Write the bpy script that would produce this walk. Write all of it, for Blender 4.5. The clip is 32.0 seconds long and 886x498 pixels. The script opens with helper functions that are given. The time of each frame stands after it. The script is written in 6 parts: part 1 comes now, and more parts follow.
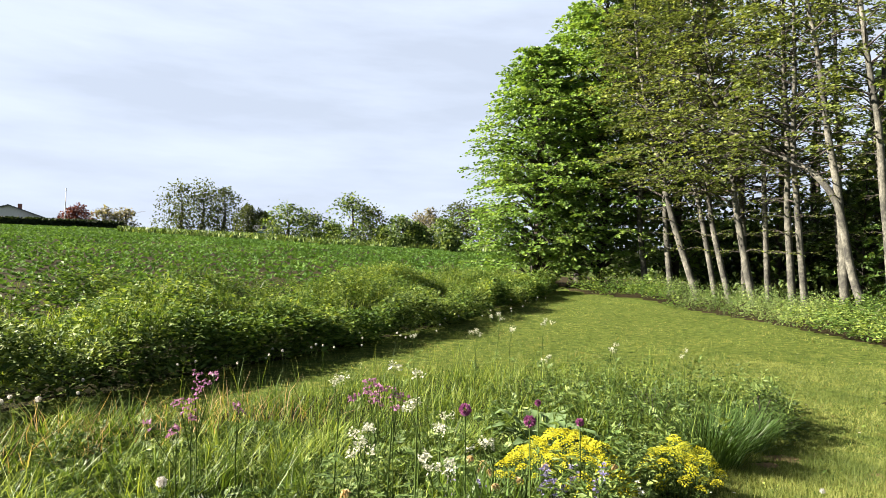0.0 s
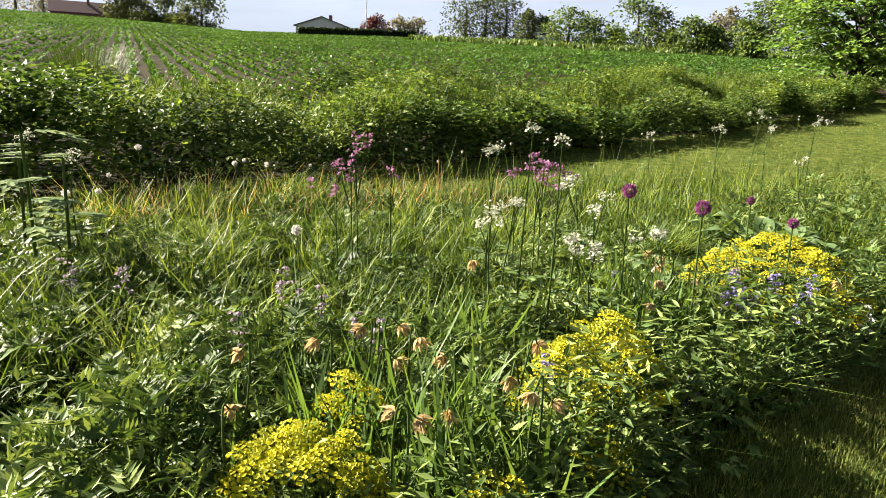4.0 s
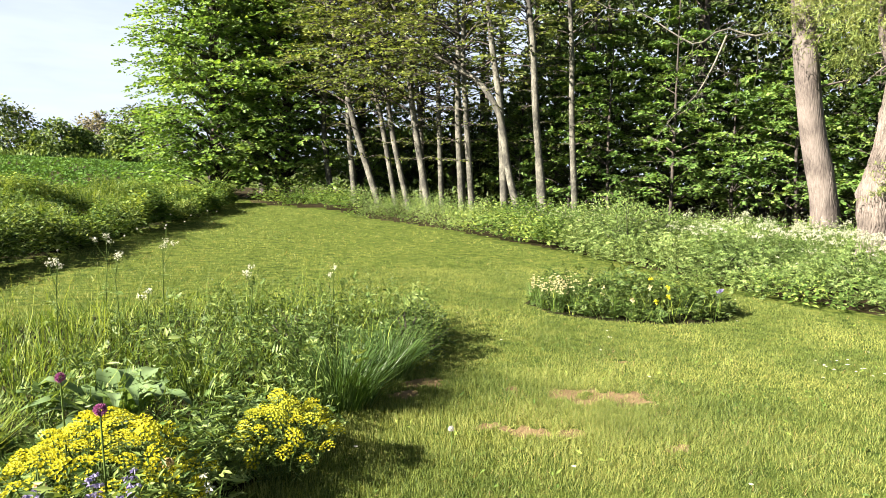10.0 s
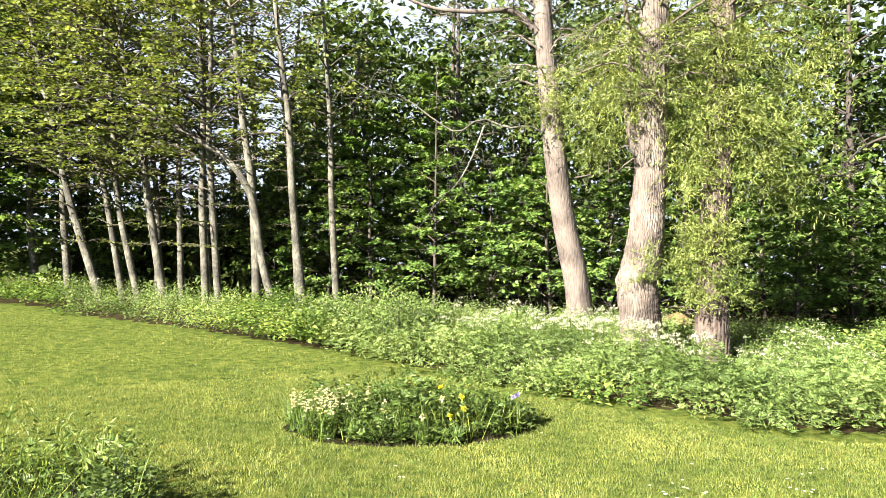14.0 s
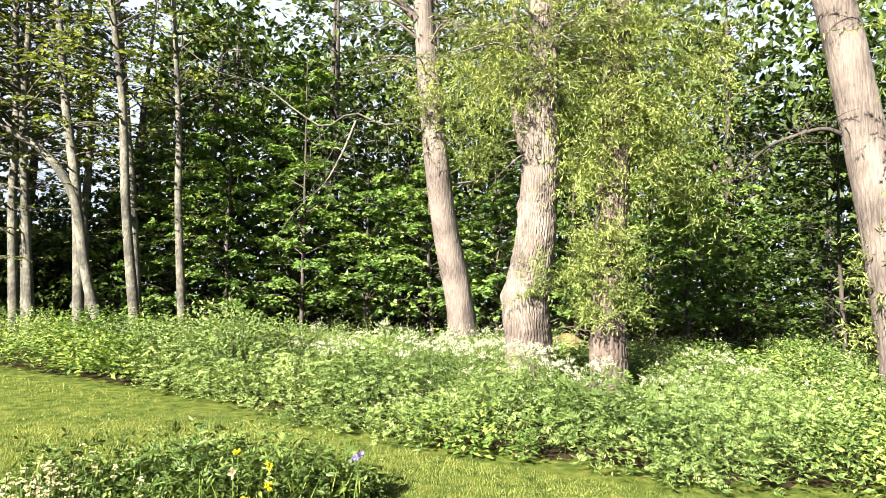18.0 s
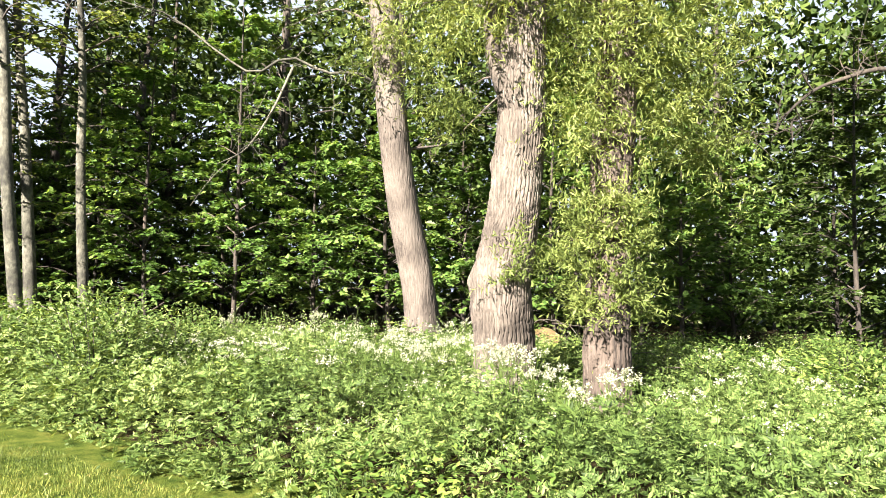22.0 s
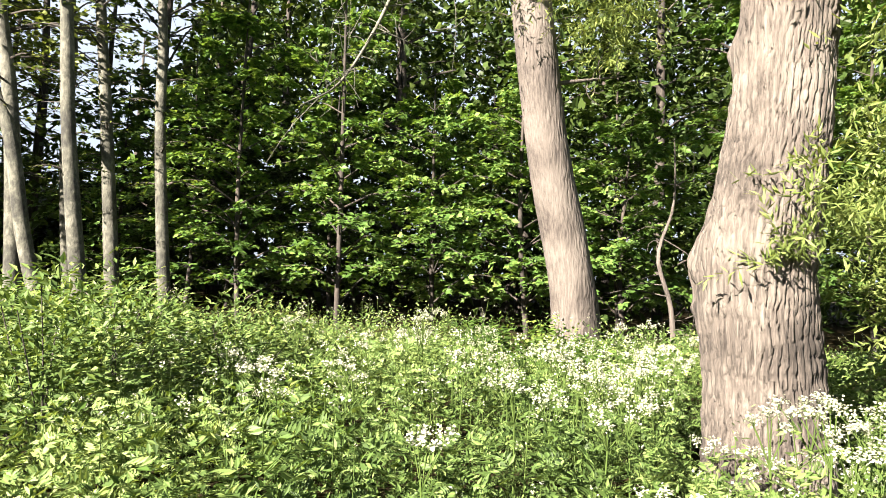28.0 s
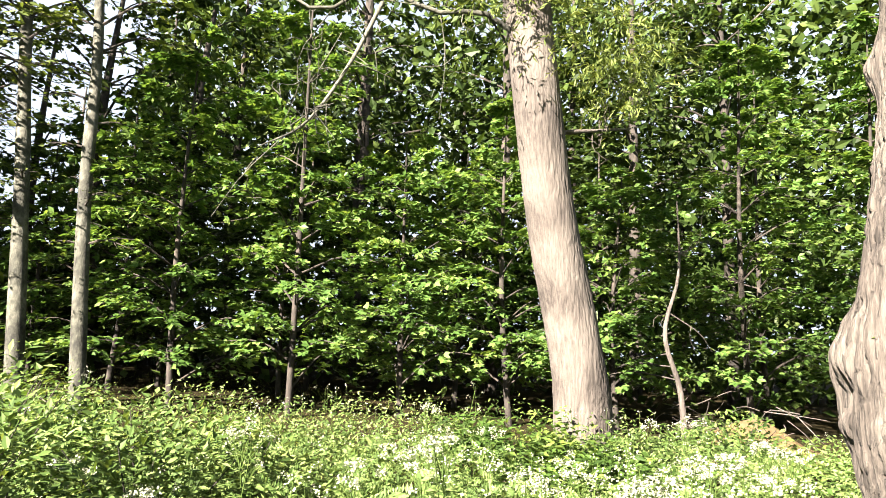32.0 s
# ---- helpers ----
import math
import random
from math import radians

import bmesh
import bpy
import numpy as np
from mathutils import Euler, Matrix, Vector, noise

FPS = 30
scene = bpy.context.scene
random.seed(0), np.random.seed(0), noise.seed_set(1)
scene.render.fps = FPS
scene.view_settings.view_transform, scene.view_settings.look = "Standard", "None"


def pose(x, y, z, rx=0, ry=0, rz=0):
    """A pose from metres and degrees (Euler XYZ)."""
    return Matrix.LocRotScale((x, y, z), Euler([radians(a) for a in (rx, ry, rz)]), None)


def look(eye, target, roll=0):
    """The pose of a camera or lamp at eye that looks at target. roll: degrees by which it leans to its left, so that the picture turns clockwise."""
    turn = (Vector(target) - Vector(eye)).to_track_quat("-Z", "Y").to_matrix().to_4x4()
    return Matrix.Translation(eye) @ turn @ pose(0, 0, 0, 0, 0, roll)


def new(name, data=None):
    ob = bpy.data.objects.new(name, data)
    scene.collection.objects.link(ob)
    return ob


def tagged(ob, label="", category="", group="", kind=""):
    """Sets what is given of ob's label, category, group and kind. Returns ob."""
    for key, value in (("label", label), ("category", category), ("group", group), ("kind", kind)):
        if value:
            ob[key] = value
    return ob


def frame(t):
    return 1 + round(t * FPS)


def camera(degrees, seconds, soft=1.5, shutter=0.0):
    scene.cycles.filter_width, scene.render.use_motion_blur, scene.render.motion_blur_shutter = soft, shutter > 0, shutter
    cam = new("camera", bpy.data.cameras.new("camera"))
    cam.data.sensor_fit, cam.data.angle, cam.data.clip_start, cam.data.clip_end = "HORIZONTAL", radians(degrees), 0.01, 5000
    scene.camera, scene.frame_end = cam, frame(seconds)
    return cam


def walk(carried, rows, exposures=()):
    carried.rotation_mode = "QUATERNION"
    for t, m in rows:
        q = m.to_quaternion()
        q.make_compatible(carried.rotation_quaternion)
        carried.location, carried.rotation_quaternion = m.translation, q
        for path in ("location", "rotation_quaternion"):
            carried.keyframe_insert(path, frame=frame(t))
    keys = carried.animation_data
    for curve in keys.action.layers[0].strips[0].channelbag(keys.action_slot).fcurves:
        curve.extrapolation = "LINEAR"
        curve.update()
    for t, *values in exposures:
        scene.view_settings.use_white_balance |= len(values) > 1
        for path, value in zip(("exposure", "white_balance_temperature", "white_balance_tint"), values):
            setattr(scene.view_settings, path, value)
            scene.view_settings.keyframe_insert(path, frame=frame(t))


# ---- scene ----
# ---------------------------------------------------------------- camera and walk
PATH = [
    (0, (1.376, -0.388, 1.613), (0.913, 1.556, 1.671), 2.20),
    (1, (1.425, -0.048, 1.482), (0.711, 1.819, 1.402), 2.10),
    (2, (1.593, 0.182, 1.388), (0.265, 1.646, 1.087), 2.77),
    (2.5, (1.695, 0.246, 1.341), (0.363, 1.668, 0.889), 2.71),
    (4.5, (1.797, 0.327, 1.343), (0.725, 1.928, 0.806), 2.53),
    (5, (1.821, 0.341, 1.355), (0.832, 1.995, 0.820), 2.40),
    (6, (1.861, 0.389, 1.401), (1.060, 2.142, 0.867), 2.03),
    (6.5, (1.842, 0.382, 1.441), (1.122, 2.171, 0.912), 1.86),
    (7, (1.866, 0.358, 1.464), (1.225, 2.196, 1.003), 1.75),
    (7.5, (1.898, 0.373, 1.479), (1.320, 2.243, 1.068), 1.66),
    (8, (1.964, 0.439, 1.494), (1.477, 2.343, 1.121), 1.58),
    (8.5, (1.991, 0.510, 1.509), (1.711, 2.460, 1.160), 1.60),
    (9, (2.018, 0.654, 1.572), (2.090, 2.632, 1.290), 1.15),
    (9.5, (2.016, 0.861, 1.579), (2.419, 2.810, 1.381), 1.29),
    (10, (2.055, 1.034, 1.596), (2.481, 2.979, 1.410), 1.19),
    (10.5, (2.187, 1.226, 1.607), (2.678, 3.164, 1.606), 1.37),
    (11, (2.270, 1.417, 1.589), (3.052, 3.257, 1.591), 1.03),
    (11.5, (2.299, 1.669, 1.606), (3.368, 3.360, 1.606), 0.83),
    (12, (2.352, 1.886, 1.596), (3.421, 3.576, 1.603), 0.84),
    (12.5, (2.428, 2.120, 1.579), (3.495, 3.809, 1.678), 0.92),
    (13, (2.500, 2.350, 1.568), (3.563, 4.041, 1.668), 0.94),
    (13.5, (2.553, 2.579, 1.569), (3.642, 4.254, 1.671), 0.88),
    (14, (2.668, 2.813, 1.572), (3.760, 4.485, 1.672), 0.86),
    (14.5, (2.799, 3.038, 1.573), (3.926, 4.686, 1.676), 0.92),
    (15, (2.974, 3.276, 1.561), (4.298, 4.772, 1.661), 0.72),
    (15.5, (3.135, 3.476, 1.550), (4.599, 4.835, 1.647), 0.32),
    (17.5, (4.070, 4.031, 1.504), (5.518, 5.405, 1.613), 0.37),
    (18, (4.313, 4.219, 1.497), (5.659, 5.688, 1.668), 0.63),
    (18.5, (4.566, 4.407, 1.477), (5.911, 5.878, 1.642), 0.72),
    (19, (4.820, 4.588, 1.463), (6.176, 6.049, 1.630), 0.78),
    (19.5, (5.080, 4.811, 1.447), (6.435, 6.274, 1.611), 0.82),
    (20, (5.289, 5.010, 1.432), (6.641, 6.475, 1.593), 0.86),
    (20.5, (5.529, 5.211, 1.440), (6.962, 6.598, 1.597), 0.90),
    (21, (5.754, 5.382, 1.427), (7.182, 6.774, 1.582), 0.99),
    (21.5, (5.922, 5.606, 1.434), (7.348, 7.001, 1.581), 1.13),
    (22, (6.169, 5.924, 1.443), (7.588, 7.326, 1.591), 0.94),
    (23, (6.527, 6.370, 1.459), (7.881, 7.834, 1.604), 1.01),
    (24, (6.966, 6.827, 1.428), (8.306, 8.308, 1.549), 1.27),
    (25, (7.294, 7.199, 1.409), (8.593, 8.716, 1.522), 1.06),
    (25.5, (7.415, 7.434, 1.424), (8.714, 8.950, 1.542), 1.35),
    (27.5, (8.041, 8.360, 1.446), (9.218, 9.973, 1.553), 1.65),
    (28, (8.142, 8.575, 1.445), (9.275, 10.220, 1.552), 1.65),
    (28.5, (8.230, 8.806, 1.442), (9.324, 10.476, 1.550), 1.70),
    (29, (8.328, 9.029, 1.429), (9.399, 10.714, 1.542), 1.71),
    (29.5, (8.413, 9.282, 1.468), (9.496, 10.957, 1.614), 1.70),
    (30, (8.508, 9.470, 1.504), (9.587, 11.146, 1.660), 1.93),
    (30.5, (8.587, 9.665, 1.519), (9.644, 11.349, 1.743), 1.79),
    (31, (8.652, 9.839, 1.534), (9.687, 11.526, 1.826), 1.80),
    (31.5, (8.688, 9.973, 1.561), (9.868, 11.559, 1.866), 1.71),
    (32, (8.678, 10.048, 1.593), (9.916, 11.586, 1.911), 1.85),
]
cam = camera(67.92, 32.0, soft=0.55)
walk(cam, [(t, look(e, g, r)) for t, e, g, r in PATH],
     exposures=[(0.0, 2.86), (2.5, 2.70), (6.0, 3.05), (9.0, 3.06), (13.0, 3.34), (20.0, 3.27), (28.0, 3.22), (32.0, 3.47)])

# ---------------------------------------------------------------- sky and sun
SUN_AZ, SUN_EL = -104.0, 29.0       # degrees, clockwise from +y; above the horizon
world = bpy.data.worlds.new("sky")
scene.world = world
world.use_nodes = True
wt = world.node_tree
wt.nodes.clear()
sky = wt.nodes.new("ShaderNodeTexSky")
sky.sky_type = "NISHITA"
sky.sun_disc = False
sky.sun_elevation = radians(SUN_EL)
sky.sun_rotation = radians(SUN_AZ)
sky.air_density, sky.dust_density, sky.ozone_density = 1.0, 2.5, 1.5
coord = wt.nodes.new("ShaderNodeTexCoord")
stretch = wt.nodes.new("ShaderNodeMapping")
stretch.inputs["Scale"].default_value = (1.6, 1.6, 9.0)
cloud = wt.nodes.new("ShaderNodeTexNoise")
cloud.inputs["Scale"].default_value, cloud.inputs["Detail"].default_value = 1.7, 6.0
cloud.inputs["Roughness"].default_value = 0.55
veil = wt.nodes.new("ShaderNodeMapRange")
veil.inputs["From Min"].default_value, veil.inputs["From Max"].default_value = 0.36, 0.66
veil.inputs["To Min"].default_value, veil.inputs["To Max"].default_value = 0.78, 1.0
blend = wt.nodes.new("ShaderNodeMixRGB")
blend.inputs[2].default_value = (14.5, 16.3, 19.8, 1)
back = wt.nodes.new("ShaderNodeBackground")
back.inputs["Strength"].default_value = 0.0079
wout = wt.nodes.new("ShaderNodeOutputWorld")
wt.links.new(coord.outputs["Generated"], stretch.inputs["Vector"])
wt.links.new(stretch.outputs["Vector"], cloud.inputs["Vector"])
wt.links.new(cloud.outputs["Fac"], veil.inputs["Value"])
part_up = wt.nodes.new("ShaderNodeSeparateXYZ")
thin = wt.nodes.new("ShaderNodeMapRange")
thin.inputs["From Min"].default_value, thin.inputs["From Max"].default_value = 0.38, 0.8
thin.inputs["To Min"].default_value, thin.inputs["To Max"].default_value = 1.0, 0.1
both = wt.nodes.new("ShaderNodeMath")
both.operation = "MULTIPLY"
wt.links.new(coord.outputs["Generated"], part_up.inputs["Vector"])
wt.links.new(part_up.outputs["Z"], thin.inputs["Value"])
wt.links.new(veil.outputs["Result"], both.inputs[0])
wt.links.new(thin.outputs["Result"], both.inputs[1])
wt.links.new(both.outputs[0], blend.inputs[0])
wt.links.new(sky.outputs["Color"], blend.inputs[1])
wt.links.new(blend.outputs["Color"], back.inputs["Color"])
wt.links.new(back.outputs["Background"], wout.inputs["Surface"])

lamp = bpy.data.lights.new("sun", "SUN")
lamp.energy, lamp.angle, lamp.color = 5.0, radians(0.6), (1.0, 0.875, 0.765)
sun = new("sun", lamp)
sa, se = radians(SUN_AZ), radians(SUN_EL)
sun.matrix_world = look((0, 0, 30), (-math.sin(sa) * math.cos(se), -math.cos(sa) * math.cos(se), 30 - math.sin(se)))

# ---------------------------------------------------------------- materials
rng = np.random.default_rng(7)


def material(name):
    m = bpy.data.materials.new(name)
    m.use_nodes = True
    return m, m.node_tree, m.node_tree.nodes["Principled BSDF"], m.node_tree.nodes["Material Output"]


def ramp(nt, stops):
    r = nt.nodes.new("ShaderNodeValToRGB")
    el = r.color_ramp.elements
    while len(el) < len(stops):
        el.new(0.5)
    for e, (p, c) in zip(el, stops):
        e.position, e.color = p, (*c, 1)
    return r


def leafy(name, dark, mid, light, through_light=0.4, rough=0.5, patch=1.5, glow=(1.7, 1.65, 0.7), sheen=0.13, spread=0.42):
    """A leaf: its colour varies from leaf to leaf and in patches; light shines through it."""
    m, nt, bsdf, out = material(name)
    geo = nt.nodes.new("ShaderNodeNewGeometry")
    col = ramp(nt, [(0.0, dark), (0.5, mid), (1.0, light)])
    co = nt.nodes.new("ShaderNodeTexCoord")
    nz = nt.nodes.new("ShaderNodeTexNoise")
    nz.inputs["Scale"].default_value, nz.inputs["Detail"].default_value = patch, 3
    mix = nt.nodes.new("ShaderNodeMath")
    mix.operation = "MULTIPLY_ADD"
    mix.inputs[1].default_value = spread
    off = nt.nodes.new("ShaderNodeMath")
    off.operation = "MULTIPLY_ADD"
    off.inputs[1].default_value, off.inputs[2].default_value = 1.1, -0.05 - spread / 2
    nt.links.new(co.outputs["Object"], nz.inputs["Vector"])
    nt.links.new(nz.outputs["Fac"], off.inputs[0])
    nt.links.new(geo.outputs["Random Per Island"], mix.inputs[0])
    nt.links.new(off.outputs[0], mix.inputs[2])
    nt.links.new(mix.outputs[0], col.inputs["Fac"])
    nt.links.new(col.outputs["Color"], bsdf.inputs["Base Color"])
    bsdf.inputs["Roughness"].default_value = rough
    bsdf.inputs["Specular IOR Level"].default_value = sheen
    tr = nt.nodes.new("ShaderNodeBsdfTranslucent")
    warm = nt.nodes.new("ShaderNodeMixRGB")
    warm.blend_type = "MULTIPLY"
    warm.inputs[0].default_value = 1.0
    warm.inputs[2].default_value = (*glow, 1)
    nt.links.new(col.outputs["Color"], warm.inputs[1])
    nt.links.new(warm.outputs["Color"], tr.inputs["Color"])
    ms = nt.nodes.new("ShaderNodeMixShader")
    ms.inputs["Fac"].default_value = through_light
    nt.links.new(bsdf.outputs["BSDF"], ms.inputs[1])
    nt.links.new(tr.outputs["BSDF"], ms.inputs[2])
    nt.links.new(ms.outputs["Shader"], out.inputs["Surface"])
    return m


def bark(name, dark, mid, light, scale=6.0, stretch_z=0.18, bump=0.6):
    m, nt, bsdf, out = material(name)
    co = nt.nodes.new("ShaderNodeTexCoord")
    mp = nt.nodes.new("ShaderNodeMapping")
    mp.inputs["Scale"].default_value = (1, 1, stretch_z)
    nz = nt.nodes.new("ShaderNodeTexNoise")
    nz.inputs["Scale"].default_value, nz.inputs["Detail"].default_value, nz.inputs["Roughness"].default_value = scale * 4, 8, 0.7
    big = nt.nodes.new("ShaderNodeTexNoise")
    big.inputs["Scale"].default_value, big.inputs["Detail"].default_value = 1.3, 4
    add = nt.nodes.new("ShaderNodeMath")
    add.operation = "MULTIPLY_ADD"
    add.inputs[1].default_value = 0.5
    half = nt.nodes.new("ShaderNodeMath")
    half.operation = "MULTIPLY"
    half.inputs[1].default_value = 0.5
    col = ramp(nt, [(0.40, dark), (0.49, mid), (0.60, light)])
    bp = nt.nodes.new("ShaderNodeBump")
    bp.inputs["Strength"].default_value, bp.inputs["Distance"].default_value = bump, 0.02
    nt.links.new(co.outputs["Object"], mp.inputs["Vector"])
    nt.links.new(mp.outputs["Vector"], nz.inputs["Vector"])
    nt.links.new(co.outputs["Object"], big.inputs["Vector"])
    nt.links.new(big.outputs["Fac"], half.inputs[0])
    nt.links.new(nz.outputs["Fac"], add.inputs[0])
    nt.links.new(half.outputs[0], add.inputs[2])
    nt.links.new(add.outputs[0], col.inputs["Fac"])
    nt.links.new(col.outputs["Color"], bsdf.inputs["Base Color"])
    nt.links.new(nz.outputs["Fac"], bp.inputs["Height"])
    nt.links.new(bp.outputs["Normal"], bsdf.inputs["Normal"])
    bsdf.inputs["Roughness"].default_value = 0.9
    return m


def earthy(name, stops, scale=3.0, fine=60.0, bump=0.5, rough=0.95):
    m, nt, bsdf, out = material(name)
    co = nt.nodes.new("ShaderNodeTexCoord")
    a = nt.nodes.new("ShaderNodeTexNoise")
    a.inputs["Scale"].default_value, a.inputs["Detail"].default_value = scale, 6
    b = nt.nodes.new("ShaderNodeTexNoise")
    b.inputs["Scale"].default_value, b.inputs["Detail"].default_value = fine, 5
    mixv = nt.nodes.new("ShaderNodeMixRGB")
    mixv.inputs[0].default_value = 0.45
    col = ramp(nt, stops)
    bp = nt.nodes.new("ShaderNodeBump")
    bp.inputs["Strength"].default_value, bp.inputs["Distance"].default_value = bump, 0.02
    for n in (a, b):
        nt.links.new(co.outputs["Object"], n.inputs["Vector"])
    nt.links.new(a.outputs["Fac"], mixv.inputs[1])
    nt.links.new(b.outputs["Fac"], mixv.inputs[2])
    nt.links.new(mixv.outputs["Color"], col.inputs["Fac"])
    nt.links.new(col.outputs["Color"], bsdf.inputs["Base Color"])
    nt.links.new(b.outputs["Fac"], bp.inputs["Height"])
    nt.links.new(bp.outputs["Normal"], bsdf.inputs["Normal"])
    bsdf.inputs["Roughness"].default_value = rough
    bsdf.inputs["Specular IOR Level"].default_value = 0.03 if rough > 0.9 else 0.4
    return m


def plain(name, c, rough=0.6, spread=0.15, metal=0.0):
    """One colour with a little variation from piece to piece and over the surface."""
    d = tuple(v * (1 - spread) for v in c)
    l = tuple(min(1, v * (1 + spread)) for v in c)
    m = earthy(name, [(0.3, d), (0.7, l)], scale=4, fine=40, bump=0.1, rough=rough)
    m.node_tree.nodes["Principled BSDF"].inputs["Metallic"].default_value = metal
    return m


LAWN_SOIL = earthy("mown_lawn_ground", [(0.36, (0.016, 0.032, 0.0065)), (0.5, (0.052, 0.075, 0.0135)), (0.64, (0.112, 0.12, 0.029))], 7.0, 120, 1.0)
BARE = earthy("bare_dry_earth", [(0.3, (0.07936, 0.05456, 0.02728)), (0.6, (0.1488, 0.1091, 0.05952)), (0.75, (0.1984, 0.1538, 0.09424))], 4, 80, 0.8)
BED_SOIL = earthy("bed_soil", [(0.3, (0.008928, 0.00992, 0.003968)), (0.6, (0.01984, 0.01984, 0.008928)), (0.8, (0.03472, 0.02976, 0.01488))], 5, 60, 0.8)
FIELD_SOIL = earthy("field_soil", [(0.3, (0.012, 0.012, 0.005)), (0.55, (0.022, 0.020, 0.009)), (0.8, (0.036, 0.030, 0.016))], 0.15, 4, 0.6)
WOOD_FLOOR = earthy("woodland_floor", [(0.3, (0.00992, 0.01091, 0.00496)), (0.55, (0.0248, 0.01984, 0.00992)), (0.8, (0.0496, 0.0372, 0.01984))], 2, 40, 0.8)
FAR_GRASS = earthy("far_pasture", [(0.3, (0.03472, 0.05456, 0.0124)), (0.55, (0.05952, 0.07936, 0.02232)), (0.8, (0.0992, 0.1091, 0.03968))], 0.08, 1.5, 0.4)

GRASS = leafy("grass_blade", (0.013, 0.028, 0.007), (0.083, 0.114, 0.027), (0.21, 0.218, 0.066), 0.22, 0.45, 0.9, (2.0, 1.85, 0.7), 0.1, 0.55)
LONG_GRASS = leafy("long_grass_blade", (0.008, 0.02, 0.0035), (0.054, 0.094, 0.015), (0.225, 0.275, 0.06), 0.24, 0.45, 1.5, (1.9, 1.8, 0.75), 0.1, 0.6)
DRY_GRASS = leafy("dry_grass", (0.06646, 0.05059, 0.02083), (0.1999, 0.1488, 0.06944), (0.3611, 0.2837, 0.1612), 0.3, 0.7)
NETTLE = leafy("nettle_leaf", (0.0045, 0.0125, 0.0032), (0.052, 0.096, 0.02), (0.24, 0.3, 0.068), 0.24, 0.5, 0.9, (1.9, 1.8, 0.8), 0.08, 0.42)
HERB = leafy("herb_leaf", (0.0045, 0.0105, 0.0026), (0.042, 0.075, 0.0165), (0.225, 0.285, 0.08), 0.17, 0.48, 1.3, (1.9, 1.8, 0.8), 0.1, 0.52)
BED_LEAF = leafy("dark_herb_leaf", (0.006, 0.0145, 0.003), (0.035, 0.065, 0.0135), (0.15, 0.2, 0.055), 0.15, 0.48, 1.3, (1.9, 1.75, 0.7), 0.12, 0.5)
FERNY = leafy("feathery_leaf", (0.006, 0.014, 0.004), (0.055, 0.094, 0.0235), (0.25, 0.31, 0.105), 0.16, 0.45, 1.7, (1.9, 1.8, 0.8), 0.1, 0.5)
PARSLEY = leafy("cow_parsley_leaf", (0.009, 0.0195, 0.005), (0.066, 0.109, 0.028), (0.23, 0.29, 0.1), 0.2, 0.5, 0.8, (1.95, 1.8, 0.8), 0.13, 0.55)
CROP = leafy("beet_leaf", (0.014, 0.036, 0.008), (0.047, 0.1, 0.021), (0.11, 0.19, 0.048), 0.2, 0.7, 0.2, (1.7, 1.65, 0.7), 0.05)
MAPLE = leafy("maple_leaf", (0.016, 0.039, 0.0085), (0.072, 0.136, 0.031), (0.23, 0.305, 0.083), 0.3, 0.4, 0.7, (1.8, 1.7, 0.8))
ALDER = leafy("alder_leaf", (0.017, 0.029, 0.008), (0.076, 0.104, 0.025), (0.215, 0.245, 0.068), 0.32, 0.45, 0.5, (1.7, 1.65, 0.8))
BEECH = leafy("beech_leaf", (0.022, 0.051, 0.011), (0.092, 0.163, 0.034), (0.22, 0.305, 0.07), 0.3, 0.4, 0.4)
WILLOW = leafy("willow_leaf", (0.016, 0.027, 0.009), (0.072, 0.106, 0.036), (0.19, 0.22, 0.095), 0.26, 0.4, 0.8, (1.7, 1.6, 0.9))
SHOOT = leafy("fresh_shoot_leaf", (0.026, 0.041, 0.011), (0.115, 0.154, 0.043), (0.265, 0.3, 0.11), 0.28, 0.45, 0.8, (1.8, 1.65, 0.8), 0.1)
# dark leaf; in the wood its darkness stands for shade among the trees
DEEP = leafy("dark_and_shaded_leaf", (0.0048, 0.0102, 0.0024), (0.027, 0.048, 0.0105), (0.095, 0.13, 0.032), 0.2, 0.45, 0.5)
FARLEAF = leafy("far_leaf", (0.01166, 0.01786, 0.005952), (0.03611, 0.0496, 0.01488), (0.07936, 0.09672, 0.03224), 0.3, 0.6, 0.1)
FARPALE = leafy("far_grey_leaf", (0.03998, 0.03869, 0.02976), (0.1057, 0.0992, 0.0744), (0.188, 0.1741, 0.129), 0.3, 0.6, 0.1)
FARRED = leafy("copper_leaf", (0.01999, 0.005952, 0.005952), (0.05555, 0.01736, 0.01736), (0.1082, 0.03869, 0.03224), 0.3, 0.6, 0.1)
BARK_WILLOW = bark("willow_bark", (0.019, 0.0148, 0.011), (0.071, 0.06, 0.049), (0.136, 0.12, 0.1), 9, 0.1, 1.3)
BARK_LEAN = bark("pale_ridged_bark", (0.027, 0.022, 0.018), (0.067, 0.057, 0.048), (0.107, 0.094, 0.08), 9, 0.07, 0.9)
BARK_BROWN = bark("brown_willow_bark", (0.016, 0.012, 0.0095), (0.047, 0.036, 0.028), (0.094, 0.076, 0.063), 6, 0.12, 1.0)
BARK_ALDER = bark("alder_bark", (0.0115, 0.0118, 0.0085), (0.041, 0.042, 0.03), (0.112, 0.11, 0.085), 4, 0.6, 0.9)
BARK_DARK = bark("dark_bark", (0.008, 0.0065, 0.005), (0.022, 0.018, 0.014), (0.05, 0.041, 0.032), 5, 0.3, 0.6)
STEM = plain("green_stem", (0.04464, 0.06944, 0.01736), 0.95, 0.25)
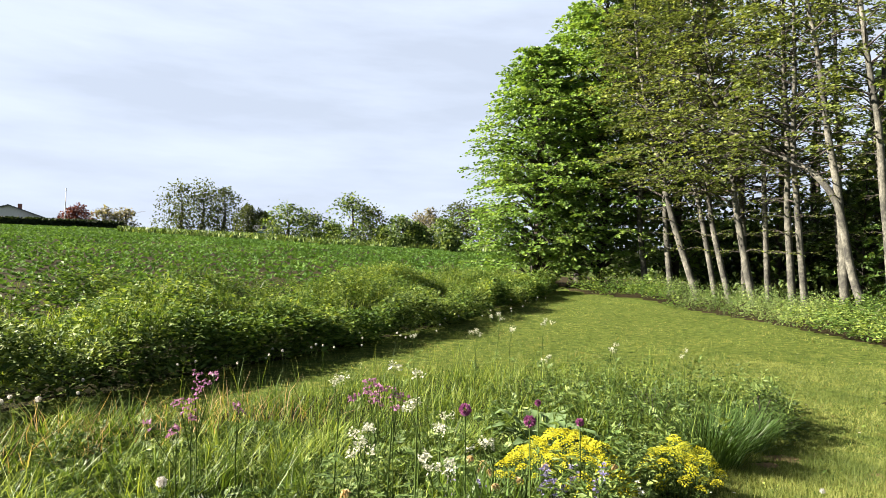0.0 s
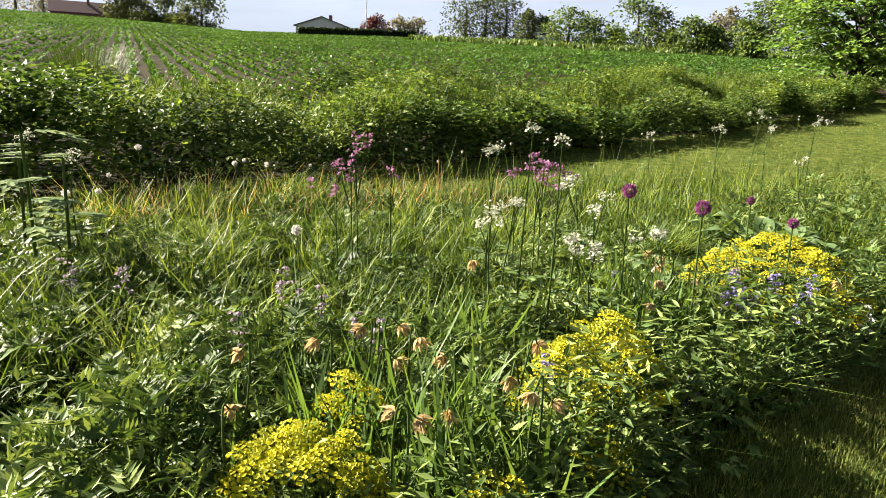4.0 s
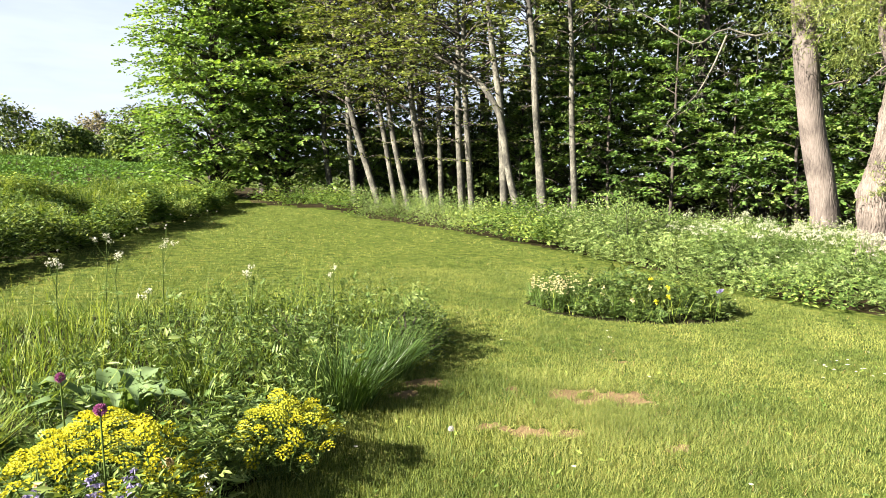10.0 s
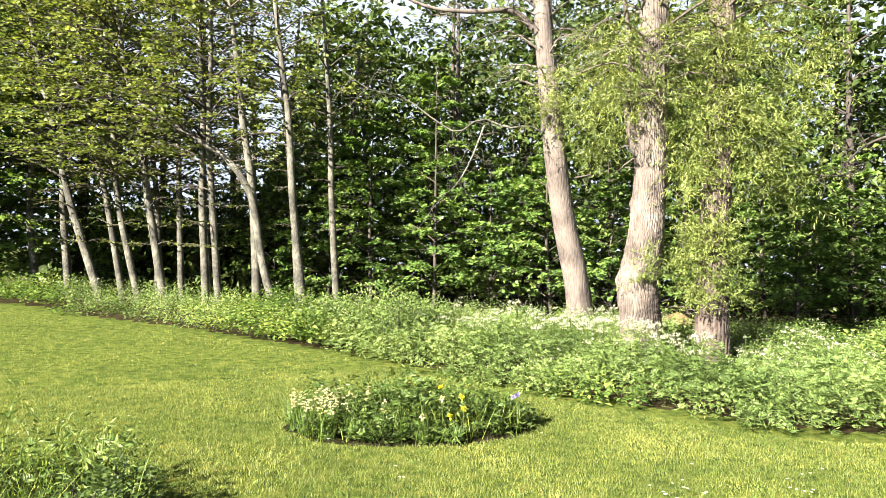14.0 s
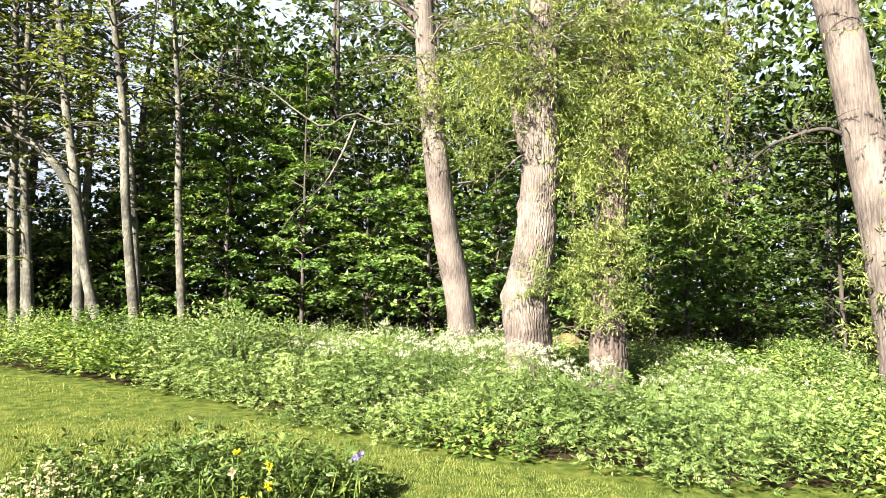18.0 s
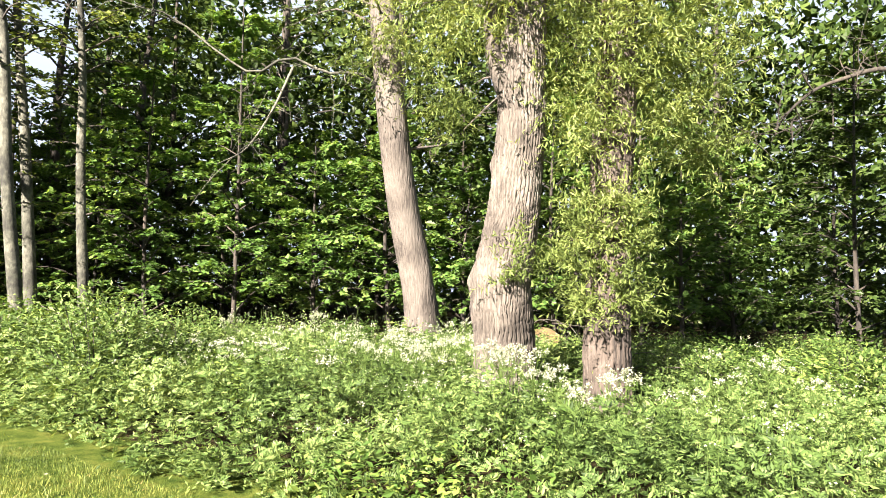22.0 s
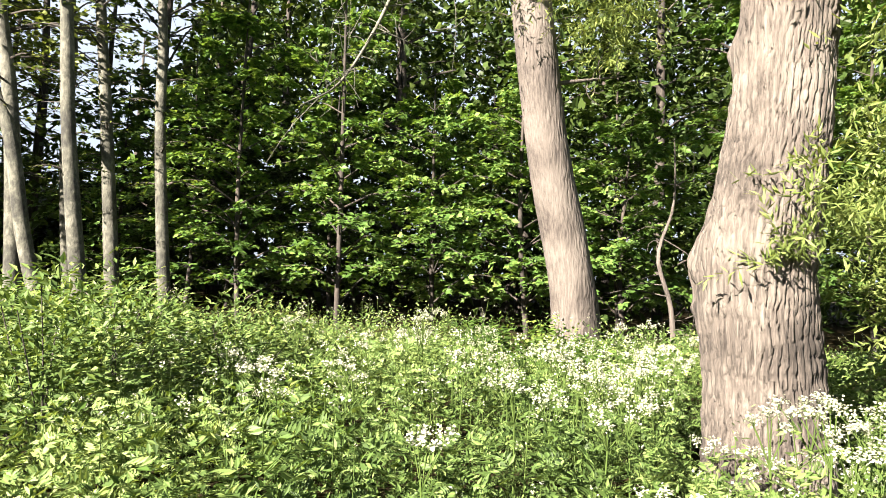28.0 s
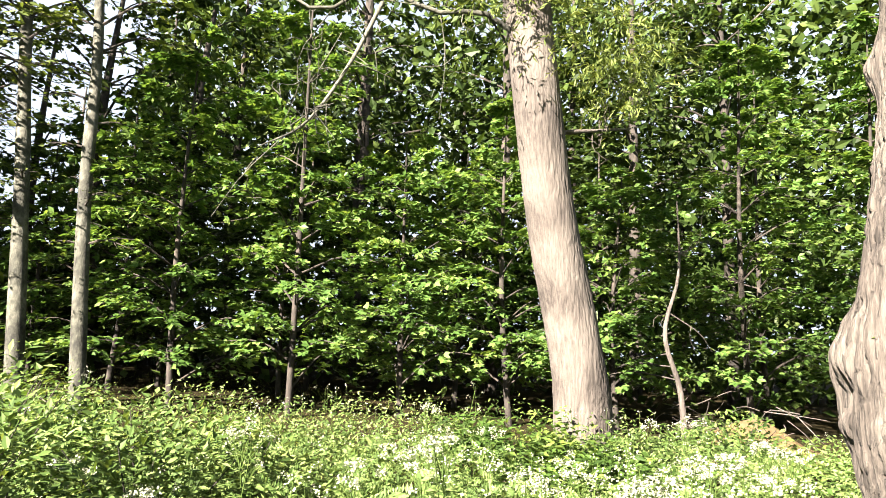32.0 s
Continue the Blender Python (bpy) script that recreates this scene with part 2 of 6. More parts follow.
UMBEL_WHITE = leafy("umbel_white", (0.23, 0.25, 0.15), (0.32, 0.335, 0.25), (0.43, 0.43, 0.37), 0.25, 0.7, 1.5, (1, 1, 1), 0.05, 0.7)
PETAL_WHITE = leafy("white_petal", (0.2677, 0.2869, 0.1913), (0.3825, 0.3952, 0.2996), (0.4845, 0.4909, 0.4208), 0.25, 0.7, 1.5, (1, 1, 1))

# ---------------------------------------------------------------- mesh helpers


def unit(v):
    return v / np.maximum(np.linalg.norm(v, axis=-1, keepdims=True), 1e-9)


def mesh_from(name, verts, faces, mats, smooth=False, slot=None):
    """A mesh from an array of vertices and an array of faces, all with the same number of corners."""
    verts, faces = np.asarray(verts, np.float32), np.asarray(faces, np.int32)
    me = bpy.data.meshes.new(name)
    n, k = faces.shape
    me.vertices.add(len(verts))
    me.vertices.foreach_set("co", verts.ravel())
    me.loops.add(n * k)
    me.loops.foreach_set("vertex_index", faces.ravel())
    me.polygons.add(n)
    me.polygons.foreach_set("loop_start", np.arange(0, n * k, k, dtype=np.int32))
    me.polygons.foreach_set("use_smooth", np.full(n, smooth))
    for m in mats if isinstance(mats, (list, tuple)) else [mats]:
        me.materials.append(m)
    if slot is not None:
        me.polygons.foreach_set("material_index", np.asarray(slot, np.int32))
    me.update(calc_edges=True)
    return me


def thing(name, label, category, group="", kind="", at=(0, 0, 0)):
    ob = new(name)
    ob.location = at
    return tagged(ob, label, category, group, kind)


def piece(name, me, parent=None, label=""):
    """A mesh object under a thing; its coordinates are the world's, less the place of its parents."""
    ob = new(name, me)
    if parent is not None:
        ob.parent = parent
        base = parent.location.copy()
        if parent.parent is not None:
            base += parent.parent.location
        me.transform(Matrix.Translation(-base))
    return tagged(ob, label)


def stuff(name, me, label, category):
    return tagged(new(name, me), label, category, kind="stuff")


class Batch:
    """Leaves, blades and tubes gathered into one mesh of triangles."""

    def __init__(self):
        self.v, self.f, self.s, self.n = [], [], [], 0

    def put(self, v, f, slot=0):
        v = np.asarray(v, np.float32).reshape(-1, 3)
        f = np.asarray(f, np.int64).reshape(-1, 3)
        self.v.append(v)
        self.f.append(f + self.n)
        self.s.append(np.full(len(f), slot, np.int32))
        self.n += len(v)

    def leaves(self, p, d, up, length, width, fold=0.15, slot=0, belly=0.45):
        """Pointed leaves, folded along the midrib, from p along d, with their face towards up."""
        n = len(p)
        if n == 0:
            return
        d = unit(d)
        s = unit(np.cross(d, up))
        nn = np.cross(s, d)
        length, width = np.broadcast_to(length, n)[:, None], np.broadcast_to(width, n)[:, None]
        m = p + d * length * belly + nn * width * fold
        v = np.stack([p, m + s * width / 2, p + d * length, m - s * width / 2], 1)
        i = np.arange(n)[:, None] * 4
        self.put(v, np.concatenate([i + [0, 1, 2], i + [0, 2, 3]], 0), slot)

    def blades(self, p, d, bend, length, width, slot=0):
        """Grass-like blades that rise along d and bow over by bend (a vector)."""
        n = len(p)
        if n == 0:
            return
        length, width = np.broadcast_to(length, n)[:, None], np.broadcast_to(width, n)[:, None]
        d = unit(d)
        s = unit(np.cross(d, bend + np.array([1e-3, 2e-3, 0])))
        m = p + d * length * 0.5 + bend * length * 0.12
        t = p + d * length * 0.9 + bend * length * 0.55
        v = np.stack([p - s * width * 0.4, p + s * width * 0.4, m - s * width * 0.5, m + s * width * 0.5, t], 1)
        i = np.arange(n)[:, None] * 5
        self.put(v, np.concatenate([i + [0, 1, 3], i + [0, 3, 2], i + [2, 3, 4]], 0), slot)

    def spikes(self, p, d, length, width, slot=0):
        """Plain three-cornered blades, for mown grass."""
        n = len(p)
        if n == 0:
            return
        a = rng.uniform(0, 2 * np.pi, n)
        s = np.stack([np.cos(a), np.sin(a), 0 * a], 1)
        length, width = np.broadcast_to(length, n)[:, None], np.broadcast_to(width, n)[:, None]
        v = np.stack([p - s * width / 2, p + s * width / 2, p + d * length], 1)
        self.put(v, np.arange(n)[:, None] * 3 + [0, 1, 2], slot)

    def tube(self, pts, radii, sides=6, slot=0):
        v, f = tube_arrays(pts, radii, sides)
        self.put(v, f, slot)

    def stems(self, a, b, r, slot=0):
        """Many straight three-sided stems from a to b."""
        n = len(a)
        if n == 0:
            return
        d = unit(b - a)
        s = unit(np.cross(d, [0.31, 0.17, 0.93]))
        w = np.cross(d, s)
        r = np.broadcast_to(r, n)[:, None]
        ring = [s * math.cos(k * 2.094) + w * math.sin(k * 2.094) for k in range(3)]
        v = np.stack([a + o * r for o in ring] + [b + o * r * 0.6 for o in ring], 1)
        i = np.arange(n)[:, None] * 6
        f = []
        for k in range(3):
            j = (k + 1) % 3
            f += [i + [k, j, 3 + j], i + [k, 3 + j, 3 + k]]
        self.put(v, np.concatenate(f, 0), slot)

    def mesh(self, name, mats, smooth=False):
        return mesh_from(name, np.concatenate(self.v), np.concatenate(self.f), mats, smooth, np.concatenate(self.s))


def tube_arrays(pts, radii, sides=8, relief=None):
    pts, radii = np.asarray(pts, float), np.asarray(radii, float)
    t = unit(np.gradient(pts, axis=0))
    ref = np.array([0.0, 1.0, 0.0]) if abs(t[:, 1]).mean() < 0.8 else np.array([1.0, 0.0, 0.0])
    s = unit(np.cross(t, ref))
    w = np.cross(t, s)
    a = np.linspace(0, 2 * np.pi, sides, endpoint=False)
    r = radii[:, None] * np.ones(sides)
    if relief is not None:
        r = r * (1 + relief(np.arange(len(pts))[:, None] / len(pts), a[None, :]))
    v = pts[:, None] + r[..., None] * (s[:, None] * np.cos(a)[None, :, None] + w[:, None] * np.sin(a)[None, :, None])
    n = len(pts)
    i, j = np.meshgrid(np.arange(n - 1), np.arange(sides), indexing="ij")
    i, j = i.ravel(), j.ravel()
    k = (j + 1) % sides
    q = np.stack([i * sides + j, i * sides + k, (i + 1) * sides + k, (i + 1) * sides + j], 1)
    f = np.concatenate([q[:, [0, 1, 2]], q[:, [0, 2, 3]]], 0)
    return v.reshape(-1, 3), f


def smooth_line(pts, n):
    """A soft curve through points, in n steps."""
    pts = np.asarray(pts, float)
    t = np.linspace(0, len(pts) - 1, n)
    i = np.clip(t.astype(int), 0, len(pts) - 2)
    u = (t - i)[:, None]
    pad = np.concatenate([[2 * pts[0] - pts[1]], pts, [2 * pts[-1] - pts[-2]]])
    p0, p1, p2, p3 = pad[i], pad[i + 1], pad[i + 2], pad[i + 3]
    return 0.5 * (2 * p1 + (p2 - p0) * u + (2 * p0 - 5 * p1 + 4 * p2 - p3) * u**2 + (3 * p1 - p0 - 3 * p2 + p3) * u**3)


def scatter(n):
    """n random directions over the whole sphere."""
    return unit(rng.normal(size=(n, 3)))


def lumps(x, y, scale, seed):
    """Cheap smooth noise over the plan, about -1 to 1."""
    r = np.random.default_rng(seed)
    out = 0
    for k in range(6):
        a, ph, fr = r.uniform(0, 6.28), r.uniform(0, 6.28), scale * r.uniform(0.6, 1.8)
        out = out + np.sin((x * math.cos(a) + y * math.sin(a)) * fr + ph)
    return out / 3.2


def mounds(x, y, step, seed, reach=0.85):
    """Rounded hummocks of uneven size, 0 in the hollows to 1 on the tops."""
    out = np.zeros(np.shape(x))
    gx, gy = np.floor(x / step).astype(int), np.floor(y / step).astype(int)
    for dx in (-1, 0, 1):
        for dy in (-1, 0, 1):
            cx, cy = gx + dx, gy + dy
            key = np.mod(cx * 127.1 + cy * 311.7 + seed * 74.7, 1000.0)
            a, c, d = (np.mod(np.abs(np.sin(key * f)) * 43758.5, 1.0) for f in (1.0, 1.7, 2.3))
            far = np.hypot(x - (cx + a) * step, y - (cy + c) * step) / (step * reach * (0.6 + 0.6 * d))
            out = np.maximum(out, (0.55 + 0.45 * d) * np.sqrt(np.clip(1 - far**2, 0, 1)))
    return out


def inside(x, y, poly):
    """Whether plan points lie inside a polygon."""
    hit = np.zeros(np.shape(x), bool)
    n = len(poly)
    for k in range(n):
        (x1, y1), (x2, y2) = poly[k], poly[(k + 1) % n]
        cross = (y1 > y) != (y2 > y)
        hit ^= cross & (x < (x2 - x1) * (y - y1) / (y2 - y1 + 1e-12) + x1)
    return hit


def fill(poly, per_m2):
    """Random plan points inside a polygon."""
    p = np.array(poly)
    lo, hi = p.min(0), p.max(0)
    n = int(np.prod(hi - lo) * per_m2)
    x, y = rng.uniform(lo[0], hi[0], n), rng.uniform(lo[1], hi[1], n)
    ok = inside(x, y, poly)
    return x[ok], y[ok]


def edge_near(x, y, line):
    """Distance from plan points to a broken line."""
    best = np.full(np.shape(x), 1e9)
    for (x1, y1), (x2, y2) in zip(line[:-1], line[1:]):
        dx, dy = x2 - x1, y2 - y1
        u = np.clip(((x - x1) * dx + (y - y1) * dy) / (dx * dx + dy * dy), 0, 1)
        best = np.minimum(best, np.hypot(x - x1 - u * dx, y - y1 - u * dy))
    return best


# ---------------------------------------------------------------- plan and ground
HEDGE_FRONT = [(-11, -6), (-7.2, -1), (-5.4, 1.6), (-4.7, 3.0), (-4.25, 5.0), (-3.5, 8.3), (-2.9, 10.0), (-1.95, 14.2), (-0.75, 22.5), (-0.35, 27.5)]
HEDGE = HEDGE_FRONT + [(-3.6, 28.5), (-6.2, 22), (-7.6, 14), (-8.6, 9), (-9.6, 5), (-11.5, 1), (-15, -3)]
BED = [(1.24, 2.2), (1.22, 2.7), (1.56, 3.63), (1.72, 4.36), (2.3, 5.55), (2.9, 6.6), (3.5, 7.5), (3.6, 8.3), (2.9, 9.0), (1.4, 9.4),
       (-0.4, 8.9), (-1.6, 7.6), (-2.5, 5.9), (-3.1, 4.2), (-3.6, 2.7), (-4.0, 1.3), (-4.6, -0.6), (-2.5, -0.4), (-0.6, 0.2), (0.5, 0.75), (1.0, 1.35)]
SMALL_BED = [(4.97, 9.2), (5.1, 8.6), (5.6, 8.2), (6.3, 7.98), (7.0, 8.0), (7.45, 8.3), (7.55, 8.9), (7.0, 9.4), (6.0, 9.75), (5.3, 9.7)]
BELT_FRONT = [(0.0, 27.5), (2.3, 25.0), (3.8, 21.4), (5.3, 18.6), (6.6, 15.5), (7.6, 12.6), (8.05, 10.6), (8.35, 9.45), (9.0, 7.9), (9.5, 6.5), (10.5, 5.55), (12.7, 4.9), (16, 4.6), (22, 3.5)]
BELT = BELT_FRONT + [(26, 8), (22, 12), (17.5, 15.0), (15.5, 16.0), (12.5, 17.5), (10.5, 19.5), (9.0, 21.5), (6.5, 25.5), (4.5, 28.0), (1.5, 29.5)]
FIELD_EDGE = [(-16, -8), (-11.5, 1), (-9.6, 5), (-8.6, 9), (-7.6, 14), (-6.2, 22), (-4.5, 30), (-5, 60), (-9, 84), (-40, 96), (-62, 98), (-90, 96), (-118, 96), (-160, 90), (-260, 60), (-260, -120), (-60, -80)]

BARE_SPOTS = ((4.3, 5.62, 0.17), (4.52, 5.5, 0.12), (4.05, 5.72, 0.11), (4.18, 5.5, 0.08), (4.65, 5.62, 0.07), (3.45, 5.06, 0.10), (3.6, 5.0, 0.07), (3.82, 4.95, 0.09), (3.3, 5.2, 0.06), (3.05, 6.2, 0.12), (2.85, 5.95, 0.10), (4.4, 4.6, 0.05), (5.0, 6.6, 0.05), (3.7, 5.9, 0.05))


def soft_step(a, b, v):
    u = np.clip((v - a) / (b - a), 0, 1)
    return u * u * (3 - 2 * u)


def ground_z(x, y):
    """The height of the ground: a lawn that rises gently ahead, and a field that climbs away on the other side of the nettles."""
    x, y = np.asarray(x, float), np.asarray(y, float)
    lawn = 0.04 * np.clip(y - 7, 0, 28) + 0.01 * np.clip(y - 35, 0, 400)
    u = (x + 4.6) * -0.988 + (y - 1.0) * 0.152
    d = np.hypot(x - 1.7, y - 0.3)
    field = 0.05 + 0.0475 * np.clip(d - 6, 0, 140) + 0.02 * np.clip(d - 146, 0, 100)
    bearing = np.degrees(np.arctan2(x - 1.7, y - 0.3))
    field = field * (1 + (np.interp(bearing, [-110, -76, -62, -53, -42, -30, -10], [1.22, 1.18, 1.07, 0.95, 1.05, 1.08, 1.0]) - 1) * soft_step(15, 60, d))
    away = soft_step(0.3, 9.0, u)
    return lawn * (1 - away) + np.maximum(field, lawn) * away + 0.012 * lumps(x, y, 1.3, 3)


def make_ground():
    """One sheet that reaches the horizon, fine near the walk."""
    ang = np.linspace(0, 2 * np.pi, 240, endpoint=False)
    rad = np.concatenate([[0.02], np.linspace(0.15, 4.2, 66), np.linspace(4.4, 16, 46), 16 * 1.055 ** np.arange(1, 95)])
    cx, cy = 2.5, 6.0
    x = cx + rad[:, None] * np.cos(ang)
    y = cy + rad[:, None] * np.sin(ang)
    v = np.stack([x, y, ground_z(x, y)], -1).reshape(-1, 3)
    n, m = len(rad), len(ang)
    i, j = np.meshgrid(np.arange(n - 1), np.arange(m), indexing="ij")
    i, j = i.ravel(), j.ravel()
    k = (j + 1) % m
    q = np.stack([i * m + j, (i + 1) * m + j, (i + 1) * m + k, i * m + k], 1)
    c = v[q].mean(1)
    slot = np.zeros(len(q), int)
    r = np.hypot(c[:, 0] - cx, c[:, 1] - cy)
    slot[r > 45] = 4
    slot[inside(c[:, 0], c[:, 1], FIELD_EDGE)] = 2
    slot[(inside(c[:, 0], c[:, 1], HEDGE) & (edge_near(c[:, 0], c[:, 1], HEDGE_FRONT) > 0.3)) | inside(c[:, 0], c[:, 1], BED) | inside(c[:, 0], c[:, 1], SMALL_BED)] = 1
    wood = [(0.0, 28.5), (4.5, 27), (9, 20.5), (12.5, 16.5), (17.5, 14), (26, 8), (60, 0), (80, 60), (10, 80), (-2, 40)]
    slot[inside(c[:, 0], c[:, 1], wood) | (inside(c[:, 0], c[:, 1], BELT) & (edge_near(c[:, 0], c[:, 1], BELT_FRONT) > 0.6))] = 3
    for bx, by, br in BARE_SPOTS:
        slot[np.hypot((c[:, 0] - bx) * 0.75, c[:, 1] - by) < br * (1 + 0.6 * lumps(c[:, 0], c[:, 1], 24, 5))] = 5
    tagged(new("ground", mesh_from("ground", v, q, [LAWN_SOIL, BED_SOIL, FIELD_SOIL, WOOD_FLOOR, FAR_GRASS, BARE], True, slot)),
           "gently rising ground with mown lawn, bed soil and field", "ground", kind="structure")


make_ground()


def at_ground(x, y, lift=0.0):
    return np.stack([x, y, ground_z(x, y) + lift], -1)

# ---------------------------------------------------------------- trees


def leaf_cluster(b, centre, size, n, leaf, wide, droop=0.2):
    """Leaves round a centre, thinner towards the outside, most of them facing up and outward."""
    d = scatter(n)
    r = rng.uniform(0.15, 1.0, n)[:, None] ** 0.6
    p = np.asarray(centre) + d * r * np.asarray(size)
    out = unit(d * [1, 1, 0.3] + rng.normal(0, 0.5, (n, 3)))
    out[:, 2] -= droop
    up = unit(np.array([-0.35, -0.1, 0.8]) + rng.normal(0, 0.65, (n, 3)))
    ln = leaf * rng.uniform(0.6, 1.25, n)
    b.leaves(p, out, up, ln, ln * wide, 0.15)


def hanging_sprays(b, starts, n_each, length, leaf, wide, slot=0, sag=0.55, lift=0.3):
    """Thin shoots that bow down, with narrow leaves along them."""
    for s in starts:
        d = unit(rng.normal(0, 1, (n_each, 3)) * [1, 1, 0.5] + [0, 0, lift])
        ln = length * rng.uniform(0.5, 1.2, n_each)
        for k in range(n_each):
            m = 18
            u = np.linspace(0.08, 1, m)[:, None]
            line = s + d[k] * u * ln[k] + np.array([0, 0, -sag]) * (u**2) * ln[k]
            side = unit(rng.normal(size=(m, 3)))
            tang = unit(np.gradient(line, axis=0))
            b.leaves(line, unit(tang * 0.7 + side * 0.8), unit(rng.normal(0, 0.5, (m, 3)) + [0, 0, 1]), leaf * rng.uniform(0.7, 1.2, m), leaf * wide, 0.1, slot)


def grid_noise(a, u, na, nu, seed):
    """Smooth noise from 0 to 1 over a trunk's skin, closed round it."""
    g = np.random.default_rng(seed).uniform(0, 1, (nu + 2, na))
    x, y = np.mod(a / (2 * np.pi), 1) * na, np.clip(u, 0, 0.9999) * nu
    x, y = np.broadcast_arrays(x, y)
    i, j = np.floor(x).astype(int), np.floor(y).astype(int)
    fx, fy = x - i, y - j
    fx, fy = fx * fx * (3 - 2 * fx), fy * fy * (3 - 2 * fy)
    i0, i1 = i % na, (i + 1) % na
    return (g[j, i0] * (1 - fx) + g[j, i1] * fx) * (1 - fy) + (g[j + 1, i0] * (1 - fx) + g[j + 1, i1] * fx) * fy


def trunk_mesh(pts, radii, sides, steps, mat, rough=0.06, seed=1, ridges=0, knobs=(), depth=0.10):
    """A trunk: a swelling, bent tube; ridges: how many bark plates go round it; knobs: (height share, angle, height reach, angle reach, how far out)."""
    line = smooth_line(pts, steps)
    rad = np.interp(np.linspace(0, 1, steps), np.linspace(0, 1, len(radii)), radii)
    tall = line[-1, 2] - line[0, 2]

    def relief(u, a):
        out = rough * 2 * (grid_noise(a, u, 5, max(3, int(tall * 1.2)), seed + 50) - 0.5)
        if ridges:
            sway = grid_noise(a, u, 9, max(5, int(tall * 3.2)), seed + 51) - 0.5
            fine = grid_noise(a, u, 31, max(9, int(tall * 9)), seed + 53) - 0.5
            which = grid_noise(a, u, 13, max(6, int(tall * 4.5)), seed + 52)
            wide = grid_noise(a, u, 5, max(3, int(tall * 0.8)), seed + 55)
            cut = 0
            for lean, keep in ((1.7, which), (-1.7, 1 - which)):
                turn = ridges * a / 2 + lean * u * tall + 2.4 * sway + 1.2 * fine + 1.2 * wide
                cut = np.maximum(cut, np.exp(-((np.sin(turn) / 0.28) ** 4)) * np.clip(keep * 3.0 - 0.75, 0, 1))
            step = grid_noise(a, u, ridges, max(9, int(tall * 5.5)), seed + 54)
            out = out - depth * cut + 0.5 * depth * fine - 0.45 * depth * np.exp(-(((step - 0.5) / 0.07) ** 2))
        for kz, ka, rz, ra, far in knobs:
            da = np.mod(a - ka + np.pi, 2 * np.pi) - np.pi
            out = out + far * np.exp(-(((u - kz) / rz) ** 2) - (da / ra) ** 2)
        return out

    v, f = tube_arrays(line, rad, sides, relief)
    return mesh_from("trunk", v, f, mat, True), line, rad


def sprays(crown, top, line, rad, lo, hi, n, reach, leaf, wide, mat, twigs=6, per=9, rise=0.15, droop=0.25, seed=0, palmate=False, bare=0.3, face=0.45, join=False):
    """Side branches with leaves in flat sprays along their twigs, between two heights; reach: their length low, in the middle and at the top.
    bare: the leafless share of each branch; join: the branches are too far off to tell apart."""
    r = np.random.default_rng(900 + seed)
    foot = line[0, 2]
    fine = Batch()
    for k in range(n):
        u = (k + r.uniform()) / n
        ln = np.interp(u, [0, 0.5, 1], reach) * r.uniform(0.55, 1.12)
        a = k * 2.4 + r.normal(0, 0.5)
        o = np.array([math.cos(a), math.sin(a), 0.0])
        i = int(np.argmin(np.abs(line[:, 2] - (foot + lo + (hi - lo) * u - rise * ln * 0.5))))
        s = line[i]
        e = s + o * ln + [0, 0, (rise + r.normal(0, 0.09) - 0.3 * droop) * ln]
        m = (s + e) / 2 + np.array([0, 0, (0.05 + 0.25 * droop) * ln]) + r.normal(0, 0.03 * ln, 3)
        way = smooth_line([s, m, e], 7)
        lb = fine if join else Batch()
        lb.tube(way, np.linspace(min(rad[i] * 0.4, 0.014 + 0.010 * ln), 0.004, 7), 5)
        v = np.clip(bare + (1 - bare) * (np.arange(twigs) + r.uniform(0.1, 0.9, twigs)) / twigs, 0, 1)
        p = np.stack([np.interp(v, np.linspace(0, 1, 7), way[:, c]) for c in range(3)], 1)
        side = np.array([-o[1], o[0], 0.0])
        sign = np.where(np.arange(twigs) % 2 == 0, 1.0, -1.0) * r.uniform(0.5, 1.1, twigs)
        td = unit(o * 0.75 + side * sign[:, None] + np.stack([0 * v, 0 * v, r.normal(0.05, 0.16, twigs)], 1))
        tl = ln * 0.40 * (1.25 - 0.65 * v) * r.uniform(0.6, 1.25, twigs)
        fine.stems(p, p + td * tl[:, None] + np.stack([0 * v, 0 * v, -0.5 * droop * tl], 1), 0.005)
        if not join:
            piece("limb", lb.mesh("limb", mat), top)
        w = np.linspace(0.12, 1.0, per)[None, :, None]
        q = p[:, None] + td[:, None] * tl[:, None, None] * w + np.array([0, 0, -0.5]) * droop * tl[:, None, None] * w**2
        q = q.reshape(-1, 3) + r.normal(0, 0.22 * leaf, (twigs * per, 3))
        d = np.repeat(td, per, 0)
        lat = unit(np.cross(d, [0, 0, 1.0])) * np.where(np.arange(len(q)) % 2 == 0, 1.0, -1.0)[:, None]
        d = unit(d * 0.65 + lat * r.uniform(0.2, 1.0, (len(q), 1)) + np.array([0, 0, -0.5 * droop]) + r.normal(0, 0.15, (len(q), 3)))
        up = unit(np.array([0, 0, 1.0]) + r.normal(0, face, (len(q), 3)))
        size = leaf * r.uniform(0.65, 1.25, len(q))
        if palmate:
            across = unit(np.cross(d, up))
            for turn, f in ((0, 1.0), (0.8, 0.82), (-0.8, 0.82)):
                crown.leaves(q, d * math.cos(turn) + across * math.sin(turn), up, size * f, size * f * wide, 0.1)
        else:
            crown.leaves(q, d, up, size, size * wide, 0.15)
    tagged(piece("twig_fan", fine.mesh("twig_fan", mat), top), "thin dark twigs", kind="stuff")


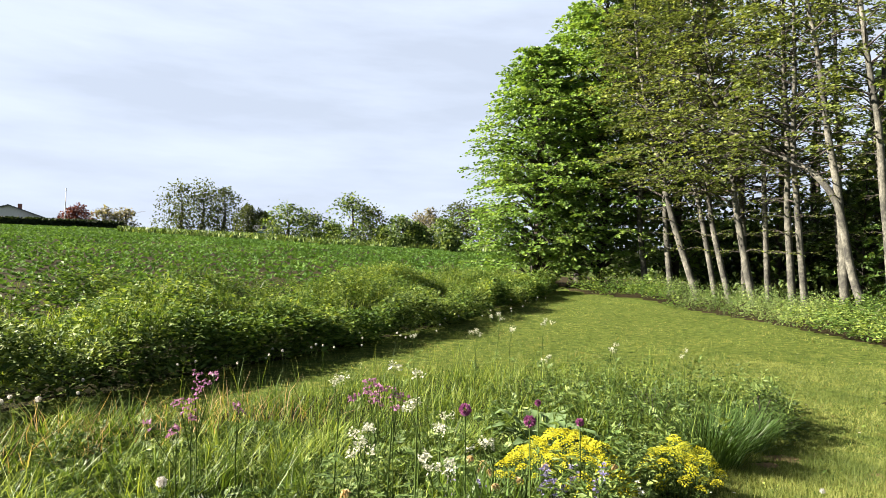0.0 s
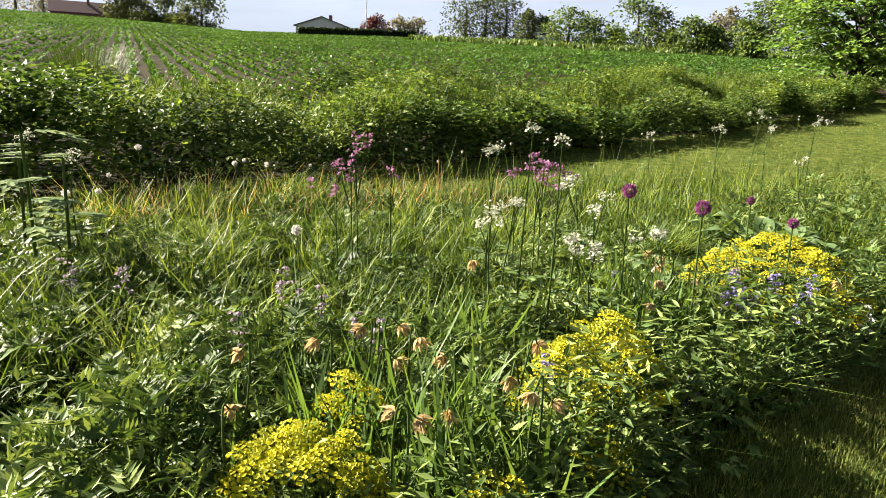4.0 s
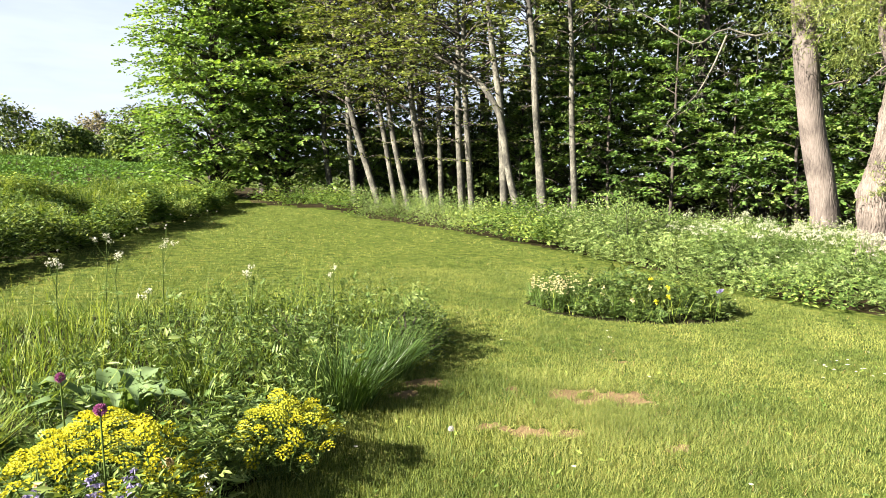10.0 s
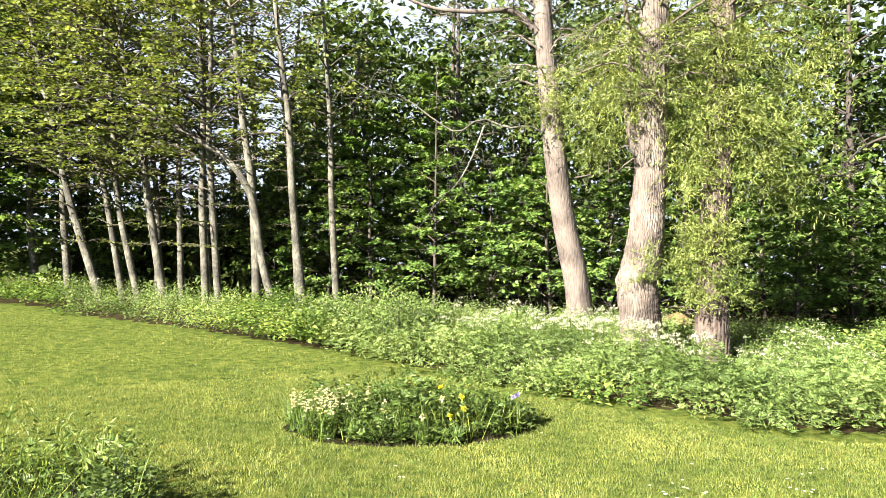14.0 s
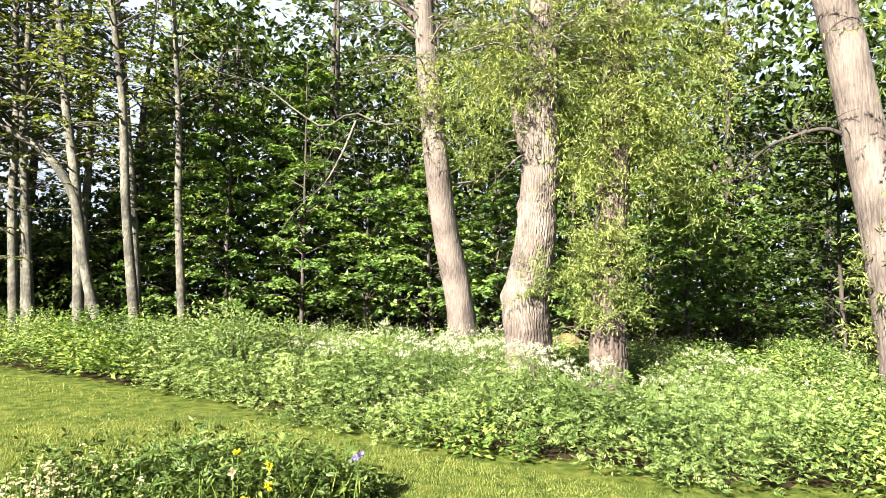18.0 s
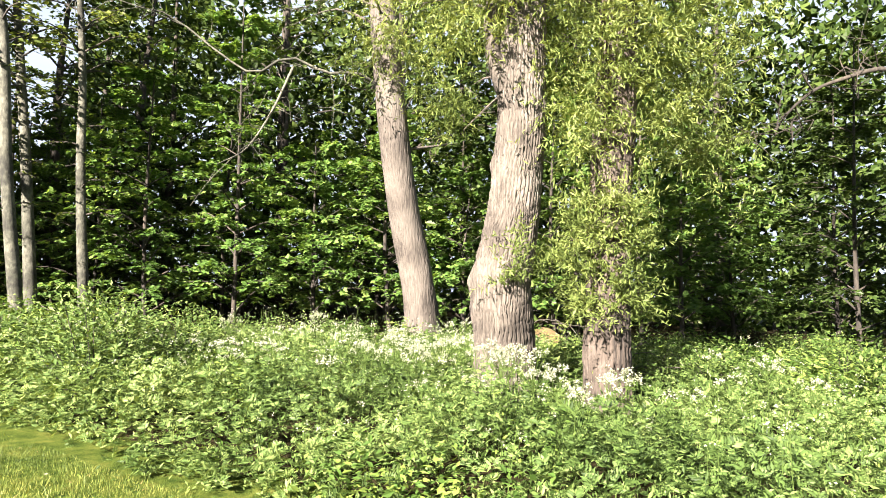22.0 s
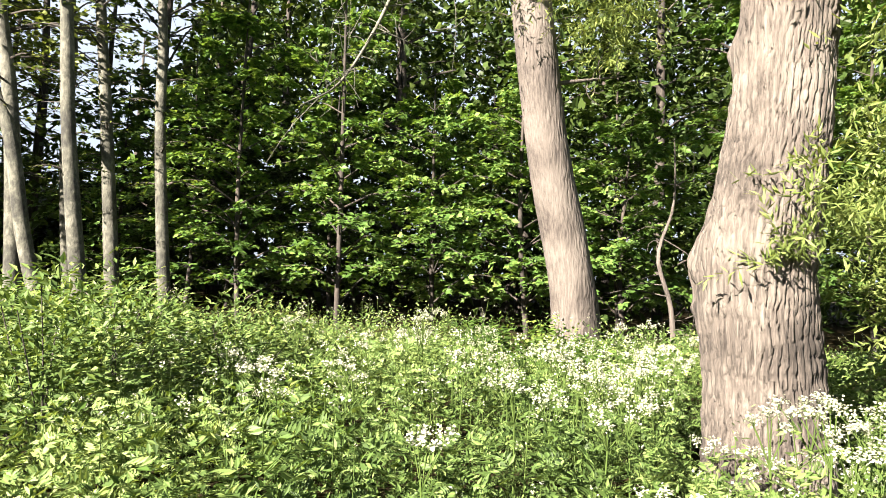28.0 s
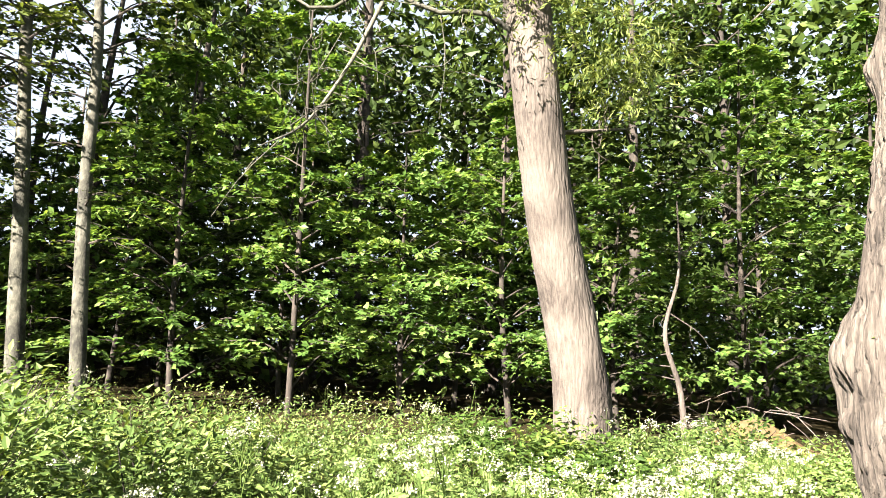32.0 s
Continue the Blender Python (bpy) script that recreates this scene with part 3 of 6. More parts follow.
def tree(name, label, base, pts, radii, mat, leafmat, sides=10, steps=28, group="", rough=0.06, ridges=0, seed=1, limb_mat=None, knobs=(), depth=0.10, core=0.0, layers=()):
    """pts: the trunk's line from its foot, as offsets. layers: settings of sprays(), one set for each part of the crown."""
    base = np.array([base[0], base[1], float(ground_z(base[0], base[1])) - 0.05])
    top = thing(name, label, "tree", group, at=tuple(base))
    me, line, rad = trunk_mesh(np.asarray(pts, float) + base, radii, sides, steps, mat, rough, seed, ridges, knobs, depth)
    piece("trunk", me, top)
    crown = Batch()
    for k, how in enumerate(layers):
        sprays(crown, top, line, rad, mat=limb_mat or mat, seed=seed * 7 + k, **how)
    for z in np.arange(1.2, line[-1, 2] - base[2] - 2, 0.9) if core else ():
        leaf_cluster(crown, base + [0, 0, z], (core, core, 0.9), 110, 0.36, 0.65)
    if crown.n:
        piece("crown", crown.mesh("crown", leafmat), top)
    return top


LEFT = np.array([-0.79, 0.61])      # along the wood's edge, seen from the lawn

# the row of slim alders: place, radius, and how far the stem leans at 3.3, 5.5, 8 and 11 m up
ALDERS = [(5.1, 26.4, 0.14, (1.27, 1.9, 2.6, 3.2)), (5.64, 25.7, 0.11, (0.75, 1.3, 1.8, 2.3)), (6.05, 25.3, 0.12, (0.8, 1.15, 1.5, 1.9)), (6.6, 24.2, 0.14, (0.6, 0.95, 1.7, 2.2)),
          (7.09, 24.3, 0.11, (0.2, 0.3, 0.5, 0.7)), (7.5, 22.9, 0.125, (0.25, 0.35, 0.5, 0.6)), (7.76, 22.5, 0.12, (0.3, 0.4, 0.5, 0.6)), (8.5, 21.3, 0.14, (0.33, 0.62, 1.0, 1.4)),
          (8.95, 20.9, 0.14, (0.9, 2.6, 4.6, 5.6)), (9.35, 19.9, 0.13, (0.33, 0.6, 0.95, 1.3)), (10.1, 22.2, 0.14, (0.3, 0.52, 0.85, 1.2)), (10.72, 20.76, 0.115, (0.22, 0.45, 0.6, 0.8)),
          (4.3, 28.2, 0.13, (0.4, 0.6, 0.8, 1.0)), (3.4, 29.6, 0.14, (0.3, 0.5, 0.7, 0.9)), (8.2, 25.5, 0.12, (0.3, 0.4, 0.5, 0.6)), (6.9, 27.2, 0.12, (0.2, 0.4, 0.6, 0.7)), (9.6, 24.8, 0.12, (0.2, 0.3, 0.4, 0.5))]
for n, (ax, ay, ar, ln) in enumerate(ALDERS):
    r = np.random.default_rng(100 + n)
    h = r.uniform(13, 16)
    w = r.normal(0, 0.05, (5, 2))
    rows = [(0, 0.0)] + list(zip((3.3, 5.5, 8.0, 11.0), ln)) + [(h, ln[3] + 0.3)]
    if n == 8:
        rows = [(0, 0.0), (1.5, 0.4), (3.4, 0.95), (4.5, 1.6), (5.1, 2.7), (6.3, 4.6), (7.6, 6.2)]
    pts = [(LEFT[0] * q + (w[min(k, 4), 0] if k else 0), LEFT[1] * q + (w[min(k, 4), 1] if k else 0), z) for k, (z, q) in enumerate(rows)]
    h = rows[-1][0]
    open_stem = n in (7, 9, 10, 11, 14, 16)
    if n == 8:
        layers = [dict(lo=4.2, hi=7.4, n=30, reach=(0.9, 1.6, 0.8), leaf=0.11, wide=0.6, per=7)]
    elif open_stem:
        layers = [dict(lo=5.6, hi=h, n=46, reach=(1.1, 1.9, 0.8), leaf=0.13, wide=0.62, per=7, bare=0.4, rise=0.3, face=0.6), dict(lo=2.2, hi=6.0, n=9, reach=(0.7, 0.8, 0.9), leaf=0.08, wide=0.6, per=2, bare=0.2)]
    else:
        layers = [dict(lo=4.0 if n < 5 else 4.6, hi=h, n=104 if n < 5 else 80, reach=(2.7, 2.5, 0.8), leaf=0.155, wide=0.66, per=9, droop=0.35, rise=0.25, face=0.6), dict(lo=1.6, hi=4.4, n=12, reach=(0.6, 1.0, 1.5), leaf=0.09, wide=0.6, per=3, bare=0.2)]
    tree("alder_tree", "slim leaning alder with grey bark and sparse leaves", (ax, ay), pts, [ar * 1.0, ar * 0.82, ar * 0.7, ar * 0.55, ar * 0.38, 0.03], BARK_ALDER, ALDER,
         group="alder row", seed=n, sides=10, limb_mat=BARK_DARK, layers=layers)

# full green trees at the end of the lawn
for n, (ax, ay, h, s) in enumerate([(-1.6, 31.2, 11.3, 3.3), (1.4, 31.5, 15.5, 3.2), (0.3, 35.5, 15.0, 3.4), (4.8, 32.5, 16.0, 3.0)]):
    tree("beech_tree", "tall full leafy tree with fresh green leaves to the ground", (ax, ay), [(0, 0, 0), (0.1, 0, 4), (0.0, 0.1, 9), (0, 0, h)], [0.24, 0.2, 0.13, 0.03],
         BARK_DARK, BEECH, group="trees at the lawn end", seed=20 + n, core=s * 0.66,
         layers=[dict(lo=0.7, hi=h, n=330 if n == 0 else 270 if n == 1 else 100, reach=(s * 1.0, s * 1.1, s * 0.3), leaf=0.19 if n < 2 else 0.26, wide=0.66, twigs=8, per=13 if n < 2 else 9, rise=0.42, droop=0.45, bare=0.3, face=0.6, join=True)])

# the leaning pale tree
tree("leaning_tree", "pale ridged trunk leaning over the cow parsley", (14.95, 15.1),
     [(0, 0, 0), (-0.1, 0.02, 1.2), (-0.55, 0.05, 2.9), (-0.95, 0.0, 4.8), (-1.25, 0.05, 7.5), (-1.5, 0.2, 11), (-1.3, 0.3, 14)], [0.36, 0.32, 0.29, 0.27, 0.24, 0.16, 0.05],
     BARK_LEAN, WILLOW, sides=120, steps=200, rough=0.04, ridges=44, seed=41, depth=0.035,
     layers=[dict(lo=6.0, hi=14, n=60, reach=(1.8, 2.6, 1.0), leaf=0.12, wide=0.3, per=14, twigs=7, droop=0.6)])

# the old willow with a burl
burl_willow = tree("old_willow", "old willow with deeply furrowed pale bark and a burl", (12.31, 10.90),
     [(0, 0, 0), (-0.02, 0.02, 0.8), (-0.05, 0.03, 1.6), (0.06, -0.03, 2.4), (0.12, -0.08, 3.4), (0.14, -0.1, 4.6), (0.18, -0.15, 6.5), (0.1, -0.2, 10)],
     [0.42, 0.37, 0.35, 0.31, 0.30, 0.29, 0.26, 0.10], BARK_WILLOW, WILLOW,
     sides=240, steps=300, rough=0.04, ridges=44, seed=42, depth=0.10, layers=[dict(lo=4.6, hi=10, n=64, reach=(1.2, 2.6, 1.2), leaf=0.095, wide=0.24, per=20, twigs=7, droop=0.6)],
     knobs=[(0.27, 5.0, 0.035, 0.5, 0.30), (0.215, 5.0, 0.03, 0.5, 0.16), (0.245, 5.2, 0.014, 0.14, -0.30), (0.20, 5.15, 0.012, 0.12, -0.2), (0.51, 5.0, 0.02, 0.4, 0.22)])
# its neighbour
sprouting = tree("sprouting_willow", "dark willow trunk wrapped in fresh leafy shoots", (13.3, 10.15),
     [(0, 0, 0), (0.02, 0, 1.0), (0.08, 0.0, 2.5), (0.2, -0.05, 4.5), (0.3, -0.05, 7), (0.3, 0, 10)], [0.32, 0.28, 0.27, 0.25, 0.22, 0.06],
     BARK_BROWN, WILLOW, sides=120, steps=180, rough=0.05, ridges=26, seed=43,
     layers=[dict(lo=4.3, hi=10, n=48, reach=(1.1, 2.4, 1.0), leaf=0.092, wide=0.22, per=20, twigs=7, droop=0.6)])
pale_a = tree("pale_willow", "tall pale willow trunk with shoots round its foot", (16.2, 6.8),
     [(0, 0, 0), (-0.1, 0.1, 1.2), (-0.3, 0.25, 3), (-0.6, 0.5, 5.5), (-1.0, 0.8, 8), (-1.2, 0.9, 12)], [0.36, 0.33, 0.31, 0.29, 0.26, 0.1],
     BARK_LEAN, WILLOW, sides=90, steps=140, rough=0.05, ridges=34, seed=44, depth=0.05,
     layers=[dict(lo=6.8, hi=12, n=44, reach=(1.2, 2.6, 1.4), leaf=0.12, wide=0.22, per=15, twigs=7, droop=0.6)])
pale_b = tree("pale_willow", "tall pale willow trunk at the edge of the nettles", (14.2, 4.7),
     [(0, 0, 0), (0.0, 0.0, 1.2), (0.1, 0.0, 3), (0.2, 0.0, 5.5), (0.2, 0, 8), (0.2, 0, 12)], [0.42, 0.38, 0.36, 0.33, 0.28, 0.1],
     BARK_LEAN, WILLOW, sides=80, steps=140, rough=0.05, ridges=34, seed=45, depth=0.05,
     layers=[dict(lo=3.4, hi=12, n=50, reach=(1.4, 2.6, 1.4), leaf=0.12, wide=0.22, per=14, twigs=7, droop=0.6)])

# shoots round the trunks, and hanging sprays from the willows' boughs


def shoots(top, starts, n_each, length, leaf, wide):
    """Leafy shoots round a willow's trunk, one part of the tree."""
    b = Batch()
    hanging_sprays(b, starts, n_each, length, leaf, wide, 0, 0.12, 0.55)
    tagged(piece("shoot_foliage", b.mesh("shoot_foliage", SHOOT), top), "fresh leafy shoots", kind="stuff")


st = np.stack([13.25 + rng.normal(-0.1, 0.22, 84), 10.15 + rng.normal(0.0, 0.22, 84), 1.2 + 1.5 * rng.uniform(0, 1, 84) ** 1.2], 1)
shoots(sprouting, st, 8, 0.55, 0.085, 0.24)
st = np.stack([rng.normal(16.15, 0.3, 40), rng.normal(6.85, 0.3, 40), rng.uniform(0.8, 2.4, 40)], 1)
shoots(pale_a, st, 6, 0.65, 0.12, 0.2)
st = np.stack([rng.normal(14.1, 0.5, 50), rng.normal(4.9, 0.5, 50), rng.uniform(2.2, 6.0, 50)], 1)
shoots(pale_b, st, 6, 0.8, 0.12, 0.2)
st = np.stack([12.15 + rng.normal(-0.25, 0.12, 9), 10.8 + rng.normal(-0.25, 0.12, 9), rng.uniform(1.6, 2.3, 9)], 1)
shoots(burl_willow, st, 5, 0.4, 0.09, 0.18)
b = Batch()
for cx, cy, cz, sx, sz, k in [(13.4, 10.1, 4.2, 0.7, 0.7, 20), (12.9, 10.4, 5.4, 0.9, 0.9, 34), (14.1, 9.5, 4.6, 0.6, 0.7, 46), (12.4, 10.9, 6.0, 0.9, 0.6, 50), (13.6, 10.0, 6.6, 1.2, 1.0, 44),
                              (14.6, 9.2, 5.6, 0.7, 0.8, 40), (14.6, 9.6, 3.6, 0.5, 0.5, 26), (13.7, 14.6, 6.0, 0.9, 0.6, 50), (14.6, 14.2, 5.0, 0.5, 0.5, 26), (13.9, 12.4, 6.3, 1.0, 0.6, 50), (11.9, 10.9, 5.0, 0.6, 0.6, 40), (12.8, 10.3, 4.4, 0.5, 0.6, 16),
                              (12.85, 9.95, 3.5, 0.35, 0.45, 14), (13.0, 9.75, 4.6, 0.6, 0.6, 30), (12.55, 10.25, 3.7, 0.3, 0.45, 14), (13.8, 9.6, 4.0, 0.5, 0.5, 24), (13.1, 9.8, 5.7, 0.8, 0.6, 36)]:
    st = np.stack([rng.normal(cx, sx * 0.6, k), rng.normal(cy, sx * 0.6, k), rng.normal(cz, sz * 0.6, k)], 1)
    hanging_sprays(b, st, 5, 0.6, 0.1, 0.2)
stuff("hanging_willow", b.mesh("hanging_willow", SHOOT), "hanging sprays of narrow bright willow leaves", "foliage")

# the wood behind: young maples in front, tall trees behind; DEEP puts shade into the leaf colour
for n in range(22):
    r = np.random.default_rng(500 + n)
    ax, ay = [(12.2, 21.5), (13.6, 20.0), (15.5, 19.6), (16.8, 18.2), (18.4, 17.2), (20.0, 15.6), (14.6, 22.5), (17.5, 20.5), (21.5, 14.0), (11.8, 24.0),
              (19.8, 18.5), (22.5, 16.5), (23.5, 12.5), (13.0, 25.0), (25.0, 10.5), (16.0, 24.0), (20.5, 12.5), (22.5, 9.5), (19.5, 22), (25.5, 14.5), (10.8, 26.5), (27, 8.0)][n]
    h = r.uniform(4.5, 8.0)
    tree("young_maple", "young maple with layers of bright or shade-darkened palmate leaves", (ax, ay), [(0, 0, 0), (r.normal(0, 0.1), 0.05, h * 0.4), (r.normal(0, 0.15), 0, h)], [0.06, 0.045, 0.012],
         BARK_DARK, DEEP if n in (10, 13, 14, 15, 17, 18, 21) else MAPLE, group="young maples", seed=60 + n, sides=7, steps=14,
         layers=[dict(lo=0.8, hi=h, n=40, reach=(1.9, 1.7, 0.5), leaf=0.135, wide=0.6, twigs=7, per=11, rise=0.35, droop=0.5, palmate=True, bare=0.15, face=0.45)])
for n in range(20):
    r = np.random.default_rng(700 + n)
    ax = 9.0 + (n % 9) * 2.9 + r.normal(0, 0.7)
    ay = 31.5 - (n % 9) * 2.0 + (n // 9) * 5.5 + r.normal(0, 0.9)
    h = r.uniform(12, 17) * (0.75 if n % 9 < 3 else 1)
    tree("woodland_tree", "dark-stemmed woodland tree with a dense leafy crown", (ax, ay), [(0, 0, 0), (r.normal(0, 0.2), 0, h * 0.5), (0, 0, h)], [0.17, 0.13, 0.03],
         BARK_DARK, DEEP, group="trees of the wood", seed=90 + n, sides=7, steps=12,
         layers=[dict(lo=2.0, hi=h, n=22 if n % 9 < 3 else 42, reach=(2.2, 2.8, 1.0), leaf=0.22, wide=0.64, twigs=6, per=9, rise=0.3, droop=0.4, face=0.6, join=True)])


# fill foliage, coloured dark for the shade inside the wood
b = Batch()
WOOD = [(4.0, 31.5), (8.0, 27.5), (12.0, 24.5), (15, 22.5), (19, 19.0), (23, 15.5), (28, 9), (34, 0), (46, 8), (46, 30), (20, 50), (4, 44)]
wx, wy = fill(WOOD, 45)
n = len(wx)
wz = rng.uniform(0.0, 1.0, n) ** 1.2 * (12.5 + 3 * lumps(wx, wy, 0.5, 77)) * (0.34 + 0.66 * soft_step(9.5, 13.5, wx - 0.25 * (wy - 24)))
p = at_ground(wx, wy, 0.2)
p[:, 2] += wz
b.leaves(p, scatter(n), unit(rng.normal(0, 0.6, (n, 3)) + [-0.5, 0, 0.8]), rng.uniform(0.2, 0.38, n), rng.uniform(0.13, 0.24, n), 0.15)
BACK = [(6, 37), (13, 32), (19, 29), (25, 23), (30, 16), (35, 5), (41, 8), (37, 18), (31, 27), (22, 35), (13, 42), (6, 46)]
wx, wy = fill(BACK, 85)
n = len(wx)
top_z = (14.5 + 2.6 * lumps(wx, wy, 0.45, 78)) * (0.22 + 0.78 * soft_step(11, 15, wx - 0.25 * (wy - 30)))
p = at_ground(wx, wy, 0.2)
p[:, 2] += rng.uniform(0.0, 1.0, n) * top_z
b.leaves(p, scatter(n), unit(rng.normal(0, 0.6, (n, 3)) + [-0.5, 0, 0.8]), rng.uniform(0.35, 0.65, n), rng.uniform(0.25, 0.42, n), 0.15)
stuff("deep_wood", b.mesh("deep_wood", DEEP), "dense foliage deep in the wood, its shade put into a dark colour", "woods")

# ---------------------------------------------------------------- green stuff on the ground


def make_lawn():
    b = Batch()
    n = 520000
    r = 33 * rng.uniform(0, 1, n) ** 1.6
    a = rng.uniform(0, 2 * np.pi, n)
    x, y = 4.2 + r * np.cos(a), 5.2 + r * np.sin(a)
    bank = inside(x, y, HEDGE) & (edge_near(x, y, HEDGE_FRONT) > 0.45)
    ok = ~(inside(x, y, BED) | bank | inside(x, y, BELT) | inside(x, y, SMALL_BED)) & (y < 30) & (x > -6) & (x < 17)
    for bx, by, br in BARE_SPOTS:
        ok &= (np.hypot((x - bx) * 0.75, y - by) > br * (1 + 0.6 * lumps(x, y, 24, 5))) | (rng.uniform(0, 1, n) < 0.25)
    x, y, r = x[ok], y[ok], r[ok]
    n = len(x)
    tall = (0.022 + 0.034 * mounds(x, y, 0.17, 61)) * (1 + 0.25 * lumps(x, y, 2.5, 11))
    d = unit(np.stack([rng.normal(0, 0.7, n), rng.normal(0, 0.7, n), np.ones(n)], 1))
    straw = rng.uniform(0, 1, n) < 0.03 + 0.09 * soft_step(0.2, 0.9, lumps(x, y, 3.5, 15))
    long, wide = tall * rng.uniform(0.6, 1.3, n), 0.004 + 0.0007 * r
    b.spikes(at_ground(x, y, -0.005)[~straw], d[~straw], long[~straw], wide[~straw])
    b.spikes(at_ground(x, y, -0.003)[straw], unit(d * [2.2, 2.2, 1])[straw], long[straw], wide[straw], 1)
    # longer upright blades beside the bed
    m = 170000
    x, y = rng.uniform(1.1, 5.2, m), rng.uniform(0.6, 6.4, m)
    side = edge_near(x, y, [(1.0, 1.35), (1.24, 2.2), (1.22, 2.7), (1.56, 3.63), (1.72, 4.36), (2.3, 5.55), (2.9, 6.6)])
    ok = ~inside(x, y, BED) & (rng.uniform(0, 1, m) < 1.1 - 0.4 * side)
    for bx, by, br in BARE_SPOTS:
        ok &= np.hypot((x - bx) * 0.75, y - by) > br
    x, y, side = x[ok], y[ok], side[ok]
    m = len(x)
    up = unit(np.stack([rng.normal(0, 0.22, m), rng.normal(0, 0.22, m), np.ones(m)], 1))
    b.spikes(at_ground(x, y, -0.004), up, (0.062 - 0.010 * side) * (0.65 + 0.6 * mounds(x, y, 0.2, 62)) * rng.uniform(0.55, 1.3, m), 0.0036)
    # fine short blades where the walk crosses the lawn
    m = 190000
    x, y = rng.uniform(2.6, 10.5, m), rng.uniform(3.5, 12.0, m)
    ok = ~(inside(x, y, BED) | inside(x, y, HEDGE) | inside(x, y, BELT) | inside(x, y, SMALL_BED))
    for bx, by, br in BARE_SPOTS:
        ok &= np.hypot((x - bx) * 0.75, y - by) > br
    x, y = x[ok], y[ok]
    m = len(x)
    up = unit(np.stack([rng.normal(0, 0.4, m), rng.normal(0, 0.4, m), np.ones(m)], 1))
    b.spikes(at_ground(x, y, -0.004), up, (0.02 + 0.018 * mounds(x, y, 0.2, 63)) * rng.uniform(0.6, 1.3, m), 0.0055)
    # flat weeds: clover and plantain leaves close to the ground
    m = 12000
    q = 13 * np.sqrt(rng.uniform(0, 1, m)) ** 1.4
    a = rng.uniform(0, 2 * np.pi, m)
    x, y = 4.8 + q * np.cos(a), 5.6 + q * np.sin(a)
    ok = ~(inside(x, y, BED) | inside(x, y, HEDGE) | inside(x, y, BELT) | inside(x, y, SMALL_BED)) & (lumps(x, y, 4.0, 16) > 0.15)
    x, y = x[ok], y[ok]
    m = len(x)
    a = rng.uniform(0, 2 * np.pi, m)
    b.leaves(at_ground(x, y, 0.015), np.stack([np.cos(a), np.sin(a), rng.uniform(0.1, 0.8, m)], 1), np.tile([[0, 0, 1.0]], (m, 1)) + rng.normal(0, 0.4, (m, 3)), rng.uniform(0.025, 0.055, m), rng.uniform(0.012, 0.022, m), 0.15, 2)
    stuff("lawn_grass", b.mesh("lawn_grass", [GRASS, DRY_GRASS, NETTLE]), "short mown green lawn grass with worn patches", "grass")


make_lawn()


def herb_patch(b, x, y, h, leaves, leaf, wide, slot=0, stem_slot=None, flop=0.5, radius=0.13, face=0.6, low=0.12):
    """Leafy upright plants: leaves in tiers about a stem, the larger ones lower down."""
    n = len(x)
    base = at_ground(x, y)
    tilt = rng.normal(0, 0.10, (n, 2))
    if stem_slot is not None:
        tip = base + np.stack([tilt[:, 0] * h, tilt[:, 1] * h, h * 0.97], 1)
        b.stems(base, tip, 0.004, stem_slot)
    for k in range(leaves):
        u = low + (1 - low) * (k + rng.uniform(0, 1, n)) / leaves
        a = rng.uniform(0, 2 * np.pi, n)
        out = np.stack([np.cos(a), np.sin(a), 0 * a], 1)
        p = base + np.stack([tilt[:, 0] * h * u, tilt[:, 1] * h * u, h * u], 1) + out * (radius * (1.15 - u) * rng.uniform(0.2, 1.0, n))[:, None]
        d = out + np.stack([0 * a, 0 * a, rng.normal(0.15, flop, n)], 1)
        up = unit(rng.normal(0, face, (n, 3)) + [0, 0, 1])
        ln = leaf * (1.3 - 0.5 * u) * rng.uniform(0.7, 1.3, n)
        b.leaves(p, d, up, ln, ln * wide, 0.15, slot)


def umbels(b, p, r, n_each, slot):
    """Flat heads of tiny white flowers."""
    n = len(p)
    for k in range(n_each):
        a, q = rng.uniform(0, 2 * np.pi, n), np.sqrt(rng.uniform(0, 1, n)) * r
        c = p + np.stack([np.cos(a) * q, np.sin(a) * q, 0.012 * rng.normal(0, 1, n) - q * q * 9], 1)
        a2 = rng.uniform(0, 2 * np.pi, n)
        d = np.stack([np.cos(a2), np.sin(a2), rng.normal(0, 0.6, n)], 1)
        b.leaves(c, d, rng.normal(0, 0.6, (n, 3)) + [0.0, 0.0, 1.0], 0.0135 * rng.uniform(0.7, 1.4, n), 0.012, 0.1, slot)


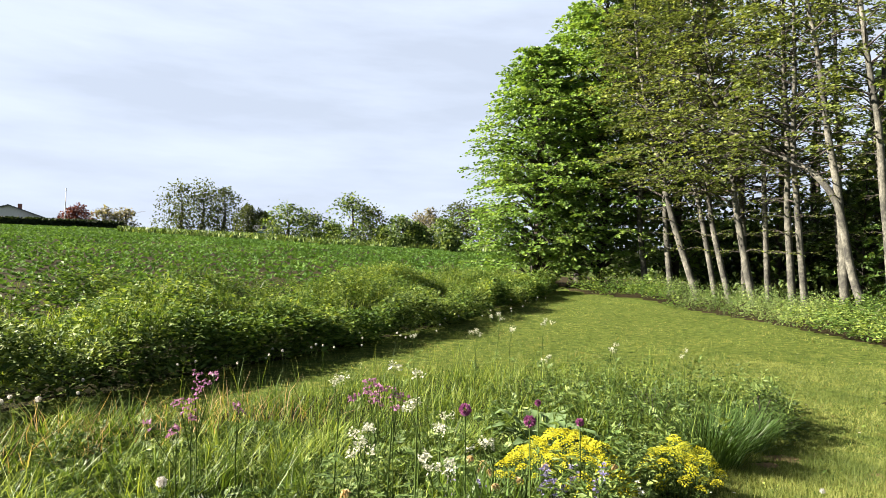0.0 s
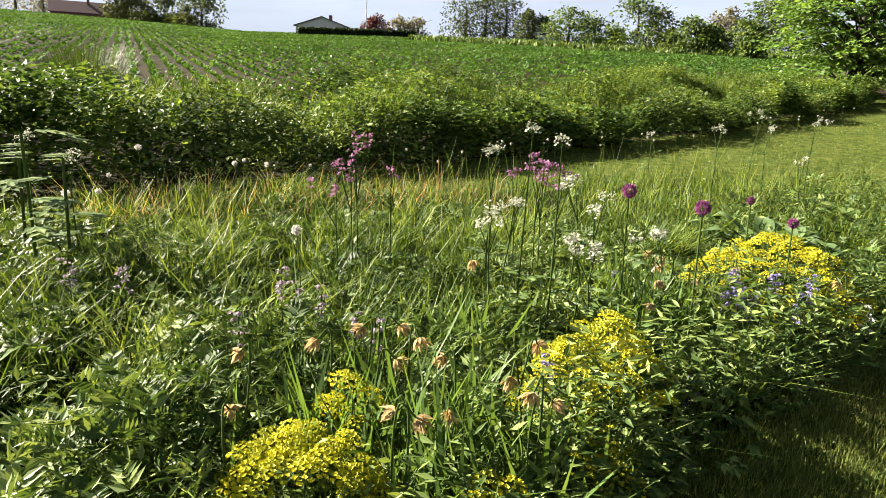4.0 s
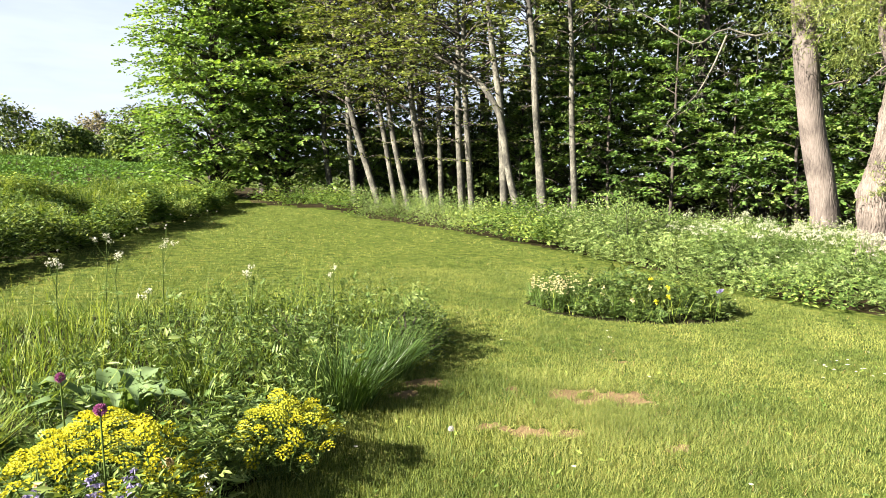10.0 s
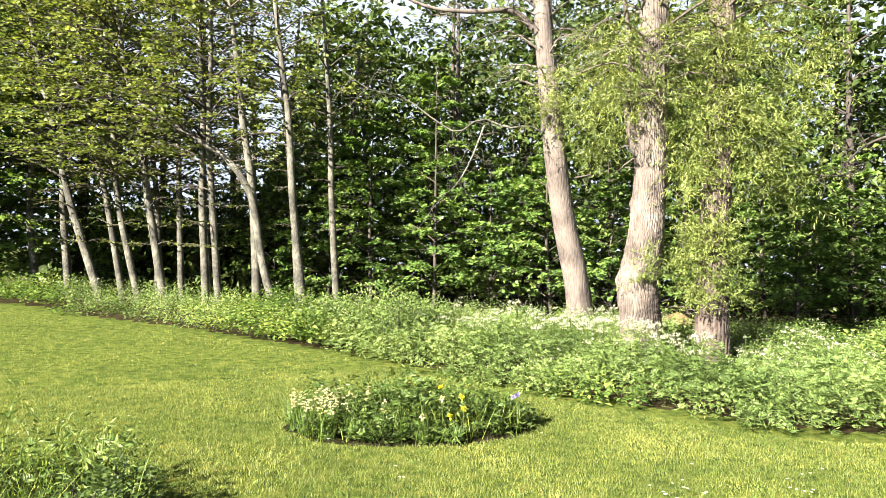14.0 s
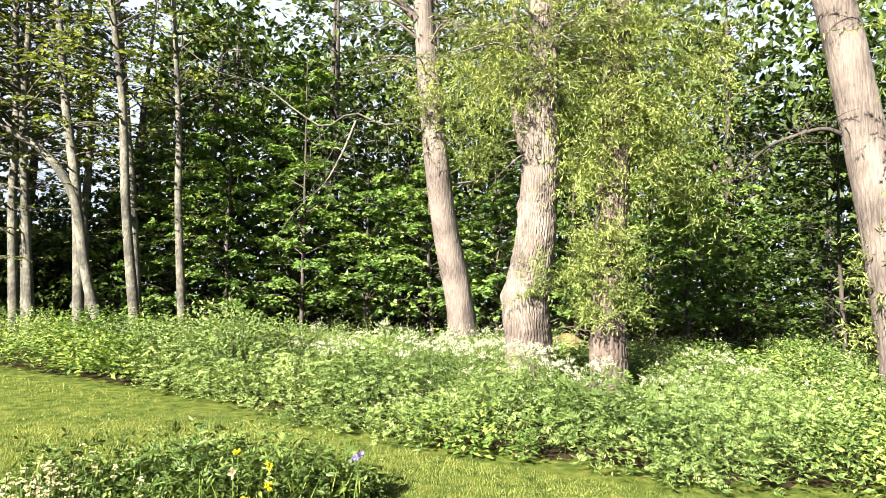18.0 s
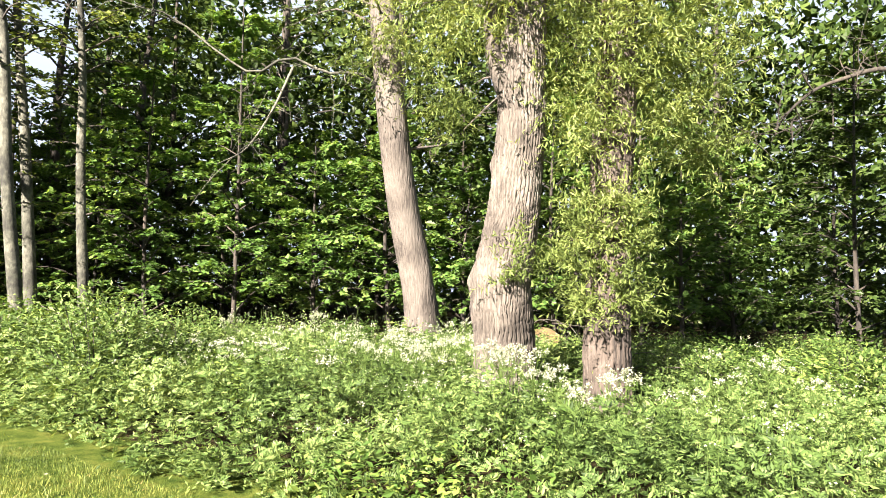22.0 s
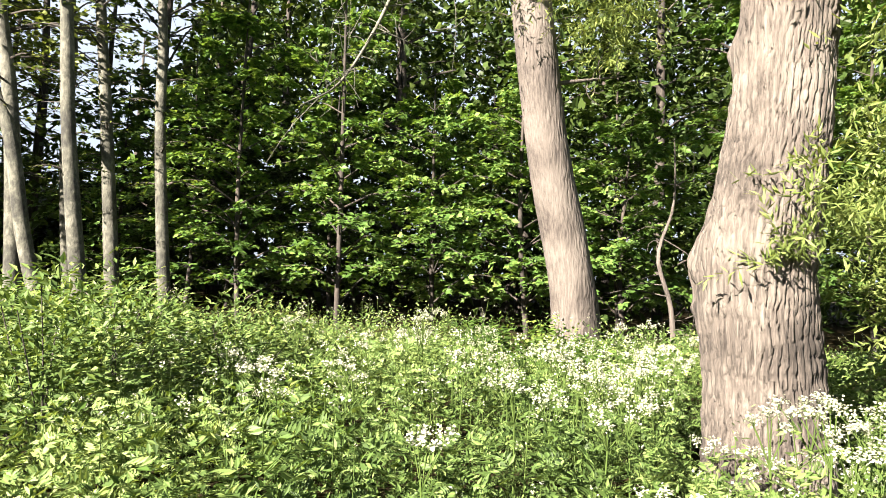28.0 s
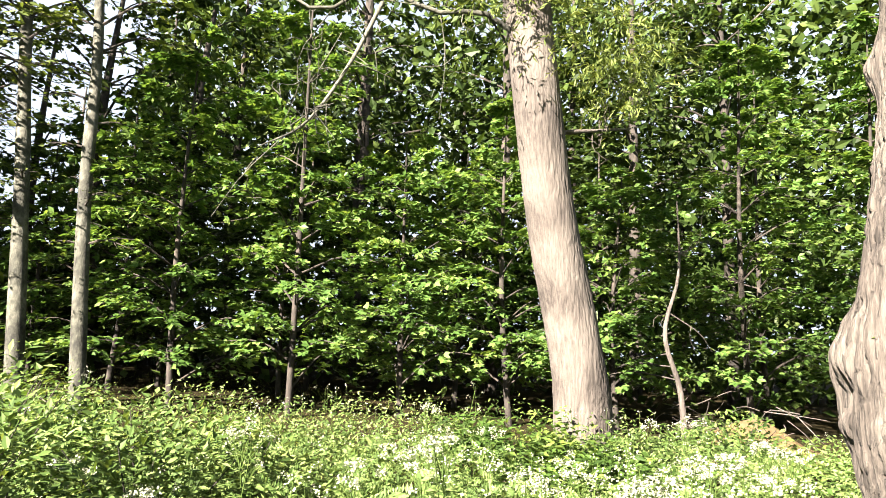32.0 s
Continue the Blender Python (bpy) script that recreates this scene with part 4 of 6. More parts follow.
def fronds(b, x, y, h, n_frond, length, slot):
    """Feathery leaves: arching midribs with leaflets on both sides, turned every way."""
    n = len(x)
    base = at_ground(x, y)
    for k in range(n_frond):
        a = rng.uniform(0, 2 * np.pi, n)
        rise = rng.uniform(0.1, 1.0, n)
        out = np.stack([np.cos(a) * np.cos(rise), np.sin(a) * np.cos(rise), np.sin(rise)], 1)
        ln = length * rng.uniform(0.6, 1.25, n)
        foot = base + np.stack([0 * a, 0 * a, h * rng.uniform(0.1, 0.85, n)], 1)
        flat = np.stack([-np.sin(a), np.cos(a), 0 * a], 1)
        face = np.cross(out, flat)
        roll = rng.normal(0, 0.7, n)[:, None]
        side = flat * np.cos(roll) + face * np.sin(roll)
        face = np.cross(out, side)
        for u in (0.25, 0.42, 0.58, 0.73, 0.88):
            p = foot + out * (ln * u)[:, None] + np.stack([0 * a, 0 * a, -0.45 * ln * u * u], 1)
            w = ln * 0.48 * (1.15 - 0.85 * u)
            up = face + rng.normal(0, 0.35, (n, 3))
            b.leaves(p, side + out * 0.7, up, w, w * 0.32, 0.12, slot)
            b.leaves(p, -side + out * 0.7, up, w, w * 0.32, 0.12, slot)


def make_hedge():
    b = Batch()
    x, y = fill(HEDGE, 220)
    near = edge_near(x, y, HEDGE_FRONT)
    ok = (y > -2.5) & ((near < 0.6) | (rng.uniform(0, 1, len(x)) < 0.04 + 0.26 * mounds(x, y, 1.9, 3, 0.75)))
    x, y = x[ok], y[ok]
    near = edge_near(x, y, HEDGE_FRONT)
    hump = mounds(x, y, 1.9, 3, 0.75) ** 1.5
    h = (0.16 + 1.08 * hump + 0.18 * soft_step(4.5, 1.5, y)) * rng.uniform(0.92, 1.06, len(x)) * (0.9 + 0.1 * soft_step(0.0, 0.5, near))
    h = np.where(near < 0.3, np.maximum(h, 0.66 + 0.2 * lumps(x, y, 1.8, 26)), h)
    kind = lumps(x, y, 1.1, 23) + rng.normal(0, 0.3, len(x))
    front = near < 0.35
    for some, low in ((front, 0.12), (~front, 0.5)):
        a, c = some & (kind < 0.35), some & (kind >= 0.35)
        herb_patch(b, x[a], y[a], h[a], 13, 0.11, 0.52, 0, radius=0.2, flop=0.3, face=0.42, low=low)
        herb_patch(b, x[c], y[c], h[c] * 0.95, 13, 0.1, 0.42, 2, radius=0.17, face=0.32, low=low)
    gx, gy = fill(HEDGE, 260)
    ok = (lumps(gx, gy, 0.9, 24) > 0.0) & (gy > -2.5) & (edge_near(gx, gy, HEDGE_FRONT) > 0.35)
    gx, gy = gx[ok], gy[ok]
    n = len(gx)
    lift = 0.72 * mounds(gx, gy, 1.9, 3, 0.75) ** 1.5
    b.blades(at_ground(gx, gy, lift), unit(rng.normal(0, 0.15, (n, 3)) + [0, 0, 1]), rng.normal(0, 0.45, (n, 3)) * [1, 1, 0.2], rng.uniform(0.25, 0.58, n), 0.012, 1)
    stuff("nettle_bank", b.mesh("nettle_bank", [NETTLE, LONG_GRASS, HERB]), "dark green bank of nettles and weeds", "nettles")


make_hedge()


def belt_height(x, y):
    """How tall the weeds of the belt stand: low at the lawn, in hummocks, and trodden low where the walk ends."""
    near = edge_near(x, y, BELT_FRONT)
    h = 0.22 + 0.16 * soft_step(0, 1.0, near) + 0.62 * mounds(x, y, 0.85, 5) ** 1.5
    h = h * (1 - 0.45 * soft_step(15.4, 16.6, x) * soft_step(12.0, 13.5, y)) * (0.55 + 0.45 * soft_step(0.3, 1.7, np.hypot(x - 8.5, y - 9.6)))
    open_foot = np.minimum(np.hypot(x - 12.1, y - 10.5) / 1.0, np.hypot(x - 12.9, y - 9.6) / 1.2)
    h = h * (0.4 + 0.6 * soft_step(0.6, 1.1, open_foot)) * (0.4 + 0.6 * soft_step(0.35, 0.9, edge_near(x, y, [(13.3, 10.15), (11.6, 8.8)])))
    return h * (1 - 0.16 * soft_step(1.5, 4.0, near) * soft_step(10.5, 12.0, x) * soft_step(0.5, 1.2, np.hypot(x - 14.7, y - 14.9)))


def make_belt():
    b = Batch()

    def clear(x, y):
        ok = (np.hypot(x - 12.25, y - 10.95) > 0.48) & (np.hypot(x - 13.3, y - 10.15) > 0.38) & (np.hypot(x - 14.95, y - 15.1) > 0.42)
        return ok & ((np.hypot(x - 10, y - 11) < 5.5) | (rng.uniform(0, 1, len(x)) < np.where(np.hypot(x - 10, y - 11) < 9, 0.55, 0.32)))

    x, y = fill(BELT, 80)
    ok = clear(x, y)
    x, y = x[ok], y[ok]
    near = edge_near(x, y, BELT_FRONT)
    h = np.clip(belt_height(x, y) * rng.uniform(0.85, 1.1, len(x)), 0.1, 1.0)
    kind = lumps(x, y, 1.2, 35) + 0.6 * soft_step(1.2, 0.2, near) + rng.normal(0, 0.25, len(x))
    near_walk = np.hypot(x - 9.8, y - 9.2) < 5.2
    net = kind > np.where(near_walk, 0.8, 0.35)
    fern = ~net
    far_net, net = net & ~near_walk, net & near_walk
    herb_patch(b, x[far_net], y[far_net], h[far_net], 12, 0.1, 0.5, 3, radius=0.2, flop=0.3, face=0.45, low=0.3)
    herb_patch(b, x[net], y[net], h[net], 14, 0.066, 0.5, 3, radius=0.16, flop=0.4)
    close = fern & (np.hypot(x - 9.8, y - 10.6) < 4.6)
    feather = close & (rng.uniform(0, 1, len(x)) < 0.72)
    fern = fern & ~close
    herb_patch(b, x[fern], y[fern], h[fern], 18, 0.06, 0.40, 0, radius=0.22, flop=0.6, face=0.9)
    fronds(b, x[feather], y[feather], h[feather], 10, 0.125, 0)
    leafy_ones = close & ~feather
    herb_patch(b, x[leafy_ones], y[leafy_ones], h[leafy_ones], 26, 0.042, 0.36, 0, radius=0.17, flop=0.6)
    # taller flowering stems with white heads
    x, y = fill(BELT, 2.0)
    near = edge_near(x, y, BELT_FRONT)
    ok = (near > 0.35) & clear(x, y) & (lumps(x, y, 1.3, 33) > -0.35) & (np.hypot(x - 8.6, y - 9.8) > 0.8)
    x, y = x[ok], y[ok]
    n = len(x)
    h = np.minimum(belt_height(x, y) * 0.7 + 0.3, 0.95) * rng.uniform(0.85, 1.12, n)
    base = at_ground(x, y)
    tip = base + np.stack([rng.normal(0, 0.07, n), rng.normal(0, 0.07, n), h], 1)
    b.stems(base, tip, 0.004, 2)
    for k in range(3):
        off = np.stack([rng.normal(0, 0.08, n), rng.normal(0, 0.08, n), rng.uniform(-0.12, 0.03, n)], 1)
        b.stems(tip - [0, 0, 0.15], tip + off, 0.0025, 2)
        umbels(b, tip + off, 0.03, 11, 1)
    # small cream heads among the leaves
    x, y = fill(BELT, 13)
    ok = clear(x, y) & (np.hypot(x - 9.8, y - 10.6) < 6.5) & (edge_near(x, y, BELT_FRONT) > 0.25) & (lumps(x, y, 1.7, 38) > -0.3)
    x, y = x[ok], y[ok]
    n = len(x)
    h = belt_height(x, y) * rng.uniform(0.85, 1.15, n)
    tip = at_ground(x, y) + np.stack([rng.normal(0, 0.05, n), rng.normal(0, 0.05, n), h], 1)
    b.stems(tip - np.stack([0 * x, 0 * x, 0.3 * h], 1), tip, 0.0022, 2)
    umbels(b, tip, 0.017, 6, 1)
    # the thick white drift beside the old willow
    m = 45
    x, y = 11.5 + rng.normal(0, 0.55, m), 11.75 + rng.normal(0, 0.5, m)
    ok = clear(x, y)
    x, y = x[ok], y[ok]
    m = len(x)
    base = at_ground(x, y)
    tip = base + np.stack([rng.normal(0, 0.05, m), rng.normal(0, 0.05, m), rng.uniform(0.6, 0.85, m)], 1)
    b.stems(base, tip, 0.004, 2)
    for k in range(4):
        umbels(b, tip + rng.normal(0, 0.08, (m, 3)), 0.036, 13, 1)
    stuff("cow_parsley", b.mesh("cow_parsley", [PARSLEY, UMBEL_WHITE, STEM, NETTLE]), "belt of cow parsley and nettles with white flower heads", "cow parsley")


make_belt()


def make_crop():
    """Rows of young beet across the field."""
    b = Batch()
    az = radians(-62)
    along, across = np.array([math.sin(az), math.cos(az)]), np.array([math.cos(az), -math.sin(az)])
    pts = []
    for k in range(-40, 190):
        s = -4 + k * 0.55
        t = 4 + 135 * rng.uniform(0, 1, 420) ** 1.75
        pts.append(np.array([-2.0, 2.0]) + t[:, None] * along + (s + rng.normal(0, 0.05, len(t)))[:, None] * across)
    p = np.concatenate(pts)
    ok = inside(p[:, 0], p[:, 1], FIELD_EDGE)
    p = p[ok]
    d = np.hypot(p[:, 0], p[:, 1])
    keep = rng.uniform(0, 1, len(p)) < 0.9
    p, d = p[keep], d[keep]
    n = len(p)
    base = at_ground(p[:, 0], p[:, 1], 0.02)
    size = 0.14 + 0.0022 * d
    for k in range(3):
        if k == 2:
            base, size = base[d < 50], size[d < 50]
            n = len(base)
        a = rng.uniform(0, 2 * np.pi, n)
        dr = np.stack([np.cos(a), np.sin(a), rng.uniform(0.3, 1.0, n)], 1)
        b.leaves(base, dr, np.tile([[0, 0, 1.0]], (n, 1)) + rng.normal(0, 0.3, (n, 3)), size * rng.uniform(0.8, 1.3, n), size * 0.6, 0.1)
    stuff("beet_crop", b.mesh("beet_crop", CROP), "rows of young green beet plants in a field", "crop")


make_crop()



# ---------------------------------------------------------------- flower bed: greenery


def make_bed():
    b = Batch()
    NEAR = [(1.24, 2.2), (1.22, 2.7), (1.56, 3.63), (1.72, 4.36), (2.0, 5.0), (-2.7, 5.2), (-3.1, 4.2), (-3.6, 2.7), (-4.0, 1.3), (-4.5, -0.5), (-2.5, -0.3), (-0.6, 0.3), (0.5, 0.8), (1.0, 1.35)]
    x, y = fill(NEAR, 210)
    full = mounds(x, y, 0.5, 7) > rng.uniform(0.1, 0.5, len(x))
    x, y = x[full], y[full]
    grassy = lumps(x, y, 1.3, 51) + 0.9 * soft_step(0.6, -1.0, x) - 1.4 * np.exp(-((x - 0.6) ** 2 + (y - 1.8) ** 2) / 0.6)
    back_low = 1 - 0.45 * soft_step(2.6, 4.5, y - 0.3 * x)
    h = (0.06 + 0.5 * mounds(x, y, 0.5, 7)) * rng.uniform(0.8, 1.12, len(x)) * back_low
    rim = edge_near(x, y, [(1.0, 1.35), (1.24, 2.2), (1.22, 2.7), (1.56, 3.63), (1.72, 4.36), (2.0, 5.0)])
    h = np.where(rim < 0.35, np.maximum(h, 0.28 + 0.07 * lumps(x, y, 6, 57)), h)
    h = h * (1 - 0.3 * soft_step(0.2, -1.2, x))
    for cx, cy, cr in ((0.62, 1.75, 0.5), (0.95, 2.42, 0.35), (0.66, 1.32, 0.35), (1.22, 4.05, 0.5), (1.98, 4.55, 0.35), (1.12, 3.5, 0.4), (0.78, 3.5, 0.35)):
        h = h * (1 - 0.5 * soft_step(cr * 1.25, cr * 0.6, np.hypot(x - cx, y - cy)))
    a = (grassy < 0.75) | (rng.uniform(0, 1, len(x)) < 0.35)
    f = (rng.uniform(0, 1, len(x)) < 0.58) & a
    herb_patch(b, x[a & ~f], y[a & ~f], h[a & ~f], 21, 0.052, 0.22, 0, radius=0.13, flop=0.55)
    fronds(b, x[f], y[f], h[f], 9, 0.135, 2)
    x, y = fill(NEAR, 820)
    grassy = lumps(x, y, 1.3, 51) + 0.9 * soft_step(0.6, -1.0, x) - 1.4 * np.exp(-((x - 0.6) ** 2 + (y - 1.8) ** 2) / 0.6) + rng.normal(0, 0.35, len(x))
    g = (grassy > 0.45) & (mounds(x, y, 0.36, 71) > rng.uniform(0.3, 0.75, len(x)))
    x, y = x[g], y[g]
    n = len(x)
    b.blades(at_ground(x, y), unit(rng.normal(0, 0.28, (n, 3)) * [1, 1, 0] + [0, 0, 1]), rng.normal(0, 0.6, (n, 3)) * [1, 1, 0.3], rng.uniform(0.2, 0.5, n) * (0.6 + 0.5 * mounds(x, y, 0.36, 71)), 0.0075, 1)
    # tussocks of long bright grass that bow over
    x, y = fill(NEAR, 3.8)
    g = lumps(x, y, 1.3, 51) + 1.1 * soft_step(0.9, -1.0, x) > 0.5
    x, y = np.repeat(x[g], 46), np.repeat(y[g], 46)
    n = len(x)
    a, q = rng.uniform(0, 2 * np.pi, n), np.abs(rng.normal(0, 0.055, n))
    out = np.stack([np.cos(a), np.sin(a), 0 * a], 1)
    b.blades(at_ground(x + q * np.cos(a), y + q * np.sin(a)), out * rng.uniform(0.1, 0.55, n)[:, None] + [0, 0, 1], out * rng.uniform(0.3, 1.1, n)[:, None] - [0, 0, 0.45], rng.uniform(0.3, 0.62, n), 0.0085, 1)
    # thick leafy rim beside the lawn
    RIM = [(1.0, 1.35), (1.24, 2.2), (1.22, 2.7), (1.56, 3.63), (1.72, 4.36), (2.0, 5.0), (2.3, 5.55)]
    x, y = fill(NEAR, 280)
    g = edge_near(x, y, RIM) < 0.3
    x, y = x[g], y[g]
    herb_patch(b, x, y, (0.48 + 0.08 * soft_step(1.7, 2.8, y) - 0.08 * soft_step(3.1, 3.6, y) + 0.09 * lumps(x, y, 6, 58)) * rng.uniform(0.7, 1.1, len(x)), 17, 0.07, 0.26, 0, radius=0.13, flop=0.4)
    # pale bent grass at the back edge
    m = 1500
    x, y = rng.uniform(-3.6, 0.6, m), rng.uniform(2.4, 6.0, m)
    g = inside(x, y, BED) & (edge_near(x, y, [(-3.6, 2.7), (-3.1, 4.2), (-2.5, 5.9), (-1.6, 7.6)]) < 1.1)
    x, y = x[g], y[g]
    n = len(x)
    b.blades(at_ground(x, y), unit(rng.normal(0, 0.3, (n, 3)) * [1, 1, 0] + [0, 0, 1]), rng.normal(0, 0.7, (n, 3)) * [1, 1, 0.3], rng.uniform(0.25, 0.5, n), 0.007, 3)
    # the far end of the bed: thinner, grassy
    FAR = [(1.9, 4.8), (2.3, 5.55), (2.9, 6.6), (3.5, 7.5), (3.6, 8.3), (2.9, 9.0), (1.4, 9.4), (-0.4, 8.9), (-1.6, 7.6), (-2.5, 5.9), (-2.7, 5.1)]
    x, y = fill(FAR, 62)
    thick = soft_step(-0.6, 1.4, x + 0.15 * (7 - y))
    keep = rng.uniform(0, 1, len(x)) < 0.2 + 0.55 * thick
    x, y, thick = x[keep], y[keep], thick[keep]
    h = np.clip((0.12 + 0.18 * thick + 0.30 * thick * mounds(x, y, 0.6, 9)) * rng.uniform(0.75, 1.15, len(x)), 0.08, 0.6)
    f = rng.uniform(0, 1, len(x)) < 0.2
    herb_patch(b, x[~f], y[~f], h[~f], 15, 0.058, 0.26, 4, radius=0.13)
    fronds(b, x[f], y[f], h[f], 6, 0.16, 2)
    x, y = fill(FAR, 26)
    n = len(x)
    b.blades(at_ground(x, y), unit(rng.normal(0, 0.16, (n, 3)) * [1, 1, 0] + [0, 0, 1]), rng.normal(0, 0.35, (n, 3)) * [1, 1, 0.2], rng.uniform(0.4, 0.85, n), 0.005, 1)
    x, y = fill(FAR, 520)
    x, y = x[(g := mounds(x, y, 0.4, 73) > rng.uniform(0.15, 0.65, len(x)))], y[g]
    n = len(x)
    b.blades(at_ground(x, y), unit(rng.normal(0, 0.3, (n, 3)) * [1, 1, 0] + [0, 0, 1]), rng.normal(0, 0.6, (n, 3)) * [1, 1, 0.3], rng.uniform(0.10, 0.36, n), 0.007, 1)
    stuff("bed_plants", b.mesh("bed_plants", [HERB, LONG_GRASS, FERNY, DRY_GRASS, BED_LEAF]), "mixed green herbs and long grass of a wild flower bed", "plants")
    b = Batch()
    x, y = fill(SMALL_BED, 150)
    edge = edge_near(x, y, SMALL_BED + SMALL_BED[:1])
    h = np.clip((0.24 + 0.22 * soft_step(0, 0.4, edge) + 0.22 * (0.4 - 1.3 * np.abs(lumps(x, y, 3.6, 54)))) * rng.uniform(0.7, 1.2, len(x)), 0.1, 0.6)
    f = rng.uniform(0, 1, len(x)) < 0.4
    herb_patch(b, x[~f], y[~f], h[~f], 19, 0.062, 0.34, 3, radius=0.12)
    fronds(b, x[f], y[f], h[f], 7, 0.15, 0)
    x, y = fill(SMALL_BED, 160)
    n = len(x)
    b.blades(at_ground(x, y), unit(rng.normal(0, 0.25, (n, 3)) * [1, 1, 0] + [0, 0, 1]), rng.normal(0, 0.5, (n, 3)) * [1, 1, 0.3], rng.uniform(0.2, 0.5, n), 0.008, 2)
    stuff("small_bed_plants", b.mesh("small_bed_plants", [BED_LEAF, FERNY, LONG_GRASS, DEEP]), "low green plants of a small round flower bed", "plants")


make_bed()

# ---------------------------------------------------------------- flower bed: single plants
YELLOW = leafy("spurge_yellow", (0.29, 0.29, 0.012), (0.43, 0.42, 0.022), (0.53, 0.515, 0.055), 0.3, 0.6, 3, (1.1, 1.05, 0.95))
YELLOW_GREEN = leafy("spurge_green_yellow", (0.13, 0.16, 0.01), (0.24, 0.26, 0.016), (0.36, 0.36, 0.03), 0.3, 0.6, 3, (1.1, 1.05, 0.95))
PURPLE = leafy("allium_purple", (0.129, 0.02976, 0.0992), (0.2083, 0.06448, 0.1637), (0.2877, 0.1389, 0.2381), 0.3, 0.6, 9, (1.1, 1.05, 0.95))
PINK = leafy("campion_pink", (0.1686, 0.05952, 0.1339), (0.248, 0.119, 0.2083), (0.3373, 0.2232, 0.2976), 0.3, 0.6, 9, (1.1, 1.05, 0.95))
BLUE = leafy("bluebell_blue", (0.1091, 0.0992, 0.2282), (0.1786, 0.1637, 0.3075), (0.2678, 0.248, 0.377), 0.3, 0.6, 9, (1.1, 1.05, 0.95))
LILAC = leafy("lilac_petal", (0.1984, 0.1637, 0.2083), (0.2728, 0.2282, 0.2678), (0.3472, 0.3075, 0.3274), 0.3, 0.6, 9, (1.1, 1.05, 0.95))
STRAW = leafy("withered_petal", (0.30, 0.21, 0.085), (0.43, 0.33, 0.16), (0.52, 0.45, 0.28), 0.45, 0.7, 9, (1.1, 1.05, 0.95))
CREAM = leafy("cream_petal", (0.27, 0.25, 0.12), (0.34, 0.32, 0.17), (0.40, 0.385, 0.25), 0.3, 0.6, 9, (1.1, 1.05, 0.95))
SILK = leafy("seed_silk", (0.3506, 0.3506, 0.3315), (0.4462, 0.4462, 0.4271), (0.5227, 0.5227, 0.51), 0.5, 0.8, 9, (1.1, 1.05, 0.95))
HOSTA = leafy("broad_pale_leaf", (0.055, 0.095, 0.034), (0.095, 0.15, 0.06), (0.15, 0.21, 0.1), 0.3, 0.35, 3)
BLADE = leafy("narcissus_leaf", (0.02976, 0.05952, 0.01488), (0.06944, 0.119, 0.02976), (0.1389, 0.1885, 0.06448), 0.35, 0.4, 3)
BURDOCK = leafy("burdock_leaf", (0.02976, 0.06448, 0.005952), (0.05456, 0.1042, 0.008928), (0.08432, 0.1389, 0.01488), 0.45, 0.5, 3)


def foot_of(x, y):
    return np.array([x, y, float(ground_z(x, y))])


def stem_mesh(pts, r, mat=None, steps=10, sides=6):
    b = Batch()
    b.tube(smooth_line(pts, steps), np.linspace(r, r * 0.7, steps), sides)
    return b.mesh("stem", mat or STEM, True)


HEADS = []
for k in range(4):
    b = Batch()
    for i in range(34):
        a, q = i * 2.39996, 0.036 * math.sqrt((i + 0.5) / 34)
        c = np.array([[math.cos(a) * q, math.sin(a) * q, 0.022 - q * q * 22 + rng.normal(0, 0.0015)]])
        out = np.array([math.cos(a) * q * 18, math.sin(a) * q * 18, 1.0])
        for t in range(3):
            a2 = t * 2.094 + i
            d = np.array([[math.cos(a2), math.sin(a2), 0.55]]) + out * 0.25
            b.leaves(c, d, out[None], 0.0085 * rng.uniform(0.8, 1.2), 0.009, 0.25)
    HEADS.append(b.mesh("flower_head", YELLOW if k < 2 else YELLOW_GREEN))


def spurge(x, y, rx, ry, tall, n, green=0.3):
    """A dome of yellow spurge: leafy stems with a flat head on each."""
    foot = foot_of(x, y)
    top = thing("spurge_clump", "mound of yellow flowering spurge in the bed", "flowers", "yellow spurge", at=tuple(foot))
    b = Batch()
    for k in range(n):
        a, q = k * 2.39996, math.sqrt((k + 0.5) / n)
        p = foot + np.array([math.cos(a) * rx * q, math.sin(a) * ry * q, tall * (1 - 0.55 * q**2.2) + rng.normal(0, 0.018)])
        root = foot + np.array([math.cos(a) * rx * q * 0.4, math.sin(a) * ry * q * 0.4, 0])
        b.stems(root[None], p[None], 0.003, 0)
        m = 22
        u = rng.uniform(0.3, 0.97, m)[:, None]
        o = scatter(m) * [1, 1, 0.5]
        b.leaves(root + (p - root) * u, o, np.tile([[0, 0, 1.0]], (m, 1)), 0.04, 0.012, 0.1, 1)
        head = new("flower_head", HEADS[int(rng.uniform(0, 1) < green) * 2 + k % 2])
        head.parent = top
        s = rng.uniform(1.0, 1.6)
        head.matrix_basis = Matrix.LocRotScale(Vector(p - foot), Euler((rng.normal(0, 0.3) - math.sin(a) * q * 0.5, rng.normal(0, 0.3) + math.cos(a) * q * 0.5, rng.uniform(0, 6))), Vector((s, s, s)))
    piece("foliage", b.mesh("foliage", [STEM, HERB]), top)


spurge(1.2, 4.12, 0.46, 0.42, 0.50, 84, 0.15)
spurge(1.98, 4.62, 0.30, 0.30, 0.42, 46, 0.6)
spurge(0.95, 2.42, 0.26, 0.34, 0.45, 60, 0.3)
spurge(1.15, 2.05, 0.12, 0.14, 0.26, 12, 0.6)
spurge(0.66, 1.32, 0.32, 0.18, 0.40, 58, 0.45)
